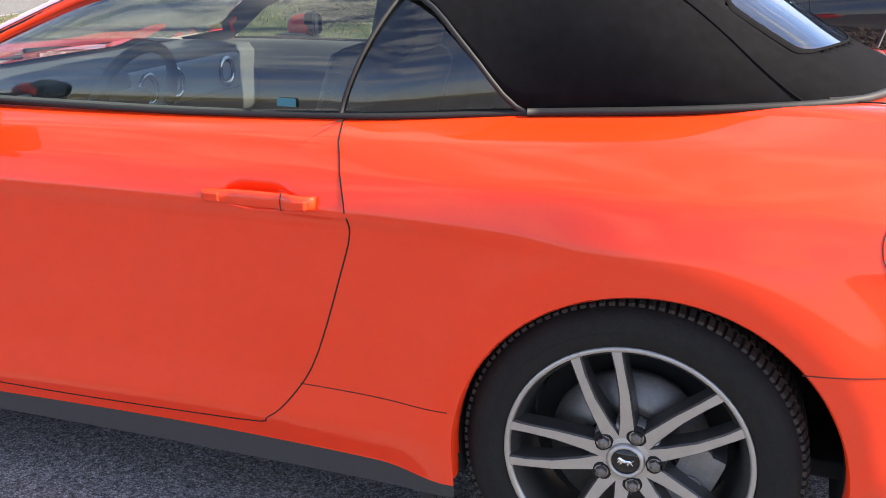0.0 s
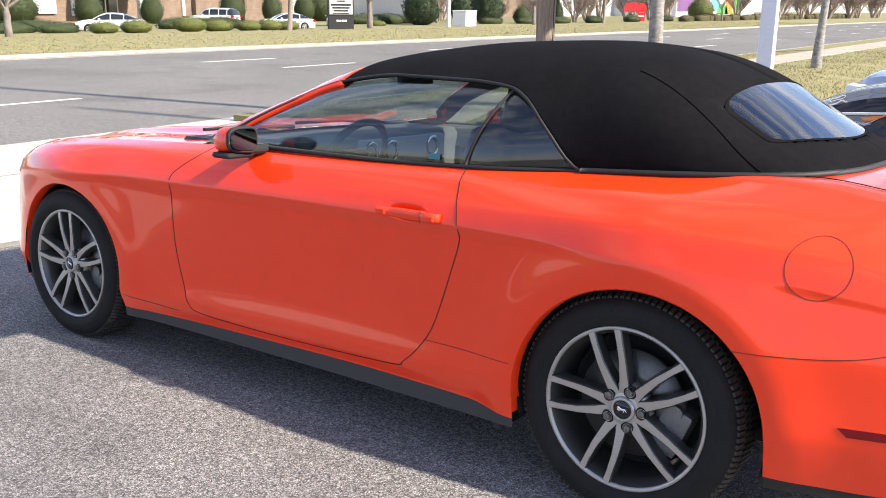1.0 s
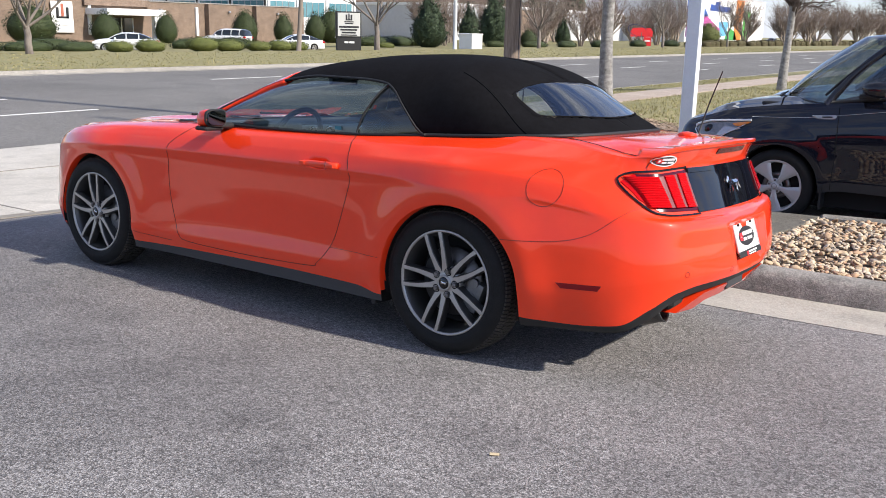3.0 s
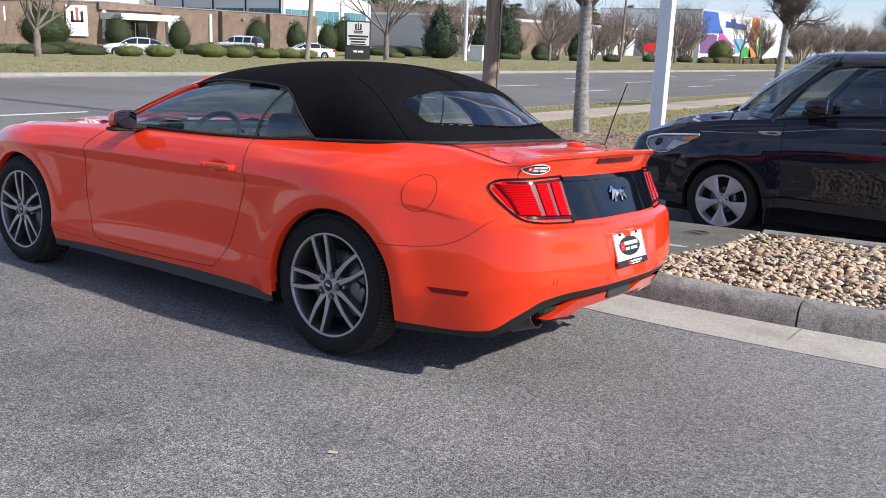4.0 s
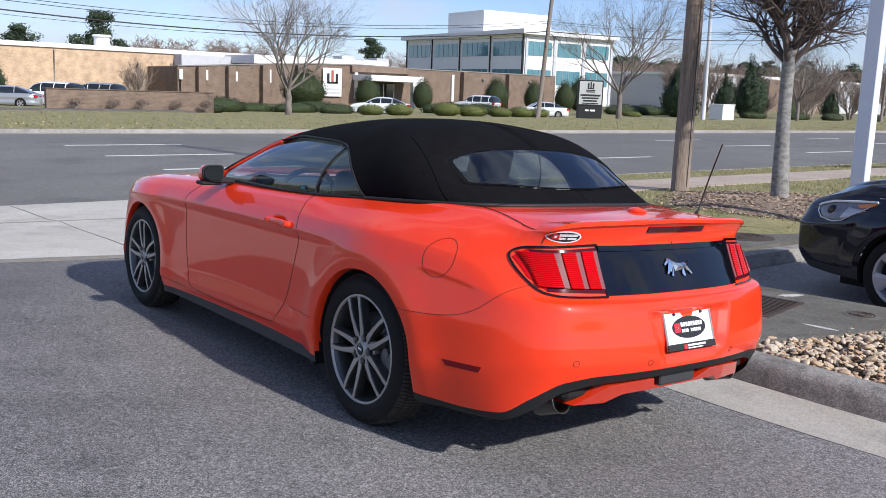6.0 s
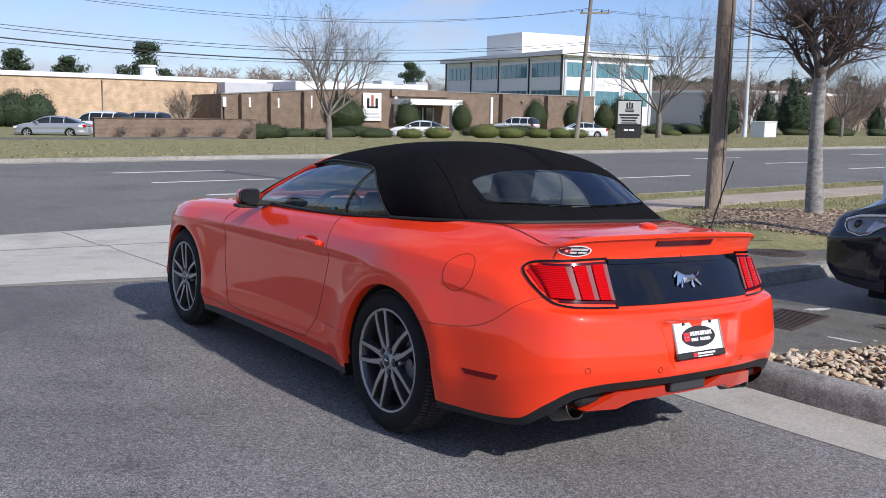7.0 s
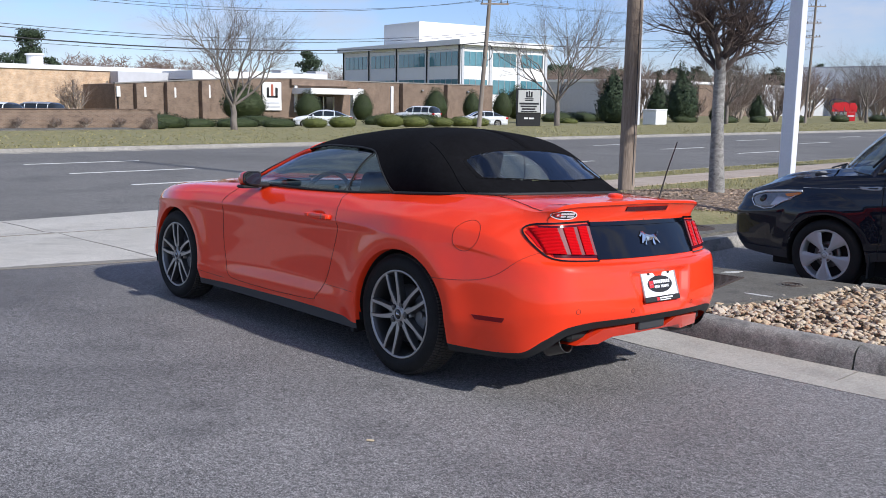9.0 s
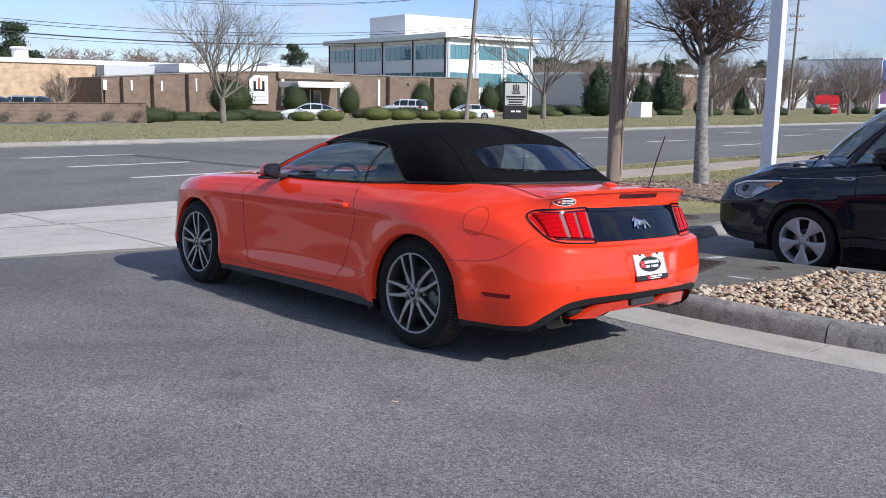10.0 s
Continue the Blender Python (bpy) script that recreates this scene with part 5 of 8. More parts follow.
        raw("nut_pocket", [(q[0] + p.x, q[1], q[2] + p.z) for q in v], f, LINERSHADE, rim)
    # brake
    v, f = spin_mesh([(.085, .085), (.085, .065), (.10, .085), (.165, .085), (.165, .105)], 48)
    raw("brake_disc", v, f, STEEL, w, "steel brake disc")
    bm = bmesh.new()
    box(bm, .095, .185, .055, .15, -.075, .075, 0.018, pose(0, 0, 0, 0, 18, 0), seg=2)
    cyl(bm, (.13, .05, -.05), (.13, .07, -.05), .024, n=16)
    cyl(bm, (.145, .05, .02), (.145, .07, .02), .022, n=16)
    part("brake_caliper", bm, CALIPER, w, "grey cast caliper")
    # near-black disc stands in for the shade behind the spokes
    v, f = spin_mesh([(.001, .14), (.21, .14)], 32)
    raw("backing_plate", v, f, LINERSHADE, w)
    return w


def emblem(bm, size, m):
    """A plain running-animal badge, a raised faceted shape."""
    pts = [(.50, .20), (.42, .13), (.33, .10), (.26, .13), (.10, .11), (-.06, .13), (-.18, .17), (-.28, .24), (-.37, .25), (-.41, .19), (-.50, .11), (-.47, .07), (-.37, .11), (-.31, .06), (-.28, -0.016),
           (-.38, -0.048), (-.46, -0.128), (-.41, -0.136), (-.34, -0.080), (-.22, -0.080), (-.30, -0.176), (-.24, -0.200), (-.15, -0.080), (.02, -0.056), (.14, -0.040), (.10, -0.136), (.17, -0.216), (.22, -0.200), (.19, -0.128), (.27, -0.040), (.37, -0.104), (.45, -0.176), (.49, -0.152), (.41, -0.064), (.36, .03), (.40, .09), (.49, .15)]
    spine = [(-.36, .17), (-.22, .08), (-.04, .03), (.14, .03), (.28, .04)]
    a = [bm.verts.new(m @ Vector((x * size, y * size, 0.0005))) for x, y in pts]
    b = [bm.verts.new(m @ Vector((x * size, y * size, -0.003))) for x, y in pts]
    c = [bm.verts.new(m @ Vector((x * size, y * size, 0.0005 + .035 * size))) for x, y in spine]
    pick = [min(range(5), key=lambda k: math.dist(p, spine[k])) for p in pts]
    n = len(pts)
    for i in range(n):
        j = (i + 1) % n
        bm.faces.new((a[i], b[i], b[j], a[j]))
        bm.faces.new((a[i], a[j], c[pick[i]]))
        if pick[i] != pick[j]:
            lo_, hi_ = sorted((pick[i], pick[j]))
            for k in range(lo_, hi_):
                try:
                    bm.faces.new((a[j], c[k + 1], c[k]))
                except ValueError:
                    pass
    bmesh.ops.recalc_face_normals(bm, faces=bm.faces)
    return bm


for x, y, s in ((0.0, -.912, -1), (-2.72, -.918, -1), (0.0, .912, 1), (-2.72, .918, 1)):
    wheel(x, y, s)

# underbody
bm = bmesh.new()
box(bm, -3.35, -3.0, -.75, .75, .20, .30, 0.02)
box(bm, -2.25, -.42, -.80, .80, .17, .26, 0.02)
box(bm, -.40, .42, -.55, .55, .22, .40, 0.02)
box(bm, .42, 1.0, -.60, .60, .34, .42, 0.02)
part("underbody", bm, LINERSHADE, car)
for s in (-1, 1):
    bm = bmesh.new()
    box(bm, -.44, -.405, -.90 if s < 0 else .72, -.72 if s < 0 else .90, .165, .30, 0.006)
    part("mud_flap", bm, TRIM, car)

# ---- tail: lamps, panel, plate, valance
def quad_patch(name, corners, material, parent, label="", off=0.004, thick=0.012, n=10, m=6, tail=True, s=-1, rib=0.0):
    """A sheet over the skin between four corners given in (across, z), with edges that run back into it."""
    (a0, b0), (a1, b1), (a2, b2), (a3, b3) = corners  # top outer, top inner, bottom inner, bottom outer
    v = []
    for i in range(n + 1):
        t = i / n
        for j in range(m + 1):
            w = j / m
            a = (a0 + (a1 - a0) * t) * (1 - w) + (a3 + (a2 - a3) * t) * w
            b = (b0 + (b1 - b0) * t) * (1 - w) + (b3 + (b2 - b3) * t) * w
            p, nn = on_tail(a, b) if tail else on_side(a, b, 0.0, s)
            d = Vector((1, 0, 0)) if tail else Vector((0, s, 0))
            nn = (nn * 0.5 + d * 0.5).normalized()
            v.append(p + nn * (off + rib * (j % 2)))
    f = grid_faces(n + 1, m + 1)
    k = len(v)
    d = Vector((-thick, 0, 0)) if tail else Vector((0, -s * thick, 0))
    v += [p + d for p in v]
    rim = [i * (m + 1) for i in range(n + 1)] + [n * (m + 1) + j for j in range(1, m + 1)] + [i * (m + 1) + m for i in range(n - 1, -1, -1)] + [j for j in range(m - 1, 0, -1)]
    f += [(a, b, b + k, a + k) for a, b in zip(rim, rim[1:] + rim[:1])]
    bm = bmesh.new()
    vs = [bm.verts.new(p) for p in v]
    for q in f:
        bm.faces.new([vs[a] for a in q])
    return part(name, bm, material, parent, label, smooth=True, sharp=0.7)


def mix2(a, b, t):
    return (a[0] + (b[0] - a[0]) * t, a[1] + (b[1] - a[1]) * t)


for s in (-1, 1):
    to, ti, bi, bo = (s * .680, .922), (s * .430, .938), (s * .430, .768), (s * .675, .775)
    lamp = quad_patch("tail_lamp", [to, ti, bi, bo], LAMPDARK, car, "tail lamp with three red slanted bars", 0.004, n=16, m=8)
    # rounded outer end
    quad_patch("outer_lens", [(s * .724, .888), to, bo, (s * .717, .822)], LAMPRED, lamp, off=0.003)
    bars = ((-.10, .23, LAMPRED), (.23, .335, LAMPCLEAR), (.345, .565, LAMPRED), (.565, .665, LAMPCLEAR), (.675, .885, LAMPRED), (.885, .97, LAMPCLEAR))
    for t0, t1, mt in bars:
        a, b = mix2(to, ti, t0), mix2(to, ti, t1)
        c, d = mix2(bo, bi, t1), mix2(bo, bi, t0)
        inset = 0.012
        red = mt is LAMPRED
        quad_patch("lamp_bar" if red else "clear_bar", [(a[0], a[1] - inset), (b[0], b[1] - inset), (c[0], c[1] + inset + .003), (d[0], d[1] + inset + .003)], mt, lamp,
                   "ribbed red light bar" if red else "milky pink light strip", 0.014 if red else 0.010, 0.02, 6, 36 if red else 8, rib=.0035 if red else 0.0)
    # black frame round the lamp
    ribbon("lamp_bezel", [tuple(q) for q in spline([(s * .734, .856), (s * .731, .884), (s * .716, .908), (s * .678, .929), (s * .61, .939), (s * .52, .945), (s * .43, .950)], np.linspace(0, 6, 25))], 0.009, GLOSSBLACK, lamp, off=0.006, tail=True)
    ribbon("lamp_sill", [tuple(q) for q in spline([(s * .734, .862), (s * .731, .835), (s * .719, .802), (s * .697, .774), (s * .65, .759), (s * .55, .754), (s * .43, .753)], np.linspace(0, 6, 25))], 0.008, GLOSSBLACK, lamp, off=0.006, tail=True)
panel = quad_patch("tail_panel", [(-.436, .944), (.436, .944), (.436, .760), (-.436, .760)], GLOSSBLACK, car, "gloss black tail panel", 0.006, n=30, m=8)
quad_patch("panel_step", [(-.43, .948), (.43, .948), (.43, .925), (-.43, .925)], GLOSSBLACK, panel, off=0.012, n=24, m=2)
bm = bmesh.new()
p, nn = on_tail(0, .852)
emblem(bm, 0.175, Matrix.Translation(p + Vector((.012, 0, 0))) @ pose(0, 0, 0, 0, -24, 0) @ pose(0, 0, 0, 90, 0, 90))
part("tail_emblem", bm, CHROME, car, "chrome running-animal badge")
quad_patch("high_brake_lamp", [(-.185, 1.026), (.185, 1.026), (.185, 1.001), (-.185, 1.001)], LAMPDARK, car, "dark red third brake lamp", 0.005, n=14, m=2)
bm = bmesh.new()
ball(bm, (.965, 0, .953), .012, sub=2)
part("rear_view_lens", bm, BLACKINK, car)
# dealer sticker: white oval ring, black oval, red mark and pale bars
def oval(name, cy, cz, ry, rz, off, material, parent, label=""):
    v = [on_tail(cy, cz, off)[0]] + [on_tail(cy + ry * math.cos(a), cz + rz * math.sin(a), off)[0] for a in np.linspace(0, 2 * math.pi, 37)[:-1]]
    f = [(0, 1 + i, 1 + (i + 1) % 36) for i in range(36)]
    k = len(v)
    v += [q - Vector((.003, 0, 0)) for q in v]
    f += [(1 + i, k + 1 + i, k + 1 + (i + 1) % 36, 1 + (i + 1) % 36) for i in range(36)]
    return raw(name, v, f, material, parent, label, smooth=False)


st = oval("dealer_sticker", -.574, .981, .066, .0245, .0015, WHITE, car, "oval white and black dealer sticker")
oval("sticker_field", -.574, .981, .059, .0195, .0025, BLACKINK, st)
marks = [(-.624, -.607, .971, .991, REDINK), (-.620, -.612, .977, .986, WHITE)]
marks += [(-.603 + .0087 * i, -.603 + .0087 * i + .0068, .983, .993, WHITE) for i in range(9)]
marks += [(-.600 + .0066 * i, -.600 + .0066 * i + .0050, .970, .978, WHITE) for i in range(11) if i != 4]
for y0, y1, z0, z1, mt in marks:
    quad_patch("sticker_bar", [(y0, z1), (y1, z1), (y1, z0), (y0, z0)], mt, st, off=.0035 if mt is not WHITE or y0 > -.606 else .0045, thick=.002, n=2, m=1)

# number plate with a dealer insert, set in the bumper's pocket
pm = Matrix.Translation((1.108, 0, .607)) @ pose(0, 0, 0, 0, -19, 0) @ pose(0, 0, 0, 90, 0, 90)
plate = empty("plate")
plate.parent = car
plate.matrix_local = pm
bm = bmesh.new()
box(bm, -.155, .155, -.080, .080, -.004, .002, 0.002)
part("plate_backing", bm, WHITE, plate, "white dealer plate with a black oval")
for x0, x1, y0, y1 in ((-.160, .160, .072, .084), (-.160, .160, -.085, -.056), (-.160, -.150, -.085, .084), (.150, .160, -.085, .084)):
    bm = bmesh.new()
    box(bm, x0, x1, y0, y1, -.006, .006 if y1 - y0 > .1 or y0 > 0 else .0075, 0.003)
    part("plate_frame", bm, TRIM if y0 < -.08 and y1 < 0 else ALLOY, plate)
bm = bmesh.new()
vs = [bm.verts.new((.112 * math.cos(a), .008 + .046 * math.sin(a), .0032)) for a in np.linspace(0, 2 * math.pi, 41)[:-1]]
bm.faces.new(vs)
part("plate_oval", bm, BLACKINK, plate)
for x0, x1, y0, y1, mt in ((-.098, -.060, -.010, .028, REDINK), (-.090, -.070, .005, .012, WHITE), *[(-.055 + .0165 * i, -.055 + .0165 * i + .0125, .012, .030, WHITE) for i in range(9)], *[(-.052 + .0118 * i, -.052 + .0118 * i + .0085, -.012, .002, WHITE) for i in range(11) if i != 4], (-.062, -.038, -.080, -.062, REDINK), (-.034, .085, -.071, -.063, WHITE), (-.034, .065, -.081, -.076, WHITE)):
    bm = bmesh.new()
    box(bm, x0, x1, y0, y1, .002, .0045 if y0 > -.05 else .0095)
    part("plate_bar", bm, mt, plate)
for x in (-.09, .09):
    bm = bmesh.new()
    cyl(bm, (x, .066, .0), (x, .066, .010), .006, n=12)
    part("plate_screw", bm, TRIM, plate)

# lower valance: red insert, black tow cover, exhausts
bm = bmesh.new()
poly = [(-.55, .322), (-.43, .408), (-.19, .415), (-.14, .368), (.14, .368), (.19, .415), (.43, .408), (.55, .322), (.38, .312), (.31, .348), (.15, .350), (-.15, .350), (-.31, .348), (-.38, .312)]
lo, hi = [], []
for y, z in poly:
    xx = 1.106 - 0.12 * y * y - 0.75 * (0.415 - z)
    hi.append(bm.verts.new((xx, y, z)))
    lo.append(bm.verts.new((xx - 0.12, y, z - 0.01)))
bm.faces.new(hi)
for i in range(len(poly)):
    j = (i + 1) % len(poly)
    bm.faces.new((hi[i], lo[i], lo[j], hi[j]))
bmesh.ops.triangulate(bm, faces=[f for f in bm.faces if len(f.verts) > 4])
part("diffuser_insert", bm, PAINT, car, "body-coloured diffuser insert")
bm = bmesh.new()
box(bm, 0.98, 1.078, -.116, .116, .366, .430, 0.006)
part("tow_cover", bm, SILL, car)
for s in (-1, 1):
    v, f = spin_mesh([(.042, -.13), (.046, -.02), (.049, .0), (.0465, .002), (.043, -.004), (.040, -.10)], 28)
    ex = raw("exhaust_tip", v, f, mat("dull_exhaust_steel", (.13, .125, .12), .35, .8, var=.4, scale=20), car, "brushed steel exhaust tip")
    ex.matrix_local = pose(.950, s * .565, .326, 0, 0, -90) @ pose(0, 0, 0, 22, 0, 0)
    sweep("exhaust_pipe", [(.86, s * .575, .325), (.6, s * .52, .31), (.40, s * .4, .30)], .028, STEEL, car)
    bm = bmesh.new()
    box(bm, .70, .80, s * .50 - .12, s * .50 + .12, .30, .39, 0.03, seg=2)
    part("muffler", bm, STEEL, car)
    quad_patch("side_reflector", [(.580, .447), (.776, .455), (.762, .431), (.604, .425)], MARKERRED, car, "dark red side marker", 0.002, n=12, m=2, tail=False, s=s)
    for y, z in ((s * .27, .50), (s * .62, .515)):
        v = [on_tail(y + .013 * math.cos(a), z + .013 * math.sin(a), .0012)[0] for a in np.linspace(0, 2 * math.pi, 21)[:-1]]
        w = [on_tail(y + .0105 * math.cos(a), z + .0105 * math.sin(a), .0012)[0] for a in np.linspace(0, 2 * math.pi, 21)[:-1]]
        raw("parking_sensor", v + w, [(i, (i + 1) % 20, 20 + (i + 1) % 20, 20 + i) for i in range(20)], GAP, car)
    # shut line of the boot
    pts = []
    for u in np.linspace(11.75, 13.25, 26):
        i = int(round((u - 8.9) / (17 - 8.9) * 109))
        a = dedge[i]
        w = 1 - .97 * ((u - 11.75) / 1.5) ** 0.7
        b = (float(base_x(u)), -float(base_y(u)), float(base_z(u)))
        q = [a[k] + (b[k] - a[k]) * w for k in range(3)]
        pts.append((q[0], q[1] * -s, q[2] + 0.003 + 0.012 * math.sin(math.pi * w) * min(1, max(0, (u - 10) / 2))))
    sweep("boot_gap", pts, 0.0017, GAP, car, n=5)
    ribbon("boot_side_gap", [(s * .640, 1.008), (s * .636, .982), (s * .648, .950)], 0.003, GAPRED, tail=True)
bm = bmesh.new()
ball(bm, (.775, 0, 1.062), .048, 1.0, .8, .38, 2)
part("roof_antenna_dome", bm, PAINT, car, "small body-coloured antenna dome")
sweep("antenna_mast", [(.56, .735, 1.0), (.61, .735, 1.19), (.672, .732, 1.378)], .0052, TRIM, car, "thin black mast antenna", taper=.003)
bm = bmesh.new()
cyl(bm, (.553, .735, .975), (.562, .735, 1.03), .016, .009, 12)
part("antenna_base", bm, TRIM, car)

# ---- door handles, mirrors, headlamps
for s in (-1, 1):
    hnd = empty("door_handle")
    hnd.parent = car
    v, f = [], []
    n = 22
    for i in range(n + 1):
        t = i / n
        x = -.915 + .262 * t
        base = on_side(x, .829, 0, s)[0]
        grip = math.sin(math.pi * min(1, max(0, t))) ** 0.5
        h = .011 + .007 * grip ** 2 + (.003 if t > .70 else 0)
        o = .004 + .024 * grip
        zc = .829 + .004 * t
        for a in range(12):
            c, sn = math.cos(2 * math.pi * a / 12), math.sin(2 * math.pi * a / 12)
            v.append((x, base.y + s * (o + .010 * np.sign(c) * abs(c) ** .7) , zc + h * np.sign(sn) * abs(sn) ** .8))
    for i in range(n):
        for a in range(12):
            b = (a + 1) % 12
            f.append((i * 12 + a, i * 12 + b, i * 12 + 12 + b, i * 12 + 12 + a))
    f += [tuple(range(12)), tuple(range(n * 12, n * 12 + 12))]
    raw("grip", v, f, PAINT, hnd)
    for x in (-.885, -.685):
        b = on_side(x, .829, 0, s)[0]
        bm = bmesh.new()
        box(bm, x - .022, x + .022, min(b.y, b.y + s * .028), max(b.y, b.y + s * .028), .817, .843, 0.006)
        part("handle_post", bm, PAINT, hnd)
    b = on_side(-.722, .831, 0, s)[0]
    v, f = [], []
    for a in range(13):
        c = math.pi * (a / 12 - .5)
        v += [(-.7235, b.y + s * (.026 + .0108 * math.cos(c)), .831 + .0215 * math.sin(c)), (-.7215, b.y + s * (.026 + .0108 * math.cos(c)), .831 + .0215 * math.sin(c))]
    raw("handle_split", v, grid_faces(13, 2), GAP, hnd)

    mir = empty("door_mirror")
    mir.parent = car
    bm = bmesh.new()
    ball(bm, (0, 0, 0), 1.0, sub=3)
    for q in bm.verts:
        x, y, z = q.co
        e = 3.2
        r = (abs(x) ** e + abs(y) ** e + abs(z) ** e) ** (1 / e)
        x, y, z = x / r, y / r, z / r
        if x > 0.35:
            x = 0.35
        q.co = (-1.56 + .080 * x, s * (.944 + .060 * y * (1 - .12 * z)) , 1.012 + .047 * z * (1 - .12 * x) + .010 * (x + y * 0.4))
    part("mirror_shell", bm, PAINT, mir, smooth=True, sharp=0.9)
    for nm, x0, x1, ry, rz, mt, lb in (("mirror_surround", -1.546, -1.519, .0605, .0485, TRIM, "black mirror surround"), ("mirror_glass", -1.5195, -1.5155, .0535, .0415, mat("dark_mirror_glass", (.06, .068, .075), .03, 1.0), "dark mirror glass")):
        bm = bmesh.new()
        loop2 = [(np.sign(math.cos(a)) * abs(math.cos(a)) ** .55 * ry, np.sign(math.sin(a)) * abs(math.sin(a)) ** .55 * rz * (1 + .18 * math.cos(a))) for a in np.linspace(0, 2 * math.pi, 41)[:-1]]
        tw = lambda y: y * .22
        lo_ = [bm.verts.new((x0, s * .946 - s * y, 1.014 + z)) for y, z in loop2]
        mi_ = [bm.verts.new((x1 - .004 + tw(y), s * .946 - s * y, 1.014 + z)) for y, z in loop2]
        hi_ = [bm.verts.new((x1 + tw(y), s * .946 - s * y * .95, 1.014 + z * .92)) for y, z in loop2]
        bm.faces.new(hi_ if s > 0 else list(reversed(hi_)))
        for A, B in ((lo_, mi_), (mi_, hi_)):
            for a in range(40):
                b = (a + 1) % 40
                bm.faces.new((A[a], A[b], B[b], B[a]))
        bmesh.ops.recalc_face_normals(bm, faces=bm.faces)
        part(nm, bm, mt, mir, lb, smooth=True, sharp=.5)
    bm = bmesh.new()
    box(bm, -1.64, -1.53, min(s * .80, s * .91), max(s * .80, s * .91), .955, .985, 0.010)
    box(bm, -1.625, -1.53, min(s * .88, s * 1.01), max(s * .88, s * 1.01), .945, .966, 0.008)
    part("mirror_foot", bm, TRIM, mir)
    # headlamp
    p = [on_side(x, z, .004, s)[0] for x, z in ((-3.34, .735), (-3.22, .775), (-3.19, .725), (-3.33, .66))]
    bm = bmesh.new()
    a = [bm.verts.new(q) for q in p]
    b = [bm.verts.new(q + Vector((0, -s * .02, 0))) for q in p]
    bm.faces.new(a)
    for i in range(4):
        bm.faces.new((a[i], b[i], b[(i + 1) % 4], a[(i + 1) % 4]))
    part("headlamp", bm, WHITE, car, "clear headlamp")

# ---- cabin
def rounded(name, x0, x1, y0, y1, z0, z1, bevel, material, parent, m=None, label="", seg=3):
    bm = bmesh.new()
    box(bm, x0, x1, y0, y1, z0, z1, bevel, m, seg=seg)
    return part(name, bm, material, parent, label, smooth=True, sharp=0.9)


rounded("cabin_floor", -2.0, .45, -.76, .76, .30, .34, 0.01, LINERSHADE, car)
rounded("rear_bulkhead", .20, .24, -.60, .60, .34, 1.0, 0.01, DASH, car)
rounded("parcel_shelf", -.02, .38, -.50, .50, .975, 1.02, 0.015, DASH, car)
rounded("firewall", -2.02, -1.98, -.72, .72, .34, .93, 0.01, LINERSHADE, car)
for s in (-1, 1):
    rounded("door_trim", -1.90, -.20, min(s * .70, s * .755), max(s * .70, s * .755), .34, .945, 0.02, DASH, car)
for s in (-1, 1):
    v, f = [], []
    for i, x in enumerate(np.linspace(-1.92, -.16, 30)):
        yb, zb = float(BELT_Y(x)), float(BELT_Z(x))
        v += [(x, s * (yb - .12), zb - .10), (x, s * (yb - .095), zb - .012), (x, s * (yb - .07), zb + .002), (x, s * (yb - .004), zb + .002)]
    raw("door_cap", v, grid_faces(30, 4), DASH, car)
dash = rounded("dashboard", -2.02, -1.66, -.74, .74, .70, .965, 0.07, DASH, car, label="black dashboard with silver trim")
rounded("dash_hood", -1.86, -1.60, -.56, -.18, .86, .965, 0.04, DASH, dash)
for y0, y1 in ((-.70, -.50), (-.16, .53)):
    rounded("dash_trim", -1.68, -1.64, y0, y1, .815, .945, 0.025, DASHSILVER, dash, label="brushed silver dash panel")
for y in (-.60, -.06, .09, .42):
    v, f = spin_mesh([(.0005, .012), (.030, .014), (.034, .0), (.046, -.004), (.050, .006)], 28)
    ob = raw("air_vent", v, f, DASH, dash)
    ob.matrix_local = pose(-1.638, y, .885, 0, 0, 90)
    v, f = spin_mesh([(.036, -.001), (.045, -.010), (.056, -.002)], 28)
    raw("vent_ring", v, f, CHROME, ob)
rounded("console", -1.75, -.70, -.12, .12, .34, .66, 0.04, DASH, car)
rounded("instrument_panel", -1.68, -1.645, -.52, -.22, .80, .92, 0.008, DASHSILVER, dash)
# steering wheel
sw = empty("steering_wheel")
sw.parent = car
sw.matrix_local = pose(-1.48, -.37, .885, 0, 22, 0)
R1 = .188
sweep("wheel_rim", [(0, R1 * math.cos(a), R1 * math.sin(a)) for a in np.linspace(0, 2 * math.pi, 41)], .016, DASH, sw)
rounded("wheel_hub", -.03, .012, -.075, .075, -.06, .055, 0.025, DASH, sw)
for a in (-8, 188, 270):
    c, sn = math.cos(radians(a)), math.sin(radians(a))
    sweep("wheel_spoke", [(0, .05 * c, .05 * sn), (0, R1 * c, R1 * sn)], .014, DASHSILVER, sw)
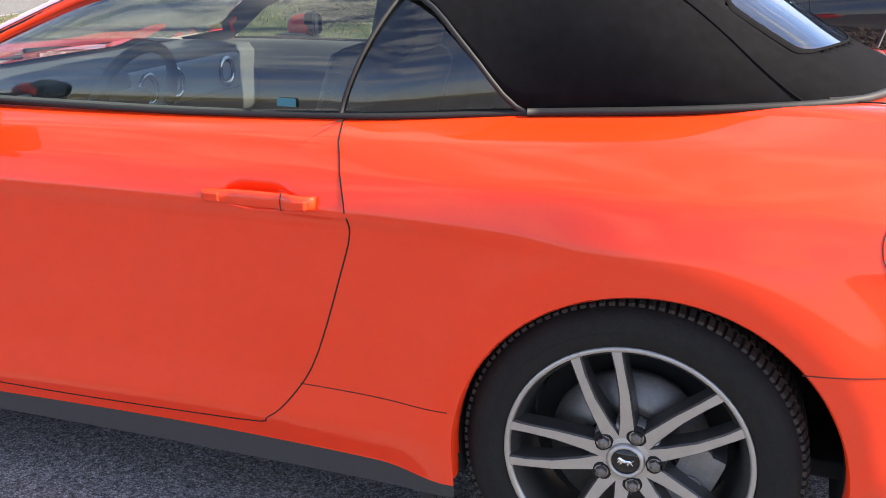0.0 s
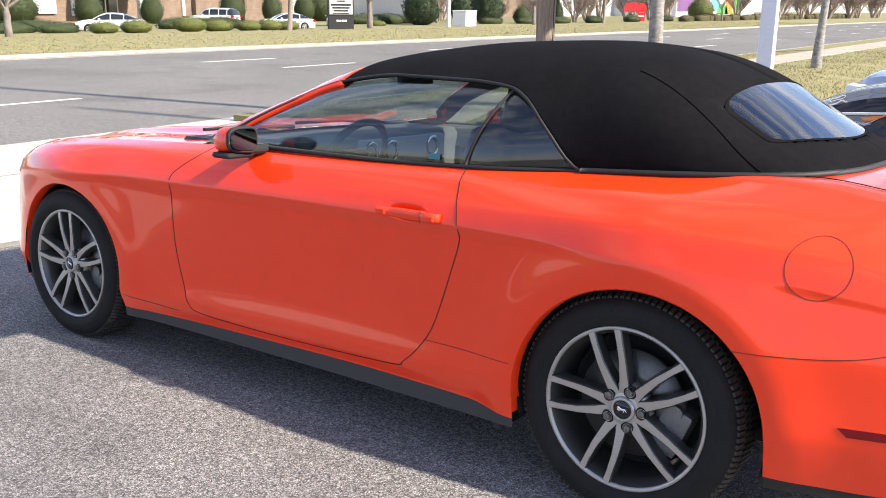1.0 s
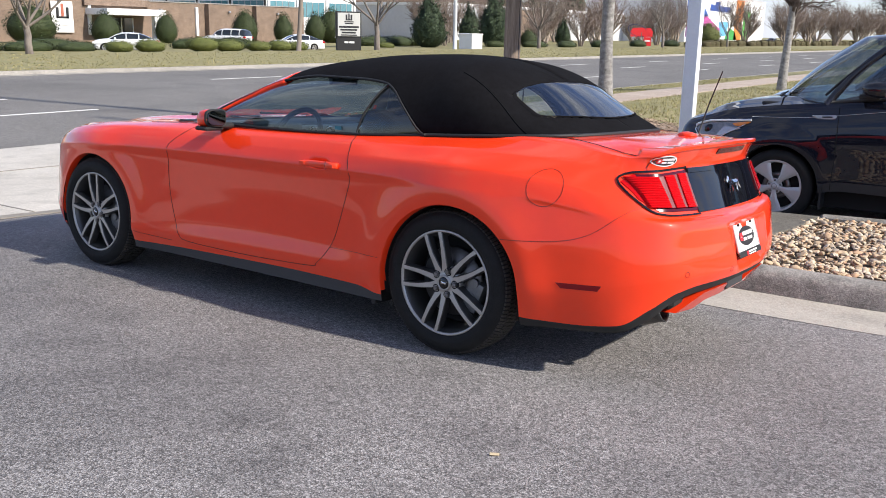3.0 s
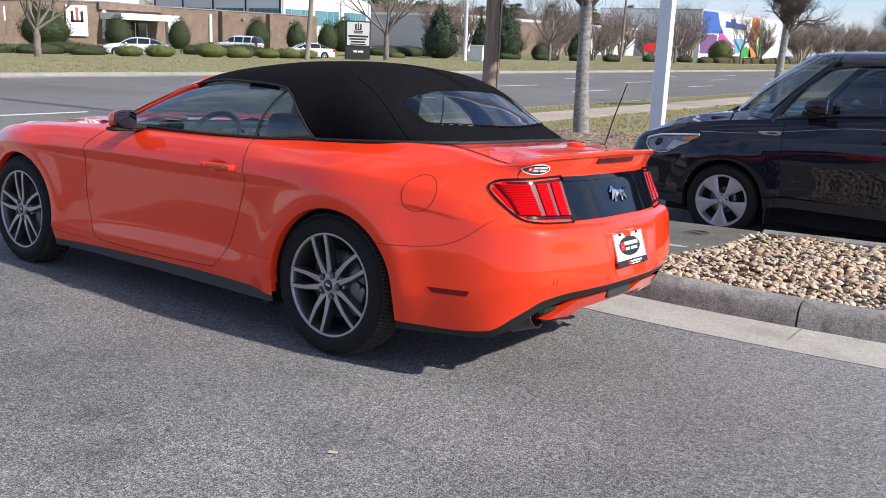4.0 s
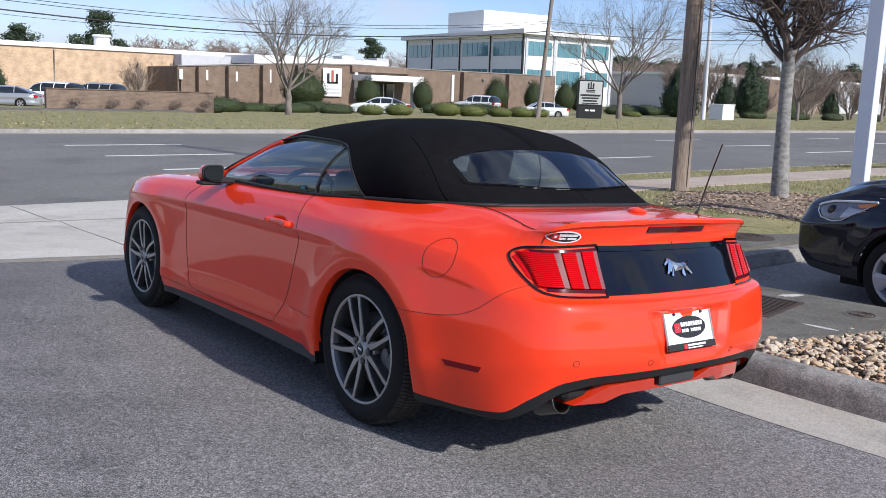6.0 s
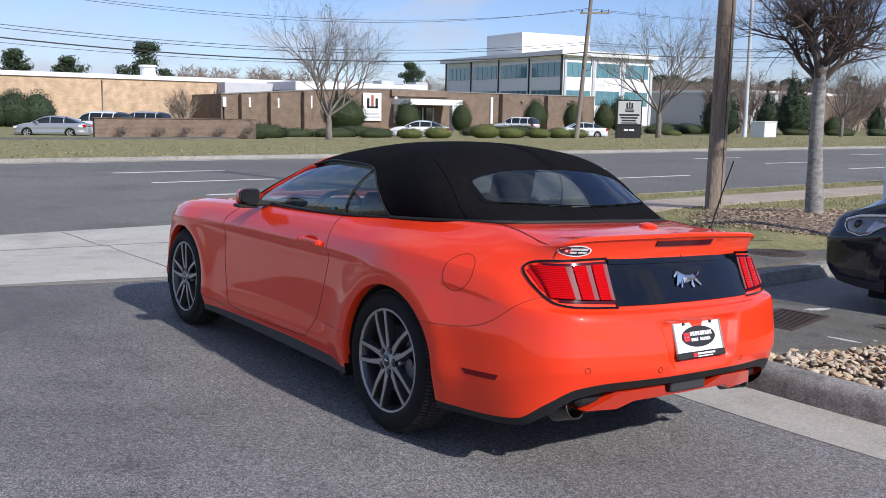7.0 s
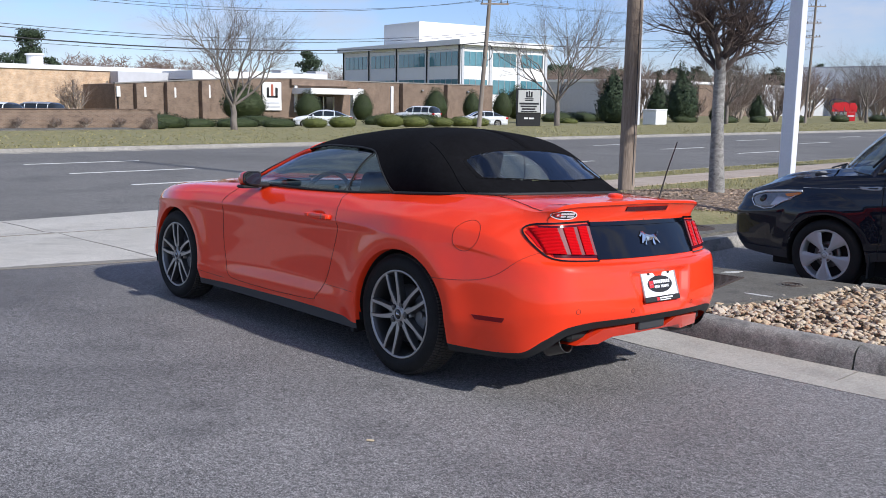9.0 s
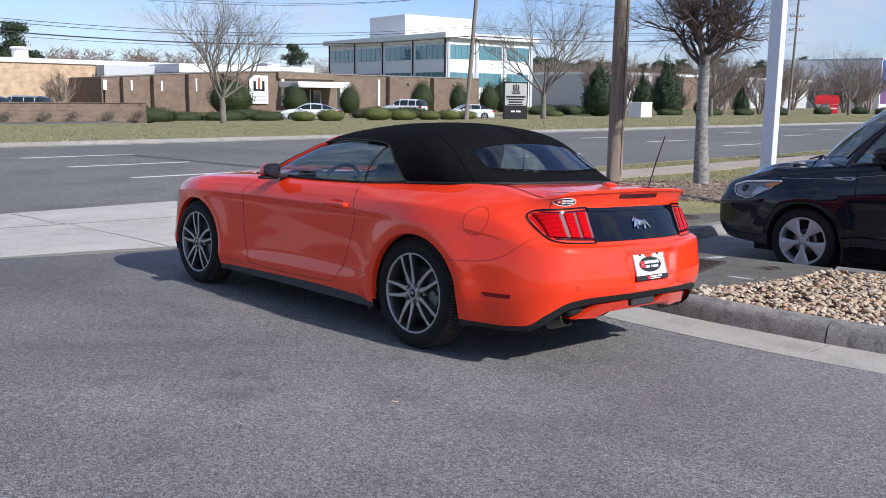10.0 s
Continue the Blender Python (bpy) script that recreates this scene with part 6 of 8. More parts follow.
for y in (-.37, .37):
    st = empty("front_seat")
    st.parent = car
    rounded("seat_cushion", -1.30, -.78, y - .25, y + .25, .40, .58, 0.06, SEAT, st)
    rounded("seat_back", -.09, .09, -.25, .25, 0, .62, 0.07, SEAT, st, Matrix.Translation((-.86, y, .50)) @ pose(0, 0, 0, 0, 18, 0))
    rounded("head_rest", -.055, .055, -.14, .14, 0, .19, 0.05, SEAT, st, Matrix.Translation((-.655, y, 1.08)) @ pose(0, 0, 0, 0, 12, 0))
    for dy in (-.05, .05):
        sweep("rest_post", [(-.66, y + dy, 1.06), (-.65, y + dy, 1.12)], .006, CHROME, st)
rounded("rear_seat", -.30, .06, -.55, .55, .45, .62, 0.05, SEAT, car)
rounded("rear_seat_back", -.07, .07, -.56, .56, 0, .42, 0.06, SEAT, car, Matrix.Translation((.05, 0, .56)) @ pose(0, 0, 0, 0, 18, 0))
rounded("inside_mirror", -1.45, -1.42, -.13, .11, 1.205, 1.265, 0.012, DASH, car)
rounded("sun_visor", -1.32, -1.16, -.48, -.16, 1.262, 1.275, 0.005, SEAT, car)

# ---------------------------------------------------------------- posts, poles and trees near the lot
def leaning_pole(name, x, y, z, h, r0, r1, material, lean=(0, 0), n=14, **tags):
    t = empty(name, Matrix.Translation((x, y, z)), **tags)
    pts = [(lean[0] * k / 8, lean[1] * k / 8, h * k / 8) for k in range(9)]
    sweep("shaft", pts, r0, material, t, n=n, taper=r1)
    return t


wp = leaning_pole("utility_pole", -5.55, 8.8, verge_z(-5.55, 8.8) - .02, 11.0, .142, .112, WOODPOLE, (.02, .05), label="weathered brown wooden utility pole in the grass verge", category="utility pole")
sweep("ground_wire", [(.142, -.02, .1), (.138, -.02, 3), (.13, -.01, 8)], .007, CABLE, wp, n=5)
sp_ = empty("sign_post", pose(-2.0, 7.5, -.06, 0, 0, 6), label="square white painted steel sign post", category="post")
bm = bmesh.new()
box(bm, -.085, .085, -.085, .085, 0, 7.5, 0.008)
part("shaft", bm, WHITEPAINT, sp_)
bm = bmesh.new()
box(bm, -.15, .15, -.15, .15, 0, .10, 0.006)
part("base_plate", bm, WHITEPAINT, sp_)


class Tree:
    """A bare tree grown limb by limb."""

    def __init__(self, seed, sides=6):
        self.r = random.Random(seed)
        self.v, self.f, self.tv, self.tf, self.sides = [], [], [], [], sides
        self.split = 0

    def limb(self, pts, radii, twig=False):
        V, F = (self.tv, self.tf) if twig else (self.v, self.f)
        n = 3 if twig else self.sides
        k = len(V)
        side = None
        for i, p in enumerate(pts):
            t = (pts[min(i + 1, len(pts) - 1)] - pts[max(i - 1, 0)]).normalized()
            side = (t.orthogonal() if side is None else side - t * side.dot(t)).normalized()
            up = t.cross(side)
            for a in range(n):
                c = 2 * math.pi * a / n
                V.append(p + (side * math.cos(c) + up * math.sin(c)) * radii[i])
        for i in range(len(pts) - 1):
            for a in range(n):
                b = (a + 1) % n
                F.append((k + i * n + a, k + i * n + b, k + (i + 1) * n + b, k + (i + 1) * n + a))

    def grow(self, p, d, length, radius, depth, up=0.12, spread=0.5, kids=3, wander=0.18, shrink=0.68):
        r = self.r
        n = 5 if depth > 1 else 3
        pts, radii = [p.copy()], [radius]
        for i in range(n):
            d = (d + Vector((r.gauss(0, wander), r.gauss(0, wander), r.gauss(0, wander) + up))).normalized()
            p = p + d * length / n
            pts.append(p.copy())
            radii.append(radius * (1 - .5 * (i + 1) / n))
        self.limb(pts, radii, depth <= 1)
        if depth == 0:
            return
        for k in range(kids if depth > 2 else max(3, kids - 1)):
            i = n if k == 0 else r.randint(max(1, n // 2), n)
            out = Vector((r.gauss(0, 1), r.gauss(0, 1), r.gauss(0, .6)))
            out = (out - d * out.dot(d)).normalized()
            q = (d * (1 - spread) + out * spread * r.uniform(.7, 1.2)).normalized()
            self.grow(pts[i], q, length * shrink * r.uniform(.75, 1.15), radii[i] * (.88 if k == 0 else .72), depth - 1, up, spread, kids, wander, shrink)

    def build(self, name, m, trunk, twigs, **tags):
        t = empty(name, m, **tags)
        if self.split:
            raw("trunk", self.v, self.f, trunk, t, "mottled grey trunk with dark limbs", mats=[trunk, LIMB], face_mats=[0 if i < self.split else 1 for i in range(len(self.f))])
        else:
            raw("trunk", self.v, self.f, trunk, t, "grey bark trunk and limbs")
        raw("crown", self.tv, self.tf, twigs, t, "bare twigs")
        return t


def pollard(seed, h=2.62, r0=.128, heads=12, reach=2.4):
    """A crape-myrtle-like street tree: a pale trunk with a flat, twiggy crown."""
    t = Tree(seed, 9)
    p = Vector((0, 0, 0))
    pts, rad = [], []
    for i in range(9):
        q = i / 8
        pts.append(Vector((.05 * math.sin(2.2 * q + seed), .05 * math.cos(1.7 * q), h * q)))
        rad.append(r0 * (1.25 - .34 * min(1, q * 2.4) + .05 * math.sin(6 * q)))
    t.limb(pts, rad)
    t.split = len(t.f)
    top = pts[-1]
    for k in range(heads):
        a = 2 * math.pi * k / heads + t.r.uniform(-.3, .3)
        rise = t.r.uniform(.75, 1.7) if k % 3 else t.r.uniform(1.8, 3.2)
        d = Vector((math.cos(a), math.sin(a), rise)).normalized()
        t.grow(top - Vector((0, 0, t.r.uniform(0, .35))), d, reach * t.r.uniform(.30, .44), r0 * (.36 if k % 3 else .5), 4, .055, .48, 5, .13, .73)
    return t


mulch = empty("mulch_ring", Matrix.Translation((-3.75, 8.45, 0)), label="brown mulch round a street tree", category="mulch", kind="structure")
v, f = [], []
for q in (0.02, .35, .7, 1.0):
    for a in np.linspace(0, 2 * math.pi, 33)[:-1]:
        x, y = 1.5 * q * (1 + .1 * math.sin(3 * a)) * math.cos(a), 1.45 * q * (1 + .12 * math.cos(2 * a + 1)) * math.sin(a)
        v.append((x, y, verge_z(x - 3.75, y + 8.45) + .006 + .045 * (1 - q)))
for k in range(3):
    f += [(32 * k + i, 32 * k + 32 + i, 32 * k + 32 + (i + 1) % 32, 32 * k + (i + 1) % 32) for i in range(32)]
f.append(tuple(range(32)))
raw("mulch", v, f, MULCH, mulch)
pollard(3, 2.15, .106, 13, 1.85).build("street_tree", pose(-3.78, 8.75, .17, 0, 0, 30), BARK, TWIG, label="bare street tree with pale trunk and dense flat crown", category="tree", group="street trees")
pollard(8, 2.15, .105, 12, 1.55).build("street_tree", pose(-4.35, 20.7, .17, 0, 0, 200), BARK, TWIG, label="bare street tree with pale trunk and dense flat crown", category="tree", group="street trees")
pollard(12, 2.2, .105, 12, 1.55).build("street_tree", pose(-4.3, 35.5, .17, 0, 0, 120), BARK, TWIG, label="bare street tree with pale trunk and dense flat crown", category="tree", group="street trees")

# grass blades on the near verge
rng = random.Random(9)
V, F = [], []
for _ in range(42000):
    x, y = rng.uniform(-9.5, -1.97), 3.0 + 30 * rng.random() ** 1.5
    if -7.52 < x < -5.83 or (x + 3.75) ** 2 / 2.2 + (y - 8.45) ** 2 / 2.0 < 1 or (-3.3 < x < -1.9 and 4.1 < y < 7.0) or (x < -4.72 and y < 6.8):
        continue
    if noise.noise(Vector((x * .6, y * .6, 0))) < -.25 and rng.random() < .8:
        continue
    h, a = rng.uniform(.02, .06), rng.uniform(0, 6.28)
    k = len(V)
    z = verge_z(x, y) - .003
    V += [(x - .008 * math.cos(a), y - .008 * math.sin(a), z), (x + .008 * math.cos(a), y + .008 * math.sin(a), z), (x + rng.uniform(-.03, .03), y + rng.uniform(-.03, .03), z + h)]
    F.append((k, k + 1, k + 2))
tagged(raw("verge_grass", V, F, STUMPYGRASS, smooth=False), label="short patchy yellow-green grass blades", category="grass", kind="stuff")
bm = bmesh.new()
box(bm, -.018, .018, -.008, .008, 0, .005, .002, pose(.815, -1.71, .088, 2, 0, 30))
tagged(part("fallen_leaf", bm, mat("dry_leaf", (.50, .40, .26), .8)), label="small dry tan leaf lying on asphalt", category="leaf")

# dry leaves and chips on the mulch and along the kerb
rng = random.Random(14)
V, F = [], []
for _ in range(9000):
    a, q = rng.uniform(0, 6.28), rng.random() ** .5 * 1.06
    x, y = -3.75 + 1.5 * q * math.cos(a), 8.45 + 1.45 * q * math.sin(a)
    if rng.random() < .12:
        x, y, q = rng.uniform(-4.6, -2.0), rng.uniform(4.5, 20), 1.0
    z = verge_z(x, y) + .006 + .045 * max(0, 1 - q) + rng.uniform(.0, .012)
    w, b = rng.uniform(.008, .032), rng.uniform(0, 6.28)
    u_, v_ = Vector((math.cos(b), math.sin(b), rng.uniform(-.5, .5))) * w, Vector((-math.sin(b), math.cos(b), rng.uniform(-.4, .6))) * w * .45
    p = Vector((x, y, z))
    k = len(V)
    V += [p - u_, p + v_, p + u_, p - v_]
    F.append((k, k + 1, k + 2, k + 3))
tagged(raw("leaf_litter", V, F, LITTER, smooth=False), label="dry brown leaves and bark chips under the tree", category="leaf litter", kind="stuff")

# ---------------------------------------------------------------- other cars
def skin(xs, zrow, yfun, arches=()):
    """A left side between height rows, with round wheel openings; returns points and the faces to keep."""
    nx, nz = len(xs), len(zrow(xs[0]))
    P = np.array([[(x, -yfun(x, z, j / (nz - 1)), z) for j, z in enumerate(zrow(x))] for x in xs])
    gone = np.zeros((nx, nz), bool)
    for cx, cz, R in arches:
        r = np.hypot(P[..., 0] - cx, P[..., 2] - cz)
        ins = (r < R) | ((np.abs(P[..., 0] - cx) < R) & (P[..., 2] < cz))
        near = np.zeros_like(ins)
        for a in (-1, 0, 1):
            for b in (-1, 0, 1):
                near |= ~np.roll(np.roll(ins, a, 0), b, 1)
        sn = ins & near & (P[..., 2] >= cz)
        k = R / np.maximum(r, 1e-6)
        P[..., 0] = np.where(sn, cx + (P[..., 0] - cx) * k, P[..., 0])
        P[..., 2] = np.where(sn, cz + (P[..., 2] - cz) * k, P[..., 2])
        lg = ins & near & (P[..., 2] < cz)
        P[..., 0] = np.where(lg, cx + np.sign(P[..., 0] - cx) * R, P[..., 0])
        gone |= ins
    keep = ~(gone[:-1, :-1] & gone[1:, :-1] & gone[:-1, 1:] & gone[1:, 1:])
    return P, keep


def plain_wheel(parent, x, y, s, R, rim_r, spokes=5, detailed=False, mt=None):
    w = empty("wheel")
    w.parent = parent
    w.matrix_local = pose(x, y, R, 0, random.uniform(0, 70), 0 if s < 0 else 180)
    v, f = spin_mesh([(rim_r, .02), (rim_r + .02, .004), (R - .05, .0), (R - .015, .012), (R, .04), (R, .17), (R - .02, .2), (rim_r, .2)], 48 if detailed else 20)
    raw("tyre", v, f, RUBBER, w)
    v, f = spin_mesh([(rim_r + .004, .012), (rim_r - .012, .014), (rim_r - .02, .05), (rim_r - .03, .13)], 48 if detailed else 16)
    rim = raw("rim", v, f, mt or ALLOY, w, "silver alloy rim")
    v, f = spin_mesh([(.001, .10), (rim_r - .02, .10)], 24)
    raw("brake_shadow", v, f, LINERSHADE, rim)
    for i in range(spokes):
        a = 2 * math.pi * i / spokes + .3
        vv_, ff = [], []
        for r, hw, y0 in ((.03, .035, .022), (rim_r * .45, .036, .012), (rim_r * .8, .052, .012), (rim_r - .005, .062, .016)):
            c, sn = math.cos(a), math.sin(a)
            for off, yy in ((-hw, y0 + .03), (-hw, y0), (hw, y0), (hw, y0 + .03)):
                vv_.append((r * c - off * sn, yy, r * sn + off * c))
        for j in range(3):
            for q in range(3):
                ff.append((4 * j + q, 4 * j + q + 1, 4 * j + 5 + q, 4 * j + 4 + q))
        raw("spoke", vv_, ff, mt or ALLOY, rim, smooth=False)
    v, f = spin_mesh([(.001, .008), (.03, .01), (.06, .02), (.065, .05)], 20)
    raw("hub_cap", v, f, mt or ALLOY, rim)
    return w


def mirrored(name, P, keep, material, parent, label="", both=True):
    nx, nz = P.shape[:2]
    obs = []
    for s in ((-1, 1) if both else (-1,)):
        v = P.reshape(-1, 3).copy()
        if s > 0:
            v[:, 1] *= -1
        f = grid_faces(nx, nz, keep)
        f = f if s < 0 else [tuple(reversed(q)) for q in f]
        used = sorted(set(a for q in f for a in q))
        ix = {a: i for i, a in enumerate(used)}
        obs.append(raw(name, v[used], [[ix[a] for a in q] for q in f], material, parent, label))
    return obs


def petal_wheel(parent, x, y, s, R, rim_r, turn):
    """A tyre on a silver rim with five broad flat spokes and teardrop openings."""
    w = empty("wheel")
    w.parent = parent
    w.matrix_local = pose(x, y, R, 0, turn, 0 if s < 0 else 180)
    v, f = spin_mesh([(rim_r, .02), (rim_r + .02, .004), (R - .055, .0), (R - .018, .012), (R - .004, .035), (R, .06), (R, .17), (R - .02, .2), (rim_r, .2)], 56)
    raw("tyre", v, f, RUBBER, w, "black car tyre")
    v, f = spin_mesh([(rim_r + .005, .012), (rim_r - .008, .009), (rim_r - .016, .02), (rim_r - .022, .06), (rim_r - .03, .13)], 56)
    rim = raw("rim", v, f, WHEELSILVER, w, "silver alloy rim with five broad spokes")
    v, f = spin_mesh([(.001, .10), (rim_r - .02, .10)], 24)
    raw("brake_shadow", v, f, LINERSHADE, rim)
    v, f = spin_mesh([(.07, .09), (.07, .075), (.125, .075), (.125, .095)], 32)
    raw("brake_disc", v, f, STEEL, w)
    for i in range(5):
        a0 = 2 * math.pi * i / 5
        vv_, ff = [], []
        for r, hw, y0 in ((.034, .0235, .020), (.070, .023, .013), (.110, .032, .010), (.150, .050, .009), (rim_r * .88, .074, .009), (rim_r - .004, .092, .011)):
            n = 7
            for q in range(n):
                t = q / (n - 1) * 2 - 1
                a = a0 + t * math.asin(min(.99, hw / max(r, hw + .002)))
                edge = .020 if abs(t) > .99 else (.001 if abs(t) > .6 else 0)
                vv_.append((r * math.cos(a), y0 + edge, r * math.sin(a)))
        for jj in range(5):
            for q in range(6):
                ff.append((7 * jj + q, 7 * jj + q + 1, 7 * jj + 8 + q, 7 * jj + 7 + q))
        raw("spoke", vv_, ff, WHEELSILVER, rim)
        a = a0 + math.pi / 5
        bm = bmesh.new()
        p = Vector((.054 * math.cos(a), 0, .054 * math.sin(a)))
        cyl(bm, p + Vector((0, .03, 0)), p + Vector((0, .014, 0)), .010, .009, 6)
        part("lug_nut", bm, STEEL, rim)
    v, f = spin_mesh([(.001, .006), (.026, .008), (.030, .014), (.040, .022), (.070, .030)], 28)
    raw("hub_cap", v, f, WHEELSILVER, rim)
    v, f = spin_mesh([(.021, .0075), (.023, .005), (.025, .0075)], 24)
    raw("cap_ring", v, f, STEEL, rim)
    return w


def boxy_suv():
    """The small black upright hatchback in the next bay; x = 0 at its front axle."""
    t = empty("compact_suv", pose(.09, 5.08, -.125), label="black boxy compact car with silver five-spoke wheels, parked", category="car")
    bot = curve((-1.045, .27), (-.56, .25), (.385, .31), (.47, .335), (.6, .345), (2.1, .345), (2.8, .33), (3.30, .36))
    belt = curve((-1.045, .845), (-.93, .895), (-.73, .95), (-.45, 1.005), (-.15, 1.05), (.15, 1.085), (.45, 1.115), (.8, 1.16), (1.2, 1.195), (2.2, 1.23), (3.30, 1.25))
    plan = curve((-1.045, .62), (-1.02, .70), (-.93, .765), (-.76, .815), (-.50, .855), (-.2, .878), (.2, .893), (1.5, .90), (2.6, .89), (3.0, .86), (3.22, .78), (3.30, .60))
    prof = curve((0, -.062), (.08, -.036), (.14, -.018), (.3, -.012), (.5, -.003), (.60, 0), (.70, -.009), (.83, -.032), (.93, -.056), (1, -.095))
    xs = list(np.concatenate([np.linspace(-1.045, -.50, 34), np.linspace(-.485, .42, 62), np.linspace(.46, 2.0, 32), np.linspace(2.05, 3.30, 60)]))
    arches = ((0, .340, .376), (2.57, .340, .376))
    tilt = curve((.2, .13), (.33, .05), (.45, .0), (.66, .0), (.72, .03), (.80, .05), (.95, .15))

    def yf(x, z, w):
        y = float(plan(x)) + float(prof(w))
        for cx, cz, R in arches:
            r = math.hypot(x - cx, z - cz) - R
            y += .020 * max(0, 1 - max(0, r - .05) / .14) if r > -.1 else 0
        return y
    P, keep = skin(xs, lambda x: list(np.linspace(float(bot(x)), float(belt(x)), 56)), yf, arches)
    front = np.clip((-.42 - P[..., 0]) / .5, 0, 1)
    P[..., 0] += front * np.vectorize(lambda z: float(tilt(z)))(P[..., 2])
    sill = np.zeros_like(keep)
    sill[:, :6] = True
    at = np.array(xs[:-1])
    mirrored("front_fender", P, keep & ~sill & (at <= .46)[:, None], SOULPAINT, t)
    mirrored("front_door", P, keep & ~sill & ((at > .46) & (at < 1.60))[:, None], SOULPAINT, t)
    mirrored("rear_side", P, keep & ~sill & (at >= 1.60)[:, None], SOULPAINT, t)
    mirrored("sill_cladding", P, keep & sill, SILL, t)
    # nose, grille, bumper mouth, tail
    v = []
    for j in range(P.shape[1]):
        a = P[0, j]
        for i in range(21):
            w = i / 10 - 1
            v.append((a[0] - .055 * (1 - w * w), a[1] * -w * 1.0, a[2]))
    raw("front_fascia", v, grid_faces(P.shape[1], 21), SOULPAINT, t)
    nv = [tuple(q) for q in P.reshape(-1, 3)]
    tree = BVHTree.FromPolygons(nv + [tuple(q) for q in v], grid_faces(*P.shape[:2]) + [tuple(a + len(nv) for a in q) for q in grid_faces(P.shape[1], 21)])

    def cast(x, z, off=0.0, s=-1, d=Vector((0, 1, 0))):
        """The flank's point seen from its side; s picks the flank."""
        p, n, _, _ = tree.ray_cast(Vector((x, -.75, z)) - d * 2.0, d)
        if p is None:
            p, n = Vector((x, -.8, z)), Vector((0, -1, 0))
        if n.dot(d) > 0:
            n = -n
        p = p + n * off
        return Vector((p.x, p.y if s < 0 else -p.y, p.z))
    v = []
    for j in range(P.shape[1]):
        a = P[-1, j]
        for i in range(13):
            w = i / 6 - 1
            v.append((a[0] + .05 * (1 - w * w), a[1] * -w, a[2]))
    raw("rear_fascia", v, grid_faces(P.shape[1], 13), SOULPAINT, t)
    rounded("lower_grille", -1.095, -.95, -.40, .40, .37, .60, .03, TRIM, t, label="black lower grille")
    for k in range(4):
        rounded("grille_bar", -1.102, -1.09, -.37, .37, .40 + .05 * k, .412 + .05 * k, .004, SILL, t)
    rounded("upper_grille", -1.05, -.95, -.34, .34, .755, .81, .012, TRIM, t)
    # bonnet
    n0 = [i for i, x in enumerate(xs) if x <= .40]
    v = []
    for i in n0:
        a = P[i, -1]
        lead = max(0, (.2 - xs[i])) if xs[i] < .2 else 0
        for k in range(29):
            w = k / 14 - 1
            crown = (.07 if xs[i] < 0 else .07 - .15 * xs[i]) * min(1, (xs[i] + 1.13) / .45)
            v.append((a[0] - .055 * (1 - w * w) * lead, a[1] * -w, a[2] + crown * (1 - abs(w) ** 3.0) + (.014 * math.exp(-((abs(w) - .66) / .09) ** 2) if a[0] > -.72 else 0)))
    raw("bonnet", v, grid_faces(len(n0), 29), SOULPAINT, t)
    # cabin: sections from windscreen to tailgate
    roof = curve((-.16, 1.12), (.02, 1.25), (.14, 1.36), (.30, 1.50), (.46, 1.615), (.64, 1.688), (1.0, 1.715), (2.3, 1.72), (2.9, 1.69), (3.12, 1.60), (3.30, 1.27))
    half = curve((-.16, .74), (.3, .775), (1.0, .80), (2.4, .80), (3.30, .76))

    def pt(x, k, off=0.0):
        zb = float(belt(x)) - .01
        h = float(roof(x)) - zb
        a = k * math.pi / 2
        return (x, -(float(half(x)) + off) * max(0, math.cos(a)) ** (2 / 4.6) * (1 - .13 * max(0, math.sin(a)) ** (2 / 4.6)), zb + (h + off) * max(0, math.sin(a)) ** (2 / 4.6))

    def k_at(x, z):
        zb = float(belt(x)) - .01
        q = min(1, max(0, (z - zb) / (float(roof(x)) - zb)))
        return math.asin(q ** 2.3) * 2 / math.pi
    wtop = curve((.27, 1.10), (.45, 1.30), (.61, 1.45), (.77, 1.55), (1.15, 1.60), (2.5, 1.60), (2.9, 1.54), (3.1, 1.34))
    # windscreen bowed in plan, its pillars, and the roof's front edge
    low = lambda w: Vector((.33 - .54 * (1 - w * w), .775 * w, 1.088 + .03 * (1 - w * w)))
    high = lambda w: Vector((.80 - .33 * (1 - abs(w) ** 2.4), .64 * w, 1.625 + .055 * (1 - w ** 4)))
    W = [k / 16 - 1 for k in range(33)]
    v = [low(w).lerp(high(w), q / 12) + Vector((-.02, 0, .03)) * math.sin(math.pi * q / 12) for w in W for q in range(13)]
    g = raw("windscreen", v, grid_faces(33, 13), SOULGLASS, t, "raked windscreen")
    if sum((p.center - Vector((1.7, 0, 1.0))).dot(p.normal) for p in g.data.polygons) < 0:
        g.data.flip_normals()
    g.visible_shadow = False
    v = []
    for w in W:
        a, x1 = high(w), .815
        zb = float(belt(x1)) - .01
        z1 = zb + (float(roof(x1)) - zb + .006) * (1 - min(1, abs(w * .70) / .806) ** 4.6) ** (1 / 4.6)
        for q in range(7):
            p = a.lerp(Vector((x1, w * .635, z1)), q / 6)
            v.append(p + Vector((0, 0, .008 * math.sin(math.pi * q / 6))))
    raw("roof_front", v, grid_faces(33, 7), SOULPAINT, t)
    for s in (-1, 1):
        pts = [low(s).lerp(high(s), q / 8) + Vector((-.02, 0, .03)) * math.sin(math.pi * q / 8) for q in range(9)]
        sweep("a_pillar", [p + Vector((.02, s * .008, 0)) for p in pts], .036, SOULPAINT, t, n=8)
    sweep("screen_trim", [low(w) + Vector((-.02, 0, .004)) for w in W], .014, TRIM, t, n=6)
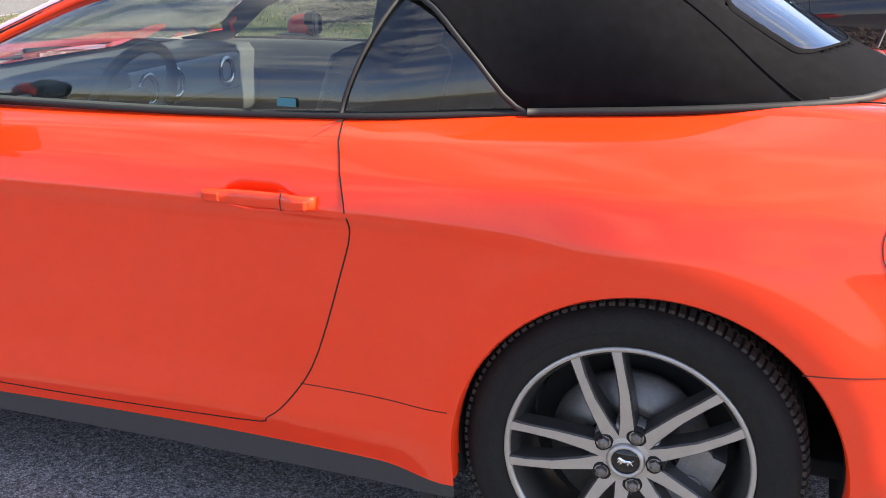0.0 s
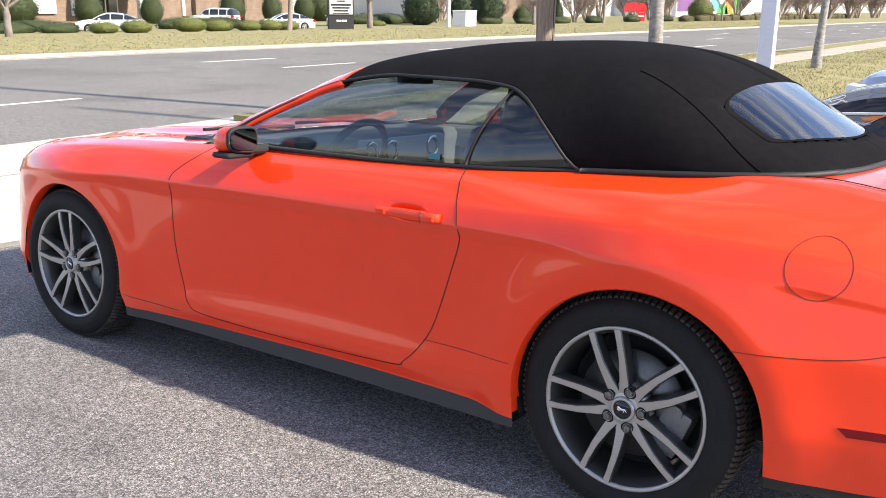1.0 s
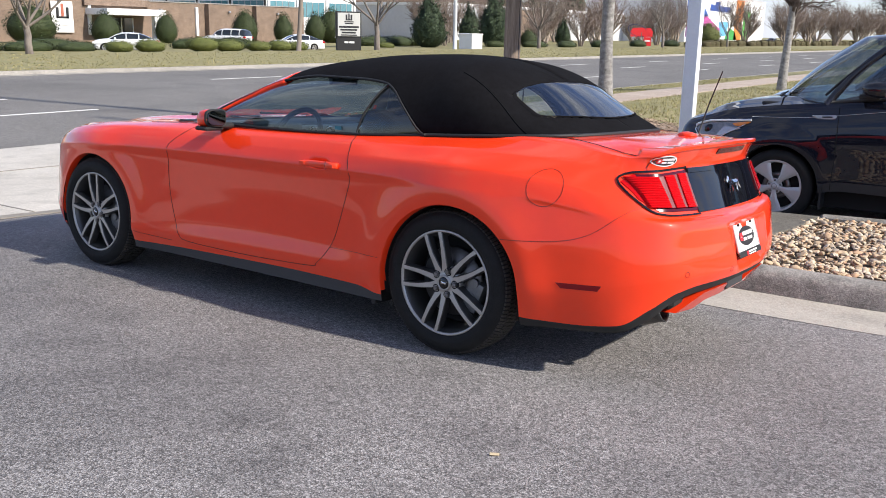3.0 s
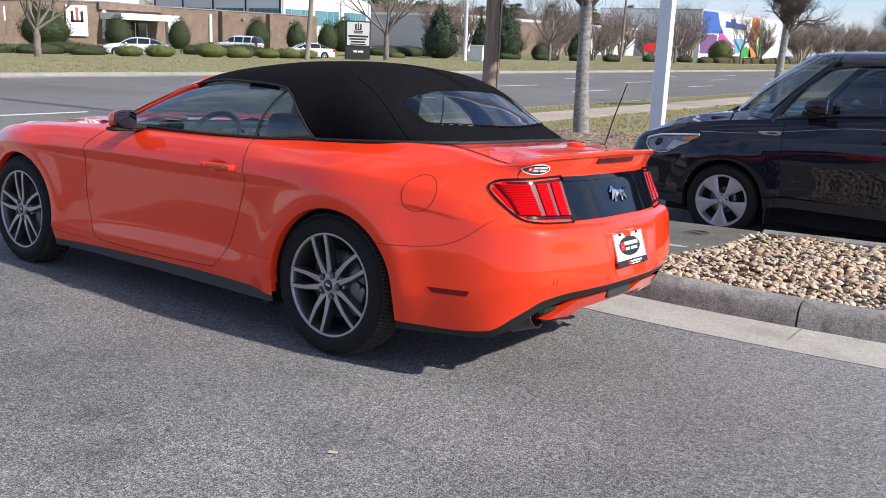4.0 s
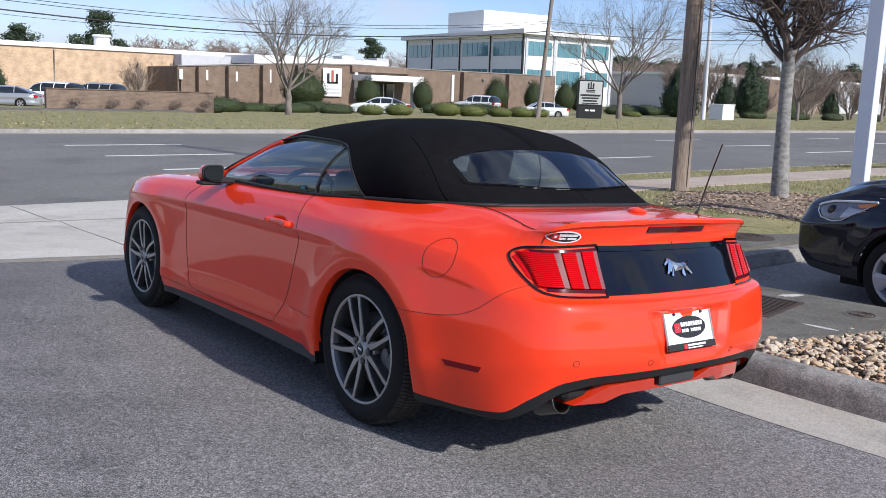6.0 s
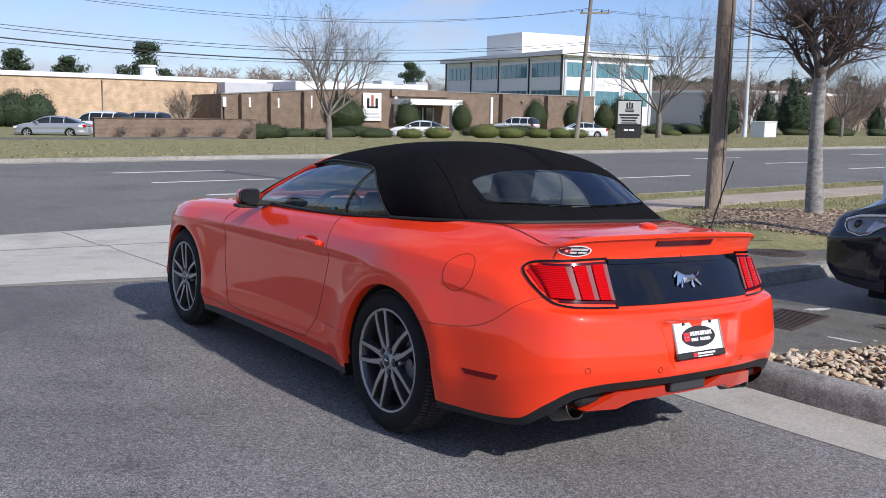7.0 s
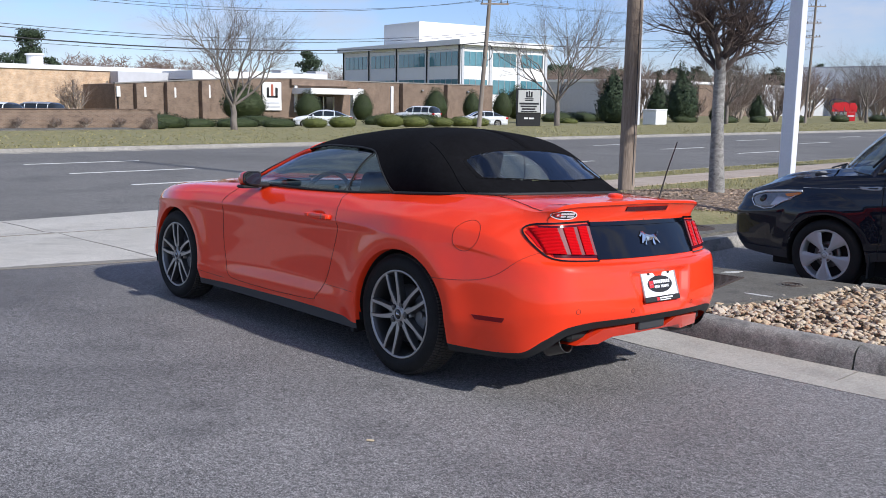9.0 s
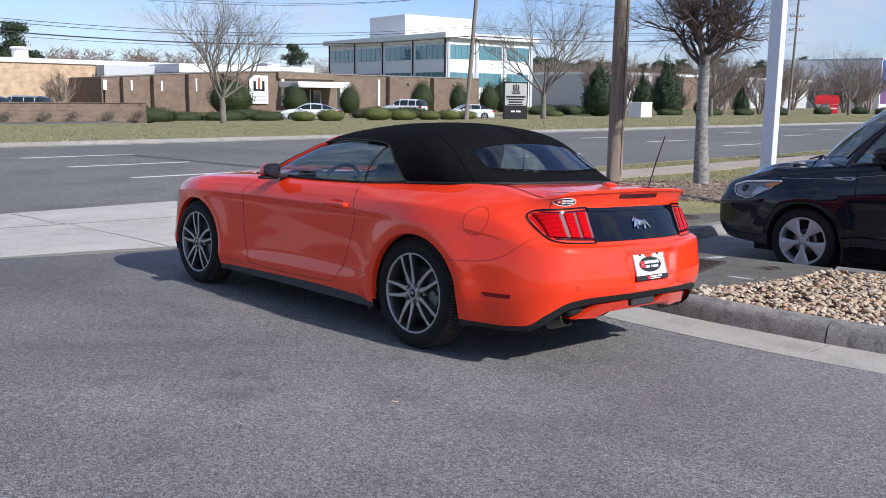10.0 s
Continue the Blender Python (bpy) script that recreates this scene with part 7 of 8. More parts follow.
    for s in (-1, 1):
        def sheetp(name, x0, x1, ka, kb, n, m_, mt, off, label=""):
            X = np.linspace(x0, x1, n)
            v = [(q[0], q[1] * -s, q[2]) for x in X for q in [pt(x, ka(x) + (kb(x) - ka(x)) * j / m_, off) for j in range(m_ + 1)]]
            f = grid_faces(n, m_ + 1)
            ob = raw(name, v, f, mt, t, label)
            c = Vector((1.7, 0, 1.0))
            if sum((p.center - c).dot(p.normal) * p.area for p in ob.data.polygons) < 0:
                ob.data.flip_normals()
            return ob
        sheetp("roof_side", .81, 3.28, lambda x: k_at(x, float(wtop(x))) if x < 3.1 else 0, lambda x: 1.0, 60, 14, SOULPAINT, .006)
        for x0, x1 in ((.39, 1.54), (1.62, 2.45), (2.53, 3.06)):
            g = sheetp("side_glass", x0, x1, lambda x: 0.0, lambda x: k_at(x, float(wtop(x))), 24, 8, SOULGLASS, 0.0, "tinted side glass")
            g.visible_shadow = False
        for x0, x1 in ((1.54, 1.62), (2.45, 2.53),):
            sheetp("pillar", x0, x1, lambda x: 0.0, lambda x: k_at(x, float(wtop(x))), 4, 8, TRIM if x0 > 1 else SOULPAINT, .004)
        sweep("belt_strip", [(x, s * (float(half(x)) + .012), float(belt(x)) + .004) for x in np.linspace(.39, 3.1, 30)], .014, TRIM, t)
        sweep("window_frame", [(q[0], q[1] * -s, q[2]) for q in [pt(x, k_at(x, float(wtop(x))), .006) for x in np.linspace(.33, 3.06, 50)]], .012, TRIM, t, n=6)

        def patch(name, outline, off, material, parent, label=""):
            """A raised piece over the skin inside a closed outline in (x, z)."""
            ring_ = [tuple(q) for q in spline(outline + outline[:1], np.linspace(0, len(outline), 49))][:-1]
            cx_, cz_ = sum(q[0] for q in ring_) / 48, sum(q[1] for q in ring_) / 48
            v, f = [cast(cx_, cz_, off, s)], []
            for r in range(1, 7):
                v += [cast(cx_ + (x - cx_) * r / 6, cz_ + (z - cz_) * r / 6, off * (1 if r < 6 else .2), s) for x, z in ring_]
            f += [(0, 1 + i, 1 + (i + 1) % 48) for i in range(48)]
            for r in range(5):
                f += [(1 + 48 * r + i, 1 + 48 * r + 48 + i, 1 + 48 * r + 48 + (i + 1) % 48, 1 + 48 * r + (i + 1) % 48) for i in range(48)]
            return raw(name, v, f, material, parent, label)
        lamp = patch("headlamp", [(-0.809, 0.798), (-0.784, 0.831), (-0.668, 0.866), (-0.461, 0.891), (-0.270, 0.906), (-0.330, 0.861), (-0.461, 0.798), (-0.559, 0.733), (-0.644, 0.713), (-0.742, 0.723)], .010, mat("clear_lamp_glass", (.07, .072, .078), .12, .0, coat=1.0, var=.5, scale=12, second=(.20, .20, .21)), t, "clear headlamp with an amber corner")
        patch("reflector", [(-0.522, 0.851), (-0.424, 0.841), (-0.363, 0.831), (-0.437, 0.798), (-0.546, 0.743), (-0.595, 0.748)], .013, mat("lamp_reflector", (.50, .46, .47), .25, .6, coat=.6, var=.4, scale=20), lamp, "silver lamp reflector")
        patch("lamp_amber", [(-0.455, 0.871), (-0.279, 0.899), (-0.322, 0.866), (-0.412, 0.846)], .015, mat("amber_lens", (.75, .22, .03), .25, coat=.5), lamp, "amber corner lens")
        sweep("lamp_brow", [cast(x, z, .012, s) for x, z in ((-0.809, 0.818), (-0.784, 0.838), (-0.668, 0.873), (-0.546, 0.888), (-0.424, 0.900), (-0.270, 0.912))], .011, WHITE, lamp, "white light brow", n=6)
        sweep("lamp_rim", [cast(x, z, .009, s) for x, z in ((-0.809, 0.818), (-0.809, 0.778), (-0.766, 0.730), (-0.644, 0.710), (-0.559, 0.730), (-0.461, 0.793), (-0.351, 0.851), (-0.270, 0.906))], .006, CHROME, lamp, n=5)
        bm = bmesh.new()
        ball(bm, cast(-.665, .795, -.004, s), .055, sy=.35, sub=2)
        part("projector", bm, GLOSSBLACK, lamp)
        # mirror, badge, gaps, handles, flaps
        m_ = empty("door_mirror")
        m_.parent = t
        bm = bmesh.new()
        ball(bm, (0, 0, 0), 1.0, sub=3)
        for q in bm.verts:
            x, y, z = q.co
            r = (abs(x) ** 2.6 + abs(y) ** 2.6 + abs(z) ** 2.6) ** (1 / 2.6)
            x, y, z = min(.5, x / r), y / r, z / r
            q.co = (.80 + .13 * x, s * (1.00 + .095 * y), 1.255 + .070 * z * (1 + .15 * x))
        part("mirror_shell", bm, SOULPAINT, m_, smooth=True, sharp=.8)
        rounded("mirror_glass", .862, .868, min(s * .92, s * 1.07), max(s * .92, s * 1.07), 1.20, 1.31, .004, CHROME, m_)
        rounded("mirror_foot", .64, .80, min(s * .80, s * .96), max(s * .80, s * .96), 1.165, 1.205, .015, TRIM, m_)
        bd = patch("side_badge", [(.255, .995), (.35, 1.0), (.455, 1.008), (.450, .975), (.36, .968), (.29, .972)], .008, GALV, t, "silver side badge")
        patch("badge_bar", [(.34, .990), (.39, .993), (.435, .995), (.432, .983), (.39, .980), (.345, .978)], .012, TRIM, bd)
        for x in (.47, 1.60):
            sweep("door_gap", [cast(x + .02 * math.sin(3 * q), .3 + (float(belt(x)) - .33) * q, .001, s) for q in np.linspace(0, .98, 14)], .004, LINERSHADE, t, n=4)
        rounded("door_handle", 1.28, 1.52, min(s * .888, s * .925), max(s * .888, s * .925), .98, 1.015, .012, SOULPAINT, t)
        sweep("crease_line", [cast(x, float(curve((-.27, .945), (.0, .958), (.25, .975), (.5, 1.01), (1.1, 1.085), (3.0, 1.13))(x)), .001, s) for x in np.linspace(-.27, 3.0, 40)], .0035, GALV, t, n=4)
        rounded("mud_flap", .395, .415, min(s * .74, s * .885), max(s * .74, s * .885), .17, .50, .01, TRIM, t)
        for x in (0, 2.57):
            petal_wheel(t, x, s * .885, s, .335, .235, 18 if x < 1 else 50)
            k = 24
            v = [(x + r * math.cos(math.pi * (1.2 * i / k - .1)), y, .340 + r * math.sin(math.pi * (1.2 * i / k - .1))) for i in range(k + 1) for r, y in ((.373, s * .87), (.385, s * .55), (.02, s * .54))]
            raw("wheel_house", v, grid_faces(k + 1, 3), LINERSHADE, t)
    rounded("underbody", -.6, 3.1, -.7, .7, .17, .38, .02, LINERSHADE, t)
    rounded("dashboard", .0, .50, -.70, .70, .80, 1.085, .06, DASH, t)
    rounded("cowl", -.24, .06, -.70, .70, 1.0, 1.085, .03, TRIM, t)
    rounded("cabin_floor", .4, 3.2, -.76, .76, .34, .40, .01, LINERSHADE, t)
    for y in (-.36, .36):
        st = empty("front_seat")
        st.parent = t
        rounded("seat_back", 1.50, 1.68, y - .24, y + .24, .55, 1.28, .06, SEAT, st)
        rounded("head_rest", 1.60, 1.70, y - .13, y + .13, 1.30, 1.48, .04, SEAT, st)
    rounded("rear_bench", 2.4, 2.6, -.62, .62, .5, 1.2, .06, SEAT, t)
    sw_ = empty("steering_wheel", None)
    sw_.parent = t
    sw_.matrix_local = pose(.68, -.36, 1.10, 0, 25, 0)
    sweep("wheel_rim", [(0, .18 * math.cos(a), .18 * math.sin(a)) for a in np.linspace(0, 2 * math.pi, 25)], .015, DASH, sw_)
    for y in (-.25, .35):
        sweep("wiper", [(-.13, y, 1.16), (-.09, y - .4, 1.14)], .008, TRIM, t, n=5)
    return t


boxy_suv()


def far_car(kind, paint, m, label, group="parked cars across the road"):
    """A parked car seen from afar: x = 0 at the middle, nose towards -x."""
    L, W, H, belt, hood = {"sedan": (4.8, 1.84, 1.46, .95, .88), "suv": (4.9, 1.92, 1.80, 1.10, 1.05), "van": (5.0, 1.95, 1.76, 1.08, .98)}[kind]
    t = empty("car", m, label=label, category="car", group=group)
    f0, f1 = -L / 2, L / 2
    roofc = {"sedan": curve((f0 + 1.15, belt), (f0 + 1.95, H - .06), (f0 + 2.5, H), (f0 + 3.2, H - .04), (f1 - .55, belt + .12), (f1 - .3, belt)),
             "suv": curve((f0 + 1.15, belt), (f0 + 1.8, H - .1), (f0 + 2.4, H), (f1 - .7, H - .03), (f1 - .22, H - .18), (f1 - .08, belt)),
             "van": curve((f0 + .85, belt), (f0 + 1.7, H - .12), (f0 + 2.3, H), (f1 - .6, H - .03), (f1 - .15, H - .2), (f1 - .05, belt))}[kind]
    beltc = curve((f0, hood - .22), (f0 + .25, hood - .06), (f0 + 1.1, belt - .01), (f1 - .6, belt + .03), (f1 - .05, belt - .05), (f1, belt - .2))
    plan = curve((f0, W / 2 - .35), (f0 + .2, W / 2 - .12), (f0 + .7, W / 2), (f1 - .6, W / 2), (f1 - .2, W / 2 - .12), (f1, W / 2 - .3))
    prof = curve((0, -.06), (.2, .0), (.45, -.02), (.7, .0), (1, -.11))
    axles = ((f0 + .95, .33, .36), (f1 - 1.05, .33, .36))
    xs = list(np.linspace(f0, f1, 110))
    P, keep = skin(xs, lambda x: list(np.linspace(.22, float(beltc(x)), 22)), lambda x, z, w: float(plan(x)) + float(prof(w)), axles)
    mirrored("body_side", P, keep, paint, t)
    v = []
    for i in range(len(xs)):
        a = P[i, -1]
        for k in range(9):
            w = k / 4 - 1
            v.append((a[0], a[1] * -w, a[2] + .05 * (1 - w * w)))
    raw("upper_body", v, grid_faces(len(xs), 9), paint, t)
    for i, nm in ((0, "front_fascia"), (-1, "rear_fascia")):
        v = [(P[i, j][0] + (.06 if i else -.06) * (1 - w * w), P[i, j][1] * -w, P[i, j][2]) for j in range(22) for w in np.linspace(-1, 1, 9)]
        raw(nm, v, grid_faces(22, 9), paint, t)
    gx = list(np.linspace(f0 + (1.16 if kind != "van" else .86), f1 - (.31 if kind == "sedan" else .07), 50))

    def ring_pt(x, k, off):
        zb, h = float(beltc(x)) - .02, max(.01, float(roofc(x)) - float(beltc(x)) + .02)
        a = k * math.pi / 2
        return (x, -(W / 2 - .12 + off) * max(0, math.cos(a)) ** .62, zb + (h + off) * max(0, math.sin(a)) ** .62)
    for s in (-1, 1):
        v = [(q[0], q[1] * -s, q[2]) for x in gx for q in [ring_pt(x, k / 12, 0) for k in range(13)]]
        raw("cabin_glass", v, grid_faces(50, 13), CARGLASS, t, "dark window glass")
        lo, hi = f0 + 1.95, f1 - (1.45 if kind == "sedan" else .55)
        rx = [x for x in gx if lo < x < hi]
        v = [(q[0], q[1] * -s, q[2]) for x in rx for q in [ring_pt(x, .52 + .48 * k / 8, .012) for k in range(9)]]
        raw("roof_panel", v, grid_faces(len(rx), 9), paint, t)
        for px in ((f0 + 2.45, f0 + 3.35) if kind == "sedan" else (f0 + 2.3, f0 + 3.3, f0 + 4.2)):
            sweep("pillar", [tuple(c * (1 if i_ != 1 else -s) for i_, c in enumerate(ring_pt(px, k / 8 * .55, .008))) for k in range(9)], .035, paint, t, n=5)
        sweep("a_pillar", [tuple(c * (1 if i_ != 1 else -s) for i_, c in enumerate(ring_pt(x, .5, .008))) for x in np.linspace(gx[0], lo + .1, 8)], .035, paint, t, n=5)
        rounded("tail_lamp", f1 - .25, f1 - .02, min(s * (W / 2 - .3), s * (W / 2 - .08)), max(s * (W / 2 - .3), s * (W / 2 - .08)), belt - .22, belt - .05, .02, LAMPRED, t, seg=1)
        rounded("headlamp", f0 + .04, f0 + .3, min(s * (W / 2 - .4), s * (W / 2 - .1)), max(s * (W / 2 - .4), s * (W / 2 - .1)), hood - .28, hood - .13, .02, WHITE, t, seg=1)
        rounded("door_mirror", f0 + 1.6, f0 + 1.75, min(s * (W / 2), s * (W / 2 + .16)), max(s * (W / 2), s * (W / 2 + .16)), belt, belt + .13, .03, paint, t, seg=1)
        for cx, cz, R in axles:
            plain_wheel(t, cx, s * (W / 2 - .01), s, .335, .22, 5)
    rounded("underbody", f0 + .3, f1 - .3, -.7, .7, .2, .5, .02, LINERSHADE, t, seg=1)
    return t


far_car("sedan", WHITECAR, pose(-57.5, 38.6, far_z(-57.5), 0, 0, 50), "white four-door sedan parked in front of the brick building")
far_car("sedan", WHITECAR, pose(-57.0, 56.2, far_z(-57), 0, 0, 60), "white sedan parked behind a clipped hedge")
far_car("suv", WHITECAR, pose(-70.0, 59.5, far_z(-70), 0, 0, 20), "white crossover parked close to the brick wall")
far_car("van", SILVERPAINT, pose(-62.0, 68.5, far_z(-62), 0, 0, 130), "silver minivan parked beside the roadside sign")
far_car("sedan", SILVERPAINT, pose(-62.5, 11.6, far_z(-62), 0, 0, 60), "silver sedan parked beyond the low wall")
far_car("suv", WHITECAR, pose(-64.0, 15.0, far_z(-64), 0, 0, 40), "white large utility vehicle parked beyond the low wall")
far_car("suv", SILVERPAINT, pose(-70.0, 20.0, far_z(-70), 0, 0, 40), "silver utility vehicle hidden by the low wall")
far_car("sedan", mat("dark_red_car_paint", (.25, .012, .02), .3, .2, coat=.8), pose(-58, 205, far_z(-58), 0, 0, 80), "dark red sedan parked before the painted building")
far_car("suv", WHITECAR, pose(-60, 214, far_z(-60), 0, 0, 95), "white utility vehicle parked near the painted building")
far_car("suv", mat("silver_blue_car_paint", (.30, .38, .50), .3, .4, coat=.9, var=.05), pose(1.33, 8.15, -.15), "silver-blue crossover parked two bays away", "cars in the bays")

# ---------------------------------------------------------------- across the road
def block(name, x0, x1, y0, y1, z0, z1, material, parent=None, label="", bevel=.02, m=None):
    bm = bmesh.new()
    box(bm, x0, x1, y0, y1, z0, z1, bevel, m)
    return part(name, bm, material, parent, label)


# low brick buildings
tb = empty("tan_brick_building", label="long low tan brick building with a white roof edge", category="building")
block("wall", -110, -92, -10, 35.3, -.6, 4.45, TANBRICK, tb)
block("roof_fascia", -110.3, -91.8, -10.2, 44.5, 4.40, 4.85, WHITEWALL, tb, "white metal roof edge")
block("side_panel", -108, -90, 35.3, 44.4, 2.2, 4.40, GREYWALL, tb, "pale sheet-metal side")
for y in (23.0, 31.3, 34.9):
    sweep("downpipe", [(-91.9, y, -.5), (-91.9, y, 3.4 if y > 30 else 4.2)], .06, GALV, tb, n=6)
bm = bmesh.new()
cyl(bm, (-96, 29.0, 4.8), (-96, 29.0, 5.9), .8, .8, 16)
cyl(bm, (-96, 29.0, 5.9), (-96, 29.0, 6.1), 1.0, .9, 16)
part("roof_vent", bm, WHITEWALL, tb)

bb = empty("brown_brick_building", label="single-storey dark brown brick office with fins and a white entrance", category="building")
ys_ = [(32.4, 3.0), (36.5, 3.25), (41.8, 3.6), (48.2, 3.92), (54.0, 4.05), (60, 3.92), (85, 3.95)]
for (y0, z0), (y1, z1) in zip(ys_, ys_[1:]):
    bm = bmesh.new()
    vs = [bm.verts.new(p) for p in ((-84, y0, -.6), (-84, y1, -.6), (-84, y1, z1), (-84, y0, z0), (-100, y0, -.6), (-100, y1, -.6), (-100, y1, z1), (-100, y0, z0))]
    for q in ((0, 1, 2, 3), (5, 4, 7, 6), (3, 2, 6, 7), (4, 0, 3, 7), (1, 5, 6, 2)):
        bm.faces.new([vs[a] for a in q])
    part("wall", bm, BROWNBRICK, bb)
    bm = bmesh.new()
    vs = [bm.verts.new(p) for p in ((-83.9, y0, z0), (-83.9, y1, z1), (-83.9, y1, z1 + .12), (-83.9, y0, z0 + .12), (-84.4, y0, z0), (-84.4, y1, z1), (-84.4, y1, z1 + .12), (-84.4, y0, z0 + .12))]
    for q in ((0, 1, 2, 3), (5, 4, 7, 6), (3, 2, 6, 7), (4, 0, 3, 7), (1, 5, 6, 2)):
        bm.faces.new([vs[a] for a in q])
    part("coping", bm, BARK, bb)
for y, z in ((34.3, 3.05), (37.5, 3.25), (41.35, 3.5), (45.5, 3.7), (68.5, 3.9), (76, 3.9)):
    block("fin", -84, -83.3, y, y + .8, -.6, z, BROWNBRICK, bb)
for y in (32.5, 35.15, 38.35, 42.2, 53.0, 67.0):
    block("white_panel", -84, -83.75, y, y + .36, 1.75 if y < 50 else .3, 2.75 if y < 40 else 3.1 if y < 50 else 3.5, WHITEWALL, bb)
    if y < 50:
        sweep("downpipe", [(-83.85, y + .12, 1.76), (-83.85, y + .12, -.5)], .06, TRIM, bb, n=6)
block("entrance_canopy", -84, -80.2, 52.8, 60.0, 2.35, 3.0, WHITEWALL, bb, "white flat entrance canopy")
block("entrance_beam", -84, -83.6, 52.5, 60.5, 3.3, 4.0, BROWNBRICK, bb)
block("entrance_column", -80.9, -80.3, 58.6, 59.4, -.5, 2.36, WHITEWALL, bb)
dr = block("entrance_door", -83.98, -83.8, 55.4, 58.4, -.4, 2.1, CARGLASS, bb, "dark glass entrance door")
for y in (55.4, 56.85, 58.3):
    block("door_frame", -83.82, -83.72, y, y + .12, -.4, 2.1, WHITEWALL, dr)
for i, (y, x) in enumerate(((51, -90), (56, -91), (58.5, -90), (61, -91))):
    block("roof_unit", x - 1, x + 1, y - .9, y + .9, 4.0, 4.9 + .3 * (i % 2), GREYWALL, bb)
block("roof_edge", -100, -84.6, 41, 58, 3.7, 4.62, WHITEWALL, bb)
for y in (62, 72, 80):
    block("wall_lamp", -83.95, -83.7, y, y + .3, 3.0, 3.2, GALV, bb)
ban = block("wall_banner", -83.78, -83.70, 48.8, 51.2, .5, 3.58, WHITEWALL, bb, "white banner with a dark and red emblem")
for y0, y1, z0, z1, mt in ((49.3, 49.6, 1.9, 3.0, TRIM), (50.4, 50.7, 1.9, 3.0, TRIM), (49.3, 50.7, 1.9, 2.1, TRIM), (49.85, 50.15, 2.1, 3.35, mat("rust_red_ink", (.35, .10, .06), .7)), (49.1, 50.9, 1.2, 1.4, GREYWALL), (49.0, 51.0, .8, 1.0, GREYWALL)):
    block("banner_mark", -83.70, -83.66, y0, y1, z0, z1, mt, ban, bevel=0)

# low wall by the drive and its pavement
lw = empty("low_brick_wall", label="low brown brick wall beside the drive", category="wall")
block("wall", -48.4, -48.0, 10.5, 20.0, -.3, .92, BROWNBRICK, lw)
block("coping", -48.45, -47.95, 10.45, 20.05, .92, .97, BROWNBRICK, lw)
sheet("drive", -46.8, -44.6, -60, 17.5, -.06, SLABMAT, .2, label="grey concrete drive in front of the low wall", category="drive", kind="structure")
sheet("far_parking", -82, -52, -40, 120, -.53, ROADMAT, .2, label="grey asphalt parking in front of the buildings", category="asphalt", kind="structure")

# white office
wo = empty("white_office_building", Matrix(((-.994, .11, 0, -125), (.11, .994, 0, 117.6), (0, 0, 1, 0), (0, 0, 0, 1))), label="three-storey white office building with blue glass bands", category="building")
block("wall", 0, 45, 0, 22, -.6, 13.0, WHITEWALL, wo)
block("roof_slab", -1.2, 46, -1.2, 23, 12.7, 13.7, WHITEWALL, wo, "overhanging white roof slab")
block("penthouse", 20, 34, 4, 22, 13.7, 18.6, WHITEWALL, wo)
for z0, z1 in ((8.8, 11.5), (3.4, 6.2)):
    for i in range(4):
        a = 45 / 4 * i + .9
        w_ = block("window", a, a + 9.4, -.08, .2, z0, z1, WINDOWBLUE, wo, "blue glass window band", bevel=0)
        for k in range(1, 5):
            block("mullion", a + 9.4 / 5 * k - .05, a + 9.4 / 5 * k + .05, -.14, 0, z0, z1, GALV, w_, bevel=0)
    for i in range(3):
        a = 22 / 3 * i + .7
        w_ = block("window", -.08, .2, a, a + 5.9, z0, z1, WINDOWBLUE, wo, "blue glass window band", bevel=0)
        for k in range(1, 4):
            block("mullion", -.14, 0, a + 5.9 / 4 * k - .05, a + 5.9 / 4 * k + .05, z0, z1, GALV, w_, bevel=0)
for i in range(5):
    block("pier", 45 / 4 * i - .10 if i else .2, 45 / 4 * i + .10 if i else .5, -.25, 0, -.5, 12.7, TRIM, wo, bevel=0)
for i in range(4):
    block("pier", -.25, 0, 22 / 3 * i - .3 if i else .2, 22 / 3 * i + .3 if i else .7, -.5, 12.7, GREYWALL, wo, bevel=0)

# far right: grey sheds and the painted building
gs = empty("grey_warehouse", label="long pale grey warehouse beyond the trees", category="building")
block("wall", -150, -108, 150, 262, -.5, 6.6, GREYWALL, gs)
block("roof_edge", -150.5, -107.6, 149.6, 262.4, 6.5, 7.0, WHITEWALL, gs)
block("brown_wing", -110, -104, 168, 190, -.5, 6.2, BROWNBRICK, gs)
mb = empty("painted_building", label="white building with a large coloured abstract wall painting", category="building")
block("wall", -120, -90, 237.5, 308, -.5, 12.2, WHITEWALL, mb)
block("roof_edge", -120.3, -89.85, 237.3, 308.2, 12.2, 12.6, GREYWALL, mb)


def field(nm, pts, c, proud=.1):
    """A flat painted shape on the long wall, outlined in (y, z)."""
    bm = bmesh.new()
    a_ = [bm.verts.new((-90 + proud, y, z)) for y, z in pts]
    b_ = [bm.verts.new((-90, y, z)) for y, z in pts]
    bm.faces.new(a_)
    for i in range(len(pts)):
        j = (i + 1) % len(pts)
        bm.faces.new((a_[i], b_[i], b_[j], a_[j]))
    bmesh.ops.recalc_face_normals(bm, faces=bm.faces)
    bmesh.ops.triangulate(bm, faces=[q for q in bm.faces if len(q.verts) > 4])
    part(nm, bm, mat("mural_" + nm, c, .7, var=.2, scale=.2), mb)


field("blue_field", [(238, 6.2), (255, 6.8), (251.5, 9.0), (249, 12.1), (238, 12.1)], (.035, .12, .42))
field("navy_band", [(256, 8.4), (274, 8.2), (274, 9.8), (264, 9.9), (264, 11.0), (260, 11.0), (260, 10.0), (256, 10.2)], (.025, .08, .34))
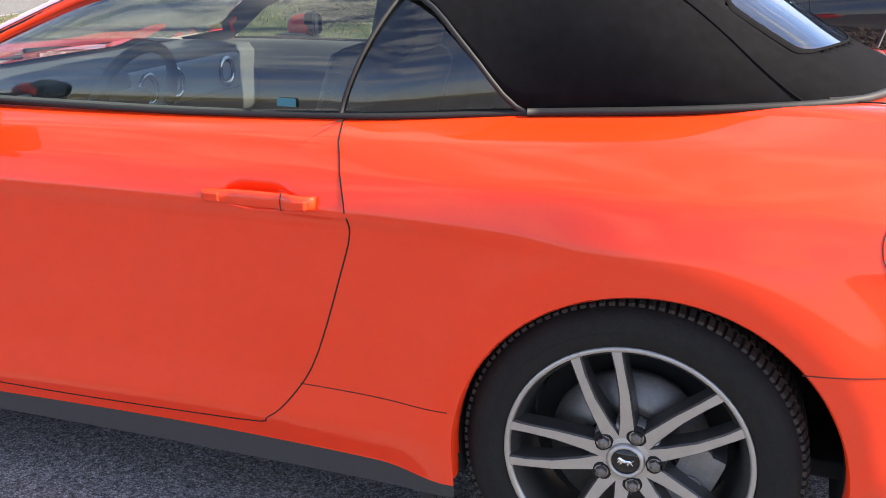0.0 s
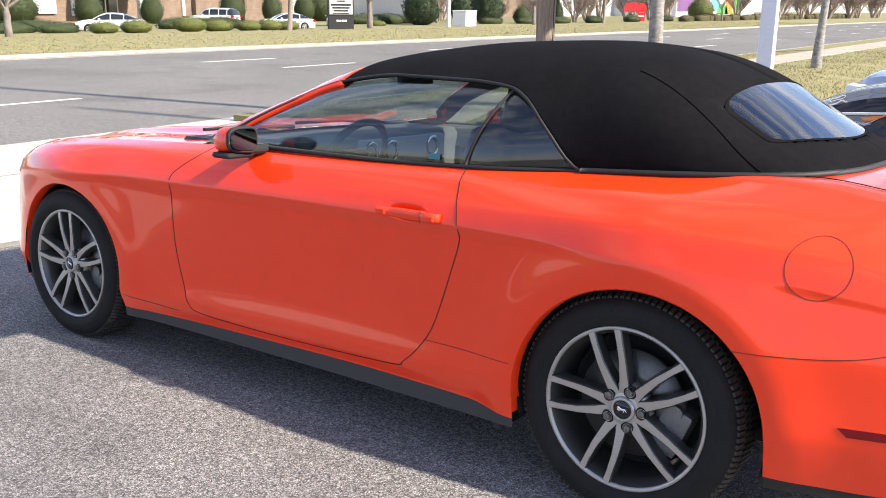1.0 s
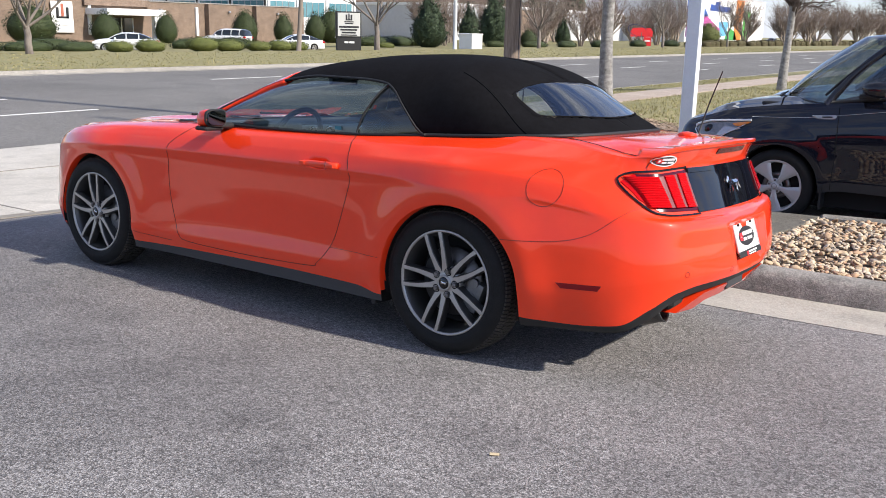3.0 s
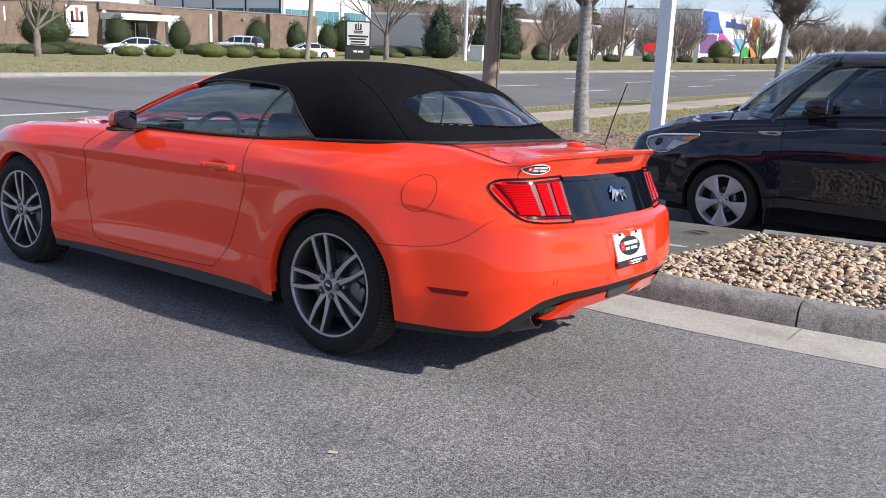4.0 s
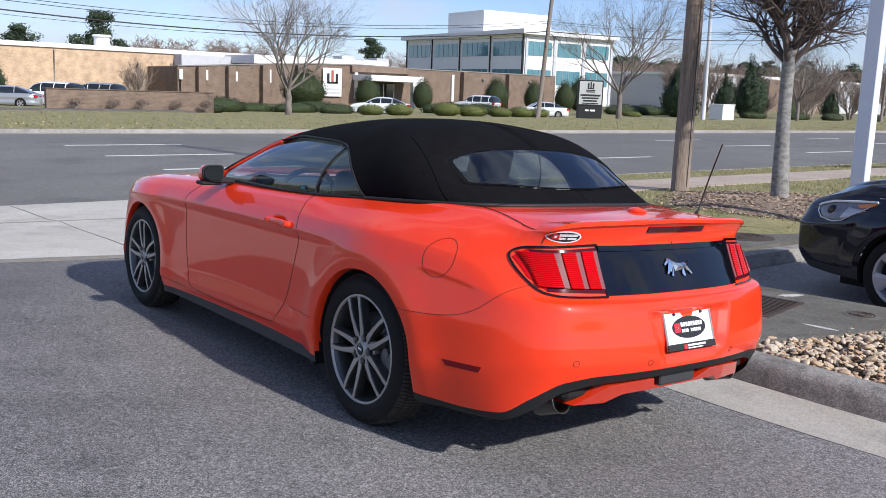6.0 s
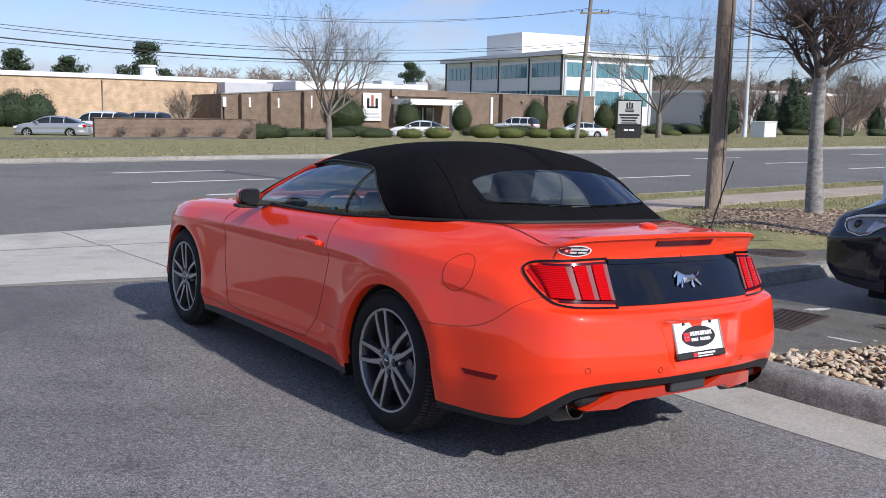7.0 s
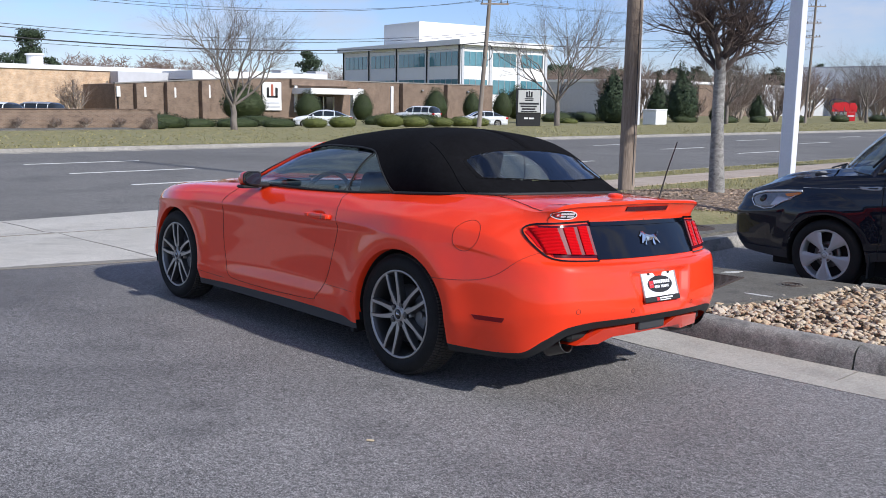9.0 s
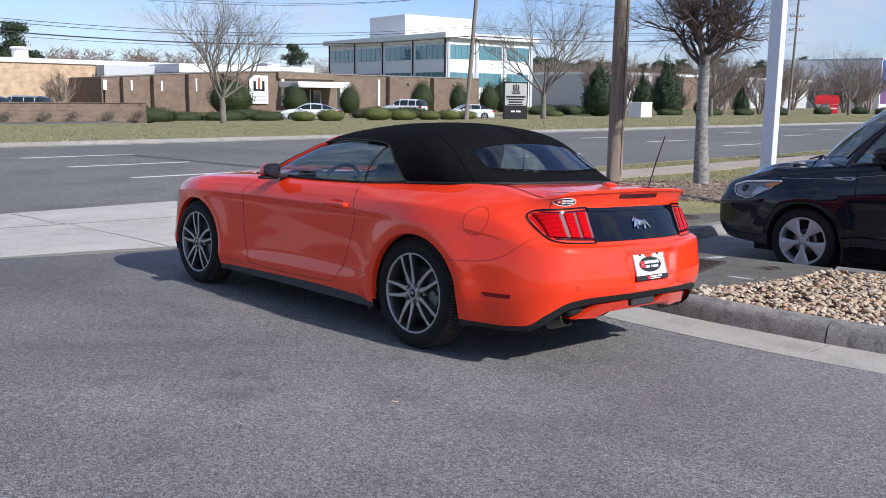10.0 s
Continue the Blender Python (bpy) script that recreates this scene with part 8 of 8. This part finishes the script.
field("violet_field", [(238, 1.0), (250, 1.0), (250, 6.2), (238, 5.8)], (.16, .07, .20))
field("pink_field", [(250.4, 3.0), (259, 1.8), (266, 3.2), (259, 5.2), (252, 7.4)], (.48, .08, .30))
field("light_blue_field", [(266, 1.2), (271, 1.6), (273, 5.6), (264, 5.4)], (.12, .38, .62))
field("green_mound", [(270, .3), (281, .3), (279, 2.6), (275.5, 3.6), (272, 2.8)], (.04, .30, .06))
field("orange_field", [(278, .3), (285, .3), (286, 12.1), (279, 12.1)], (.62, .20, .03))
field("green_field", [(285.4, .3), (292, .3), (294, 5), (293, 9.2), (287, 9.0)], (.07, .30, .05))

# roadside sign of the office
sg = empty("roadside_sign", pose(-43.7, 48.1, -.12, 0, 0, -38), label="dark framed roadside sign with pale letter board", category="sign")
block("sign_base", -.25, .25, -.92, .92, 0, .95, TRIM, sg)
block("sign_frame", -.2, .2, -.95, .95, .95, 2.85, TRIM, sg)
bd_ = block("sign_board", .2, .24, -.85, .85, 1.05, 2.75, mat("pale_sign_board", (.50, .50, .48), .6, var=.1), sg)
for y0, y1, z0, z1 in ((-.25, -.12, 2.2, 2.62), (.12, .25, 2.2, 2.62), (-.25, .25, 2.2, 2.28), (-.05, .05, 2.28, 2.70), (-.35, .35, 2.06, 2.14), (-.32, .32, 1.94, 2.02), (-.75, .75, 1.66, 1.80), (-.65, .62, 1.46, 1.58), (-.55, .50, 1.26, 1.38), (-.6, .6, 1.1, 1.18)):
    block("sign_bar", .24, .25, y0, y1, z0, z1, BLACKINK, bd_, bevel=0)
for y0, y1 in ((-.35, -.05), (.02, .4)):
    block("number_bar", .25, .262, y0, y1, .55, .68, WHITE, sg, bevel=0)
rs = empty("red_sign", pose(-62, 144.3, -.5, 0, 0, -52) @ Matrix.Scale(.72, 4), label="red roadside sign on a post", category="sign")
sweep("post", [(0, 0, 0), (0, 0, 3.2)], .15, GALV, rs, n=8)
REDSIGN = mat("red_sign_face", (.60, .015, .02), .4)
for k in (-1, 0, 1):  # three red peaks side by side
    bm = bmesh.new()
    pts = [(-1.0, 2.2), (-.34, 2.2), (0, 3.1), (.34, 2.2), (1.0, 2.2), (.45, 4.2), (-.45, 4.2)]
    front = [bm.verts.new((.12, k * 1.75 + y, z)) for y, z in pts]
    back = [bm.verts.new((-.12, k * 1.75 + y, z)) for y, z in pts]
    bm.faces.new(front)
    bm.faces.new(list(reversed(back)))
    for i in range(7):
        bm.faces.new((front[i], back[i], back[(i + 1) % 7], front[(i + 1) % 7]))
    bmesh.ops.triangulate(bm, faces=[q for q in bm.faces if len(q.verts) > 4])
    part("sign_peak", bm, REDSIGN, rs)
sweep("sign_ring", [(.05, -.9 + 2.4 * math.cos(a), 3.6 + 1.3 * math.sin(a) - .5 * math.cos(a)) for a in np.linspace(.6, 5.4, 30)], .10, mat("navy_sign_ring", (.03, .035, .09), .5), rs, n=6)
bm = bmesh.new()
cyl(bm, (-.10, 0, 0), (.06, 0, 0), 1.0, 1.0, 32)
for q in bm.verts:
    q.co = (q.co.x, q.co.y * 2.75, 3.2 + q.co.z * 1.12)
part("sign_back", bm, REDSIGN, rs)
block("lower_board", -.12, .12, .6, 2.4, .1, 2.1, REDSIGN, rs)
block("board_bar", .12, .14, .8, 2.2, 1.1, 1.4, WHITE, rs, bevel=0)
ub = empty("utility_cabinet", pose(-50, 74.0, far_z(-50), 0, 0, 0), label="white metal utility cabinet on the lawn", category="cabinet")
block("body", -.8, .8, -.95, .95, 0, 1.45, WHITEWALL, ub, bevel=.04)
block("lid", -.86, .86, -1.02, 1.02, 1.45, 1.55, WHITEWALL, ub, bevel=.03)
leaning_pole("light_pole", -48, 68.3, far_z(-48), 15, .20, .14, GREYWALL, (.05, -.3), label="tall grey metal street light pole", category="light pole")

# poles and wires along the far side
def line_pole(x, y, lean, h, label, arms):
    t = leaning_pole("power_pole", x, y, far_z(x) - .02, h, .17, .12, FARPOLE, lean, label=label, category="utility pole", group="power poles")
    for z, w, shift in arms:
        bm = bmesh.new()
        at = Vector((lean[0] * z / h, lean[1] * z / h + shift, z))
        box(bm, -.06, .06, -w, w, -.06, .06, .01, Matrix.Translation(at) @ pose(0, 0, 0, 4, 0, 0))
        part("cross_arm", bm, FARPOLE, t)
        for k in (-.92, -.45, .45, .92):
            bm = bmesh.new()
            cyl(bm, at + Vector((0, k * w, .06 + k * w * .07)), at + Vector((0, k * w, .26 + k * w * .07)), .05, .03, 8)
            part("insulator", bm, CABLE, t)
    return t


FARPOLE = mat("grey_pole_wood", (0.25, 0.21, 0.175), 0.9, var=0.5, scale=4, second=(0.14, 0.115, 0.095), stretch=(2, 2, .15))
line_pole(-43.0, 42.1, (0.0, 1.05), 11.4, "leaning wooden power pole with a cross arm", ((8.75, 1.4, .55),))
line_pole(-50.0, 106.4, (0.0, .55), 16.2, "tall wooden power pole with several arms", ((14.3, 2.7, 0), (12.3, 1.9, 0), (10.6, 1.9, 0)))
sweep_coil = sweep("hanging_coil", [(-42.9, 42.0 + .75 + .45 * math.cos(a), 5.2 + .55 * math.sin(a)) for a in np.linspace(0, 2 * math.pi, 25)], .03, CABLE, None, n=5)
tagged(sweep_coil, label="loop of spare black cable on the pole", category="cable")


def wire(p, q, sag, r, label="thin black overhead wire"):
    p, q = Vector(p), Vector(q)
    pts = [p.lerp(q, i / 24) - Vector((0, 0, sag * 4 * (i / 24) * (1 - i / 24))) for i in range(25)]
    tagged(sweep("overhead_wire", pts, r, CABLE, None, n=5), label=label, category="wire", group="overhead wires")


for zp, zq, sag, r in ((8.9, 8.9, 2.4, .012), (8.8, 8.7, 2.1, .012), (6.6, 6.6, 1.62, .016), (6.45, 6.45, 1.64, .016), (5.9, 6.0, 1.60, .034), (5.6, 5.6, 1.42, .012)):
    wire((-43, 42.6, zp), (-44, -9, zq), sag, r)
    wire((-43, 42.6, zp), (-50, 106.7, zp + 4.6), .9, r)

# far bare trees, pines, clipped shrubs
def winter_tree(seed, h, r0, reach, depth=5, kids=3):
    t = Tree(seed, 6)
    n0 = Vector((0, 0, 0))
    pts = [Vector((.03 * math.sin(i), .03 * math.cos(i * 2), h * i / 5)) for i in range(6)]
    t.limb(pts, [r0 * (1.15 - .06 * i) for i in range(6)])
    for k in range(6):
        a = 2 * math.pi * k / 6 + t.r.uniform(-.4, .4)
        d = Vector((math.cos(a), math.sin(a), t.r.uniform(.7, 1.7))).normalized()
        t.grow(pts[-1] - Vector((0, 0, t.r.uniform(0, h * .25))), d, reach * t.r.uniform(.36, .48), r0 * .48, depth, .045, .42, kids, .06, .73)
    return t


winter_tree(21, 1.6, .18, 6.0, 5, 4).build("bare_tree", Matrix.Translation((-42.5, 22.0, -.12)), BARKFAR, TWIGFAR, label="bare spreading tree on the winter lawn", category="tree", group="bare trees")
winter_tree(35, 2.3, .21, 8.2, 5, 4).build("bare_tree", Matrix.Translation((-44.5, 52.4, -.15)), BARKFAR, TWIGFAR, label="bare spreading tree beside the roadside sign", category="tree", group="bare trees")
winter_tree(44, 2.3, .18, 7.2, 5, 4).build("bare_tree", Matrix.Translation((-46.0, 80.9, -.17)), BARKFAR, TWIGFAR, label="bare spreading tree on the far verge", category="tree", group="bare trees")
winter_tree(52, 2.2, .2, 8.0, 5, 4).build("bare_tree", Matrix.Translation((-48.0, 119.5, -.25)), BARKFAR, TWIGFAR, label="bare spreading tree near the red sign", category="tree", group="bare trees")
winter_tree(57, 2.2, .18, 7.0, 5, 4).build("bare_tree", Matrix.Translation((-48.0, 147.0, -.25)), BARKFAR, TWIGFAR, label="bare spreading tree before the painted building", category="tree", group="bare trees")


def vase_tree(seed, h, stems=6):
    """Many pale stems rising from one foot into a fan of fine twigs."""
    t = Tree(seed, 5)
    for k in range(stems):
        a = 2 * math.pi * k / stems + t.r.uniform(-.4, .4)
        d = Vector((math.cos(a) * .36, math.sin(a) * .36, 1)).normalized()
        t.grow(Vector((math.cos(a), math.sin(a), 0)) * .10, d, h * t.r.uniform(.36, .44), .080, 4, .05, .34, 5, .07, .66)
    return t


small = vase_tree(61, 3.7, 7).build("bare_shrub_tree", Matrix.Translation((-66, 92, -.57)), PALESTEM, TWIGBROWN, label="bare many-stemmed ornamental tree", category="tree", group="ornamental trees")
for x, y, s in ((-64, 100, 1.1), (-62, 108, 1.0), (-60, 118, 1.2), (-70, 124, 1.3), (-66, 150, 1.3), (-64, 162, 1.2), (-58, 222, 1.5), (-86, 29, .8), (-66, 134, 1.1), (-78, 104, 1.7), (-82, 116, 1.9), (-84, 130, 1.8), (-80, 143, 2.0), (-86, 158, 2.0), (-84, 172, 2.1), (-88, 186, 2.2), (-86, 200, 2.0), (-84, 216, 2.3), (-70, 226, 2.2), (-64, 156, 1.5), (-61, 98.5, .8), (-55, 206, 2.0), (-57, 216, 2.1), (-55, 226, 2.0), (-56, 238, 2.1), (-54, 250, 2.1), (-56, 262, 2.2), (-54, 276, 2.2), (-55, 292, 2.3), (-54, 310, 2.3), (-56, 330, 2.4), (-54, 352, 2.4), (-56, 380, 2.5)):
    c = copy_thing(small, pose(x, y, far_z(x), 0, 0, x * 37 % 360))
    s *= 1.45
    c.scale = (s, s, s)


def leaf_cloud(seed, n, size, shape, rough=.12):
    """Small leaf cards over a shaped surface; shape maps a unit direction to a point."""
    r = random.Random(seed)
    v, f = [], []
    for _ in range(n):
        d = Vector((r.gauss(0, 1), r.gauss(0, 1), r.gauss(0, 1))).normalized()
        p = shape(d) * (1 + r.uniform(-rough, rough * .5))
        a = Vector((r.gauss(0, 1), r.gauss(0, 1), r.gauss(0, 1))).normalized()
        a = (a - d * a.dot(d) * .7).normalized() * size * r.uniform(.6, 1.3)
        b = a.cross(d).normalized() * size * r.uniform(.4, .9)
        k = len(v)
        v += [p - a, p + b * .6, p + a, p - b * .6]
        f.append((k, k + 1, k + 2, k + 3))
    return v, f


def shrub(name, m, seed, shape, material, n, size, label, category, group):
    t = empty(name, m, label=label, category=category, group=group)
    bm = bmesh.new()
    bmesh.ops.create_icosphere(bm, subdivisions=3, radius=1.0)
    for q in bm.verts:
        d = q.co.normalized()
        q.co = shape(d) * (.90 + .06 * noise.noise(d * 3 + Vector((seed, 0, 0))))
    part("inner_foliage", bm, material, t, smooth=True, sharp=3)
    v, f = leaf_cloud(seed, n, size, shape)
    raw("leaves", v, f, material, t, smooth=False)
    return t


egg = lambda w, h: (lambda d: Vector((d.x * w * (1 - .28 * max(0, d.z)), d.y * w * (1 - .28 * max(0, d.z)), h * .5 + d.z * h * .5)))
clip = shrub("clipped_shrub", Matrix.Translation((-78, 50.9, -.57)), 5, egg(1.45, 3.3), LEAF, 4200, .075, "tall clipped egg-shaped evergreen shrub", "shrub", "clipped shrubs")
for x, y, sx, sz in ((-78, 58.2, .85, 1.02), (-78, 69.2, 1.05, 1.2), (-78, 75.3, .85, 1.15), (-78, 80.8, .95, 1.2), (-77, 42.6, 1.6, 1.15), (-81, 87.0, 1.4, 1.42), (-59, 101, .85, .75)):
    c = copy_thing(clip, pose(x, y, -.57, 0, 0, y * 53 % 360))
    c.scale = (sx, sx, sz)
low = shrub("low_hedge", Matrix.Translation((-46, 36.2, -.16)), 6, lambda d: Vector((d.x * 1.0, d.y * 1.15, .45 + d.z * .5)), LEAFYELLOW, 1500, .07, "low rounded yellow-green hedge mound", "hedge", "hedge mounds")
for x, y, s in ((-46.2, 38.6, .95), (-46, 41.2, .9), (-46.4, 43.6, .95), (-48, 33.6, 1.0), (-48.2, 31.4, .9), (-47.0, 46.0, .9), (-47.5, 39.9, .9), (-60, 72.5, .9)):
    c = copy_thing(low, pose(x, y, far_z(x) - .03, 0, 0, y * 71 % 360))
    c.scale = (s, s, s * (.85 + .1 * (y % 1)))
dk = shrub("dark_hedge", Matrix.Translation((-56, 24, -.57)), 7, lambda d: Vector((d.x * 1.1, d.y * 2.0, .55 + d.z * .65)), LEAF, 1800, .08, "low dark green spreading hedge", "hedge", "dark hedges")
for x, y, s in ((-54, 22.0, .8), (-58, 27.5, 1.0), (-57, 30.5, 1.1), (-60, 34, 1.2), (-56, 33.5, 1.0), (-60, 47, 1.3), (-60, 50.5, 1.3), (-62, 53.5, 1.3), (-66, 78, 1.6), (-66, 82, 1.6), (-66, 87, 1.6), (-60, 95, 1.4), (-58, 101, 1.3), (-57, 108, 1.3), (-56, 116, 1.4), (-58, 134, 1.5), (-58, 148, 1.5), (-57, 156, 1.5), (-57, 168, 1.5)):
    c = copy_thing(dk, pose(x, y, far_z(x) - .03, 0, 0, (y * 31 % 40) - 20))
    c.scale = (s * .8, s * .9, s * .72)
for y in (11.8, 13.8, 15.4, 17.4, 19.2):
    c = copy_thing(small, pose(-47.3, y, -.12, 0, 0, y * 97 % 360))
    c.scale = (.29, .33, .19)
    tagged(c, label="small leafless brown shrub at the low wall", category="shrub", group="leafless shrubs")
# clipped hedge blocks in a row in front of the painted building
def hedge_box(d):
    k = 1 / max(abs(d.x), abs(d.y), abs(d.z), 1e-6)
    b = d.lerp(d * k, .82)
    return Vector((b.x * .85, b.y * 2.3, .55 + b.z * .6))


hb = shrub("hedge_block", Matrix.Translation((-55, 150, -.6)), 17, hedge_box, mat("brown_green_hedge_leaf", (.060, .062, .020), .8, var=.6, scale=2, second=(.10, .070, .035), island=-.4), 1500, .10, "low clipped brown-green hedge block", "hedge", "clipped hedge blocks")
for i in range(26):
    y = 155 + 5.1 * i + (2.5 if i % 5 == 0 else 0)
    c = copy_thing(hb, pose(-55 - .02 * i, y, -.6, 0, 0, (i * 37 % 9) - 4))
    c.scale = (1, 1, 1 + .25 * ((i * 7) % 5) / 4)
# tall screen hedge by the tan wall
scr = shrub("screen_hedge", Matrix.Translation((-88, 14, -.6)), 8, egg(1.7, 3.6), LEAFDARK, 1600, .12, "tall dark evergreen hedge plant at the tan wall", "hedge", "screen hedge")
for i in range(9):
    copy_thing(scr, pose(-88, 15.8 - 1.9 * i if i else 16, -.6, 0, 0, i * 47))
for x, y, h in ((-60, 80.4, 5.4), (-60.5, 95.0, 6.4)):
    firs = shrub("evergreen_tree", Matrix.Translation((x, y, -.6)), int(y), (lambda hh: (lambda d: Vector((d.x * 2.7 * (1 - .7 * (d.z * .5 + .5)), d.y * 2.7 * (1 - .7 * (d.z * .5 + .5)), hh * .52 + d.z * hh * .5)) * (1 + .34 * noise.noise(d * 2.8 + Vector((hh, 0, 0))))))(h), LEAFDARK, 3200, .20, "dark conical evergreen tree", "tree", "evergreen trees")

for x, y, s in ((-75, 111, .8), (-70, 131, .6)):
    c = copy_thing(firs, pose(x, y, -.6, 0, 0, y * 29 % 360))
    c.scale = (s * 1.1, s * 1.1, s)


def pine(x, y, h, seed):
    r = random.Random(seed)
    t = empty("pine_tree", Matrix.Translation((x, y, -.6)), label="tall pine with clumped dark needles", category="tree", group="pines")
    sweep("trunk", [(0, 0, 0), (.1, .1, h * .5), (0, .1, h * .95)], .3, BARK, t, n=7, taper=.08)
    v, f = [], []
    for _ in range(34):
        z = h * r.uniform(.45, .98)
        reach = (1 - (z / h - .5) * 1.7) * h * .36 + .5
        a = r.uniform(0, 6.28)
        c = Vector((math.cos(a), math.sin(a), 0)) * reach * r.uniform(.2, 1) + Vector((0, 0, z))
        w = r.uniform(.8, 1.6)
        vv_, ff = leaf_cloud(r.random(), 110, .3, lambda d: Vector((d.x * w, d.y * w, d.z * w * .55)), .5)
        k = len(v)
        v += [c + q for q in vv_]
        f += [tuple(k + i for i in q) for q in ff]
    raw("crown", v, f, LEAFDARK, t, smooth=False)


for i, (x, y, h) in enumerate(((-150, 46.3, 13), (-155, 35, 10), (-160, 28, 11), (-160, 106, 12.5), (-150, 12, 11), (-190, 262, 13), (-188, 276, 15), (-186, 296, 17), (-182, 316, 18), (-178, 340, 18), (-170, 362, 20))):
    pine(x, y, h, i)
shrub("olive_tree", Matrix.Translation((-60, 171, -.6)), 91, egg(2.5, 4.4), LEAFYELLOW, 2600, .22, "small olive-green leafy tree by the painted building", "tree", "leafy trees")
# far belt of evergreens behind the sheds
V, F = [], []
r = random.Random(31)
for i in range(60):
    y = 185 + 4.6 * i + r.uniform(-3, 3)
    c = Vector((r.uniform(-235, -210), y, r.uniform(8, 12.5) * (.8 + .15 * (i % 3))))
    w, h = r.uniform(4, 7), r.uniform(4, 6)
    vv_, ff = leaf_cloud(i, 420, .75, lambda d: Vector((d.x * w, d.y * w, d.z * h)) * (1 + .35 * noise.noise(d * 2.3 + Vector((i, 0, 0)))), .10)
    k = len(V)
    V += [c + q for q in vv_]
    F += [tuple(k + a for a in q) for q in ff]
    k = len(V)
    for a in range(9):
        for b in range(12):
            d = Vector((math.sin(math.pi * a / 8) * math.cos(math.pi * b / 6), math.sin(math.pi * a / 8) * math.sin(math.pi * b / 6), math.cos(math.pi * a / 8)))
            V.append(c + Vector((d.x * w, d.y * w, d.z * h)) * (.93 + .35 * noise.noise(d * 2.3 + Vector((i, 0, 0)))))
    F += [(k + 12 * a + b, k + 12 * a + (b + 1) % 12, k + 12 * a + 12 + (b + 1) % 12, k + 12 * a + 12 + b) for a in range(8) for b in range(12)]
tagged(raw("far_evergreens", V, F, LEAFDARK, smooth=False), label="distant belt of dark evergreen crowns", category="trees", kind="stuff")
# far wood: many bare crowns as one stand
V, F = [], []
r = random.Random(77)
for i in range(2100):
    x, y = r.uniform(-225, -172), r.uniform(64, 98) if i < 230 else r.uniform(150, 420)
    h = r.uniform(8.5, 12.5) * (.86 if y < 120 else 1 + .25 * (y - 150) / 200)
    lean = Vector((r.uniform(-.06, .06), r.uniform(-.08, .08), 1))
    k = len(V)
    V += [Vector((x, y - .14, -.6)), Vector((x, y + .14, -.6)), Vector((x, y + .03, 0)) + lean * h * .85, Vector((x, y - .03, 0)) + lean * h * .85]
    F.append((k, k + 1, k + 2, k + 3))
    for _ in range(64):
        t = r.uniform(.28, .95)
        a = r.uniform(0, 6.28)
        p = Vector((x, y, 0)) + lean * h * t + Vector((math.cos(a), math.sin(a), 0)) * r.uniform(0, 1.6) * (1.15 - t)
        q = p + Vector((math.cos(a) * r.uniform(.3, 1.5), math.sin(a) * r.uniform(.3, 1.5), r.uniform(.1, 1.2)))
        w = (q - p).cross(Vector((1, 0, .1))).normalized() * r.uniform(.03, .08)
        k = len(V)
        V += [p - w, p + w, q + w * .3, q - w * .3]
        F.append((k, k + 1, k + 2, k + 3))
tagged(raw("far_wood", V, F, TWIGBROWN, smooth=False), label="distant belt of bare winter woodland", category="trees", kind="stuff")

# tufts on the far lawn
V, F = [], []
r = random.Random(41)
for _ in range(26000):
    x, y = -27.25 - 16 * r.random() ** 1.4, r.uniform(-14, 135)
    h, a, w = r.uniform(.02, .065), r.uniform(0, 6.28), r.uniform(.015, .04)
    z = far_z(x)
    k = len(V)
    V += [(x - w * math.cos(a), y - w * math.sin(a), z), (x + w * math.cos(a), y + w * math.sin(a), z), (x + r.uniform(-.06, .06), y + r.uniform(-.06, .06), z + h)]
    F.append((k, k + 1, k + 2))
tagged(raw("far_lawn_grass", V, F, STUMPYGRASS, smooth=False), label="dry straw-coloured tufts of the far lawn", category="grass", kind="stuff")
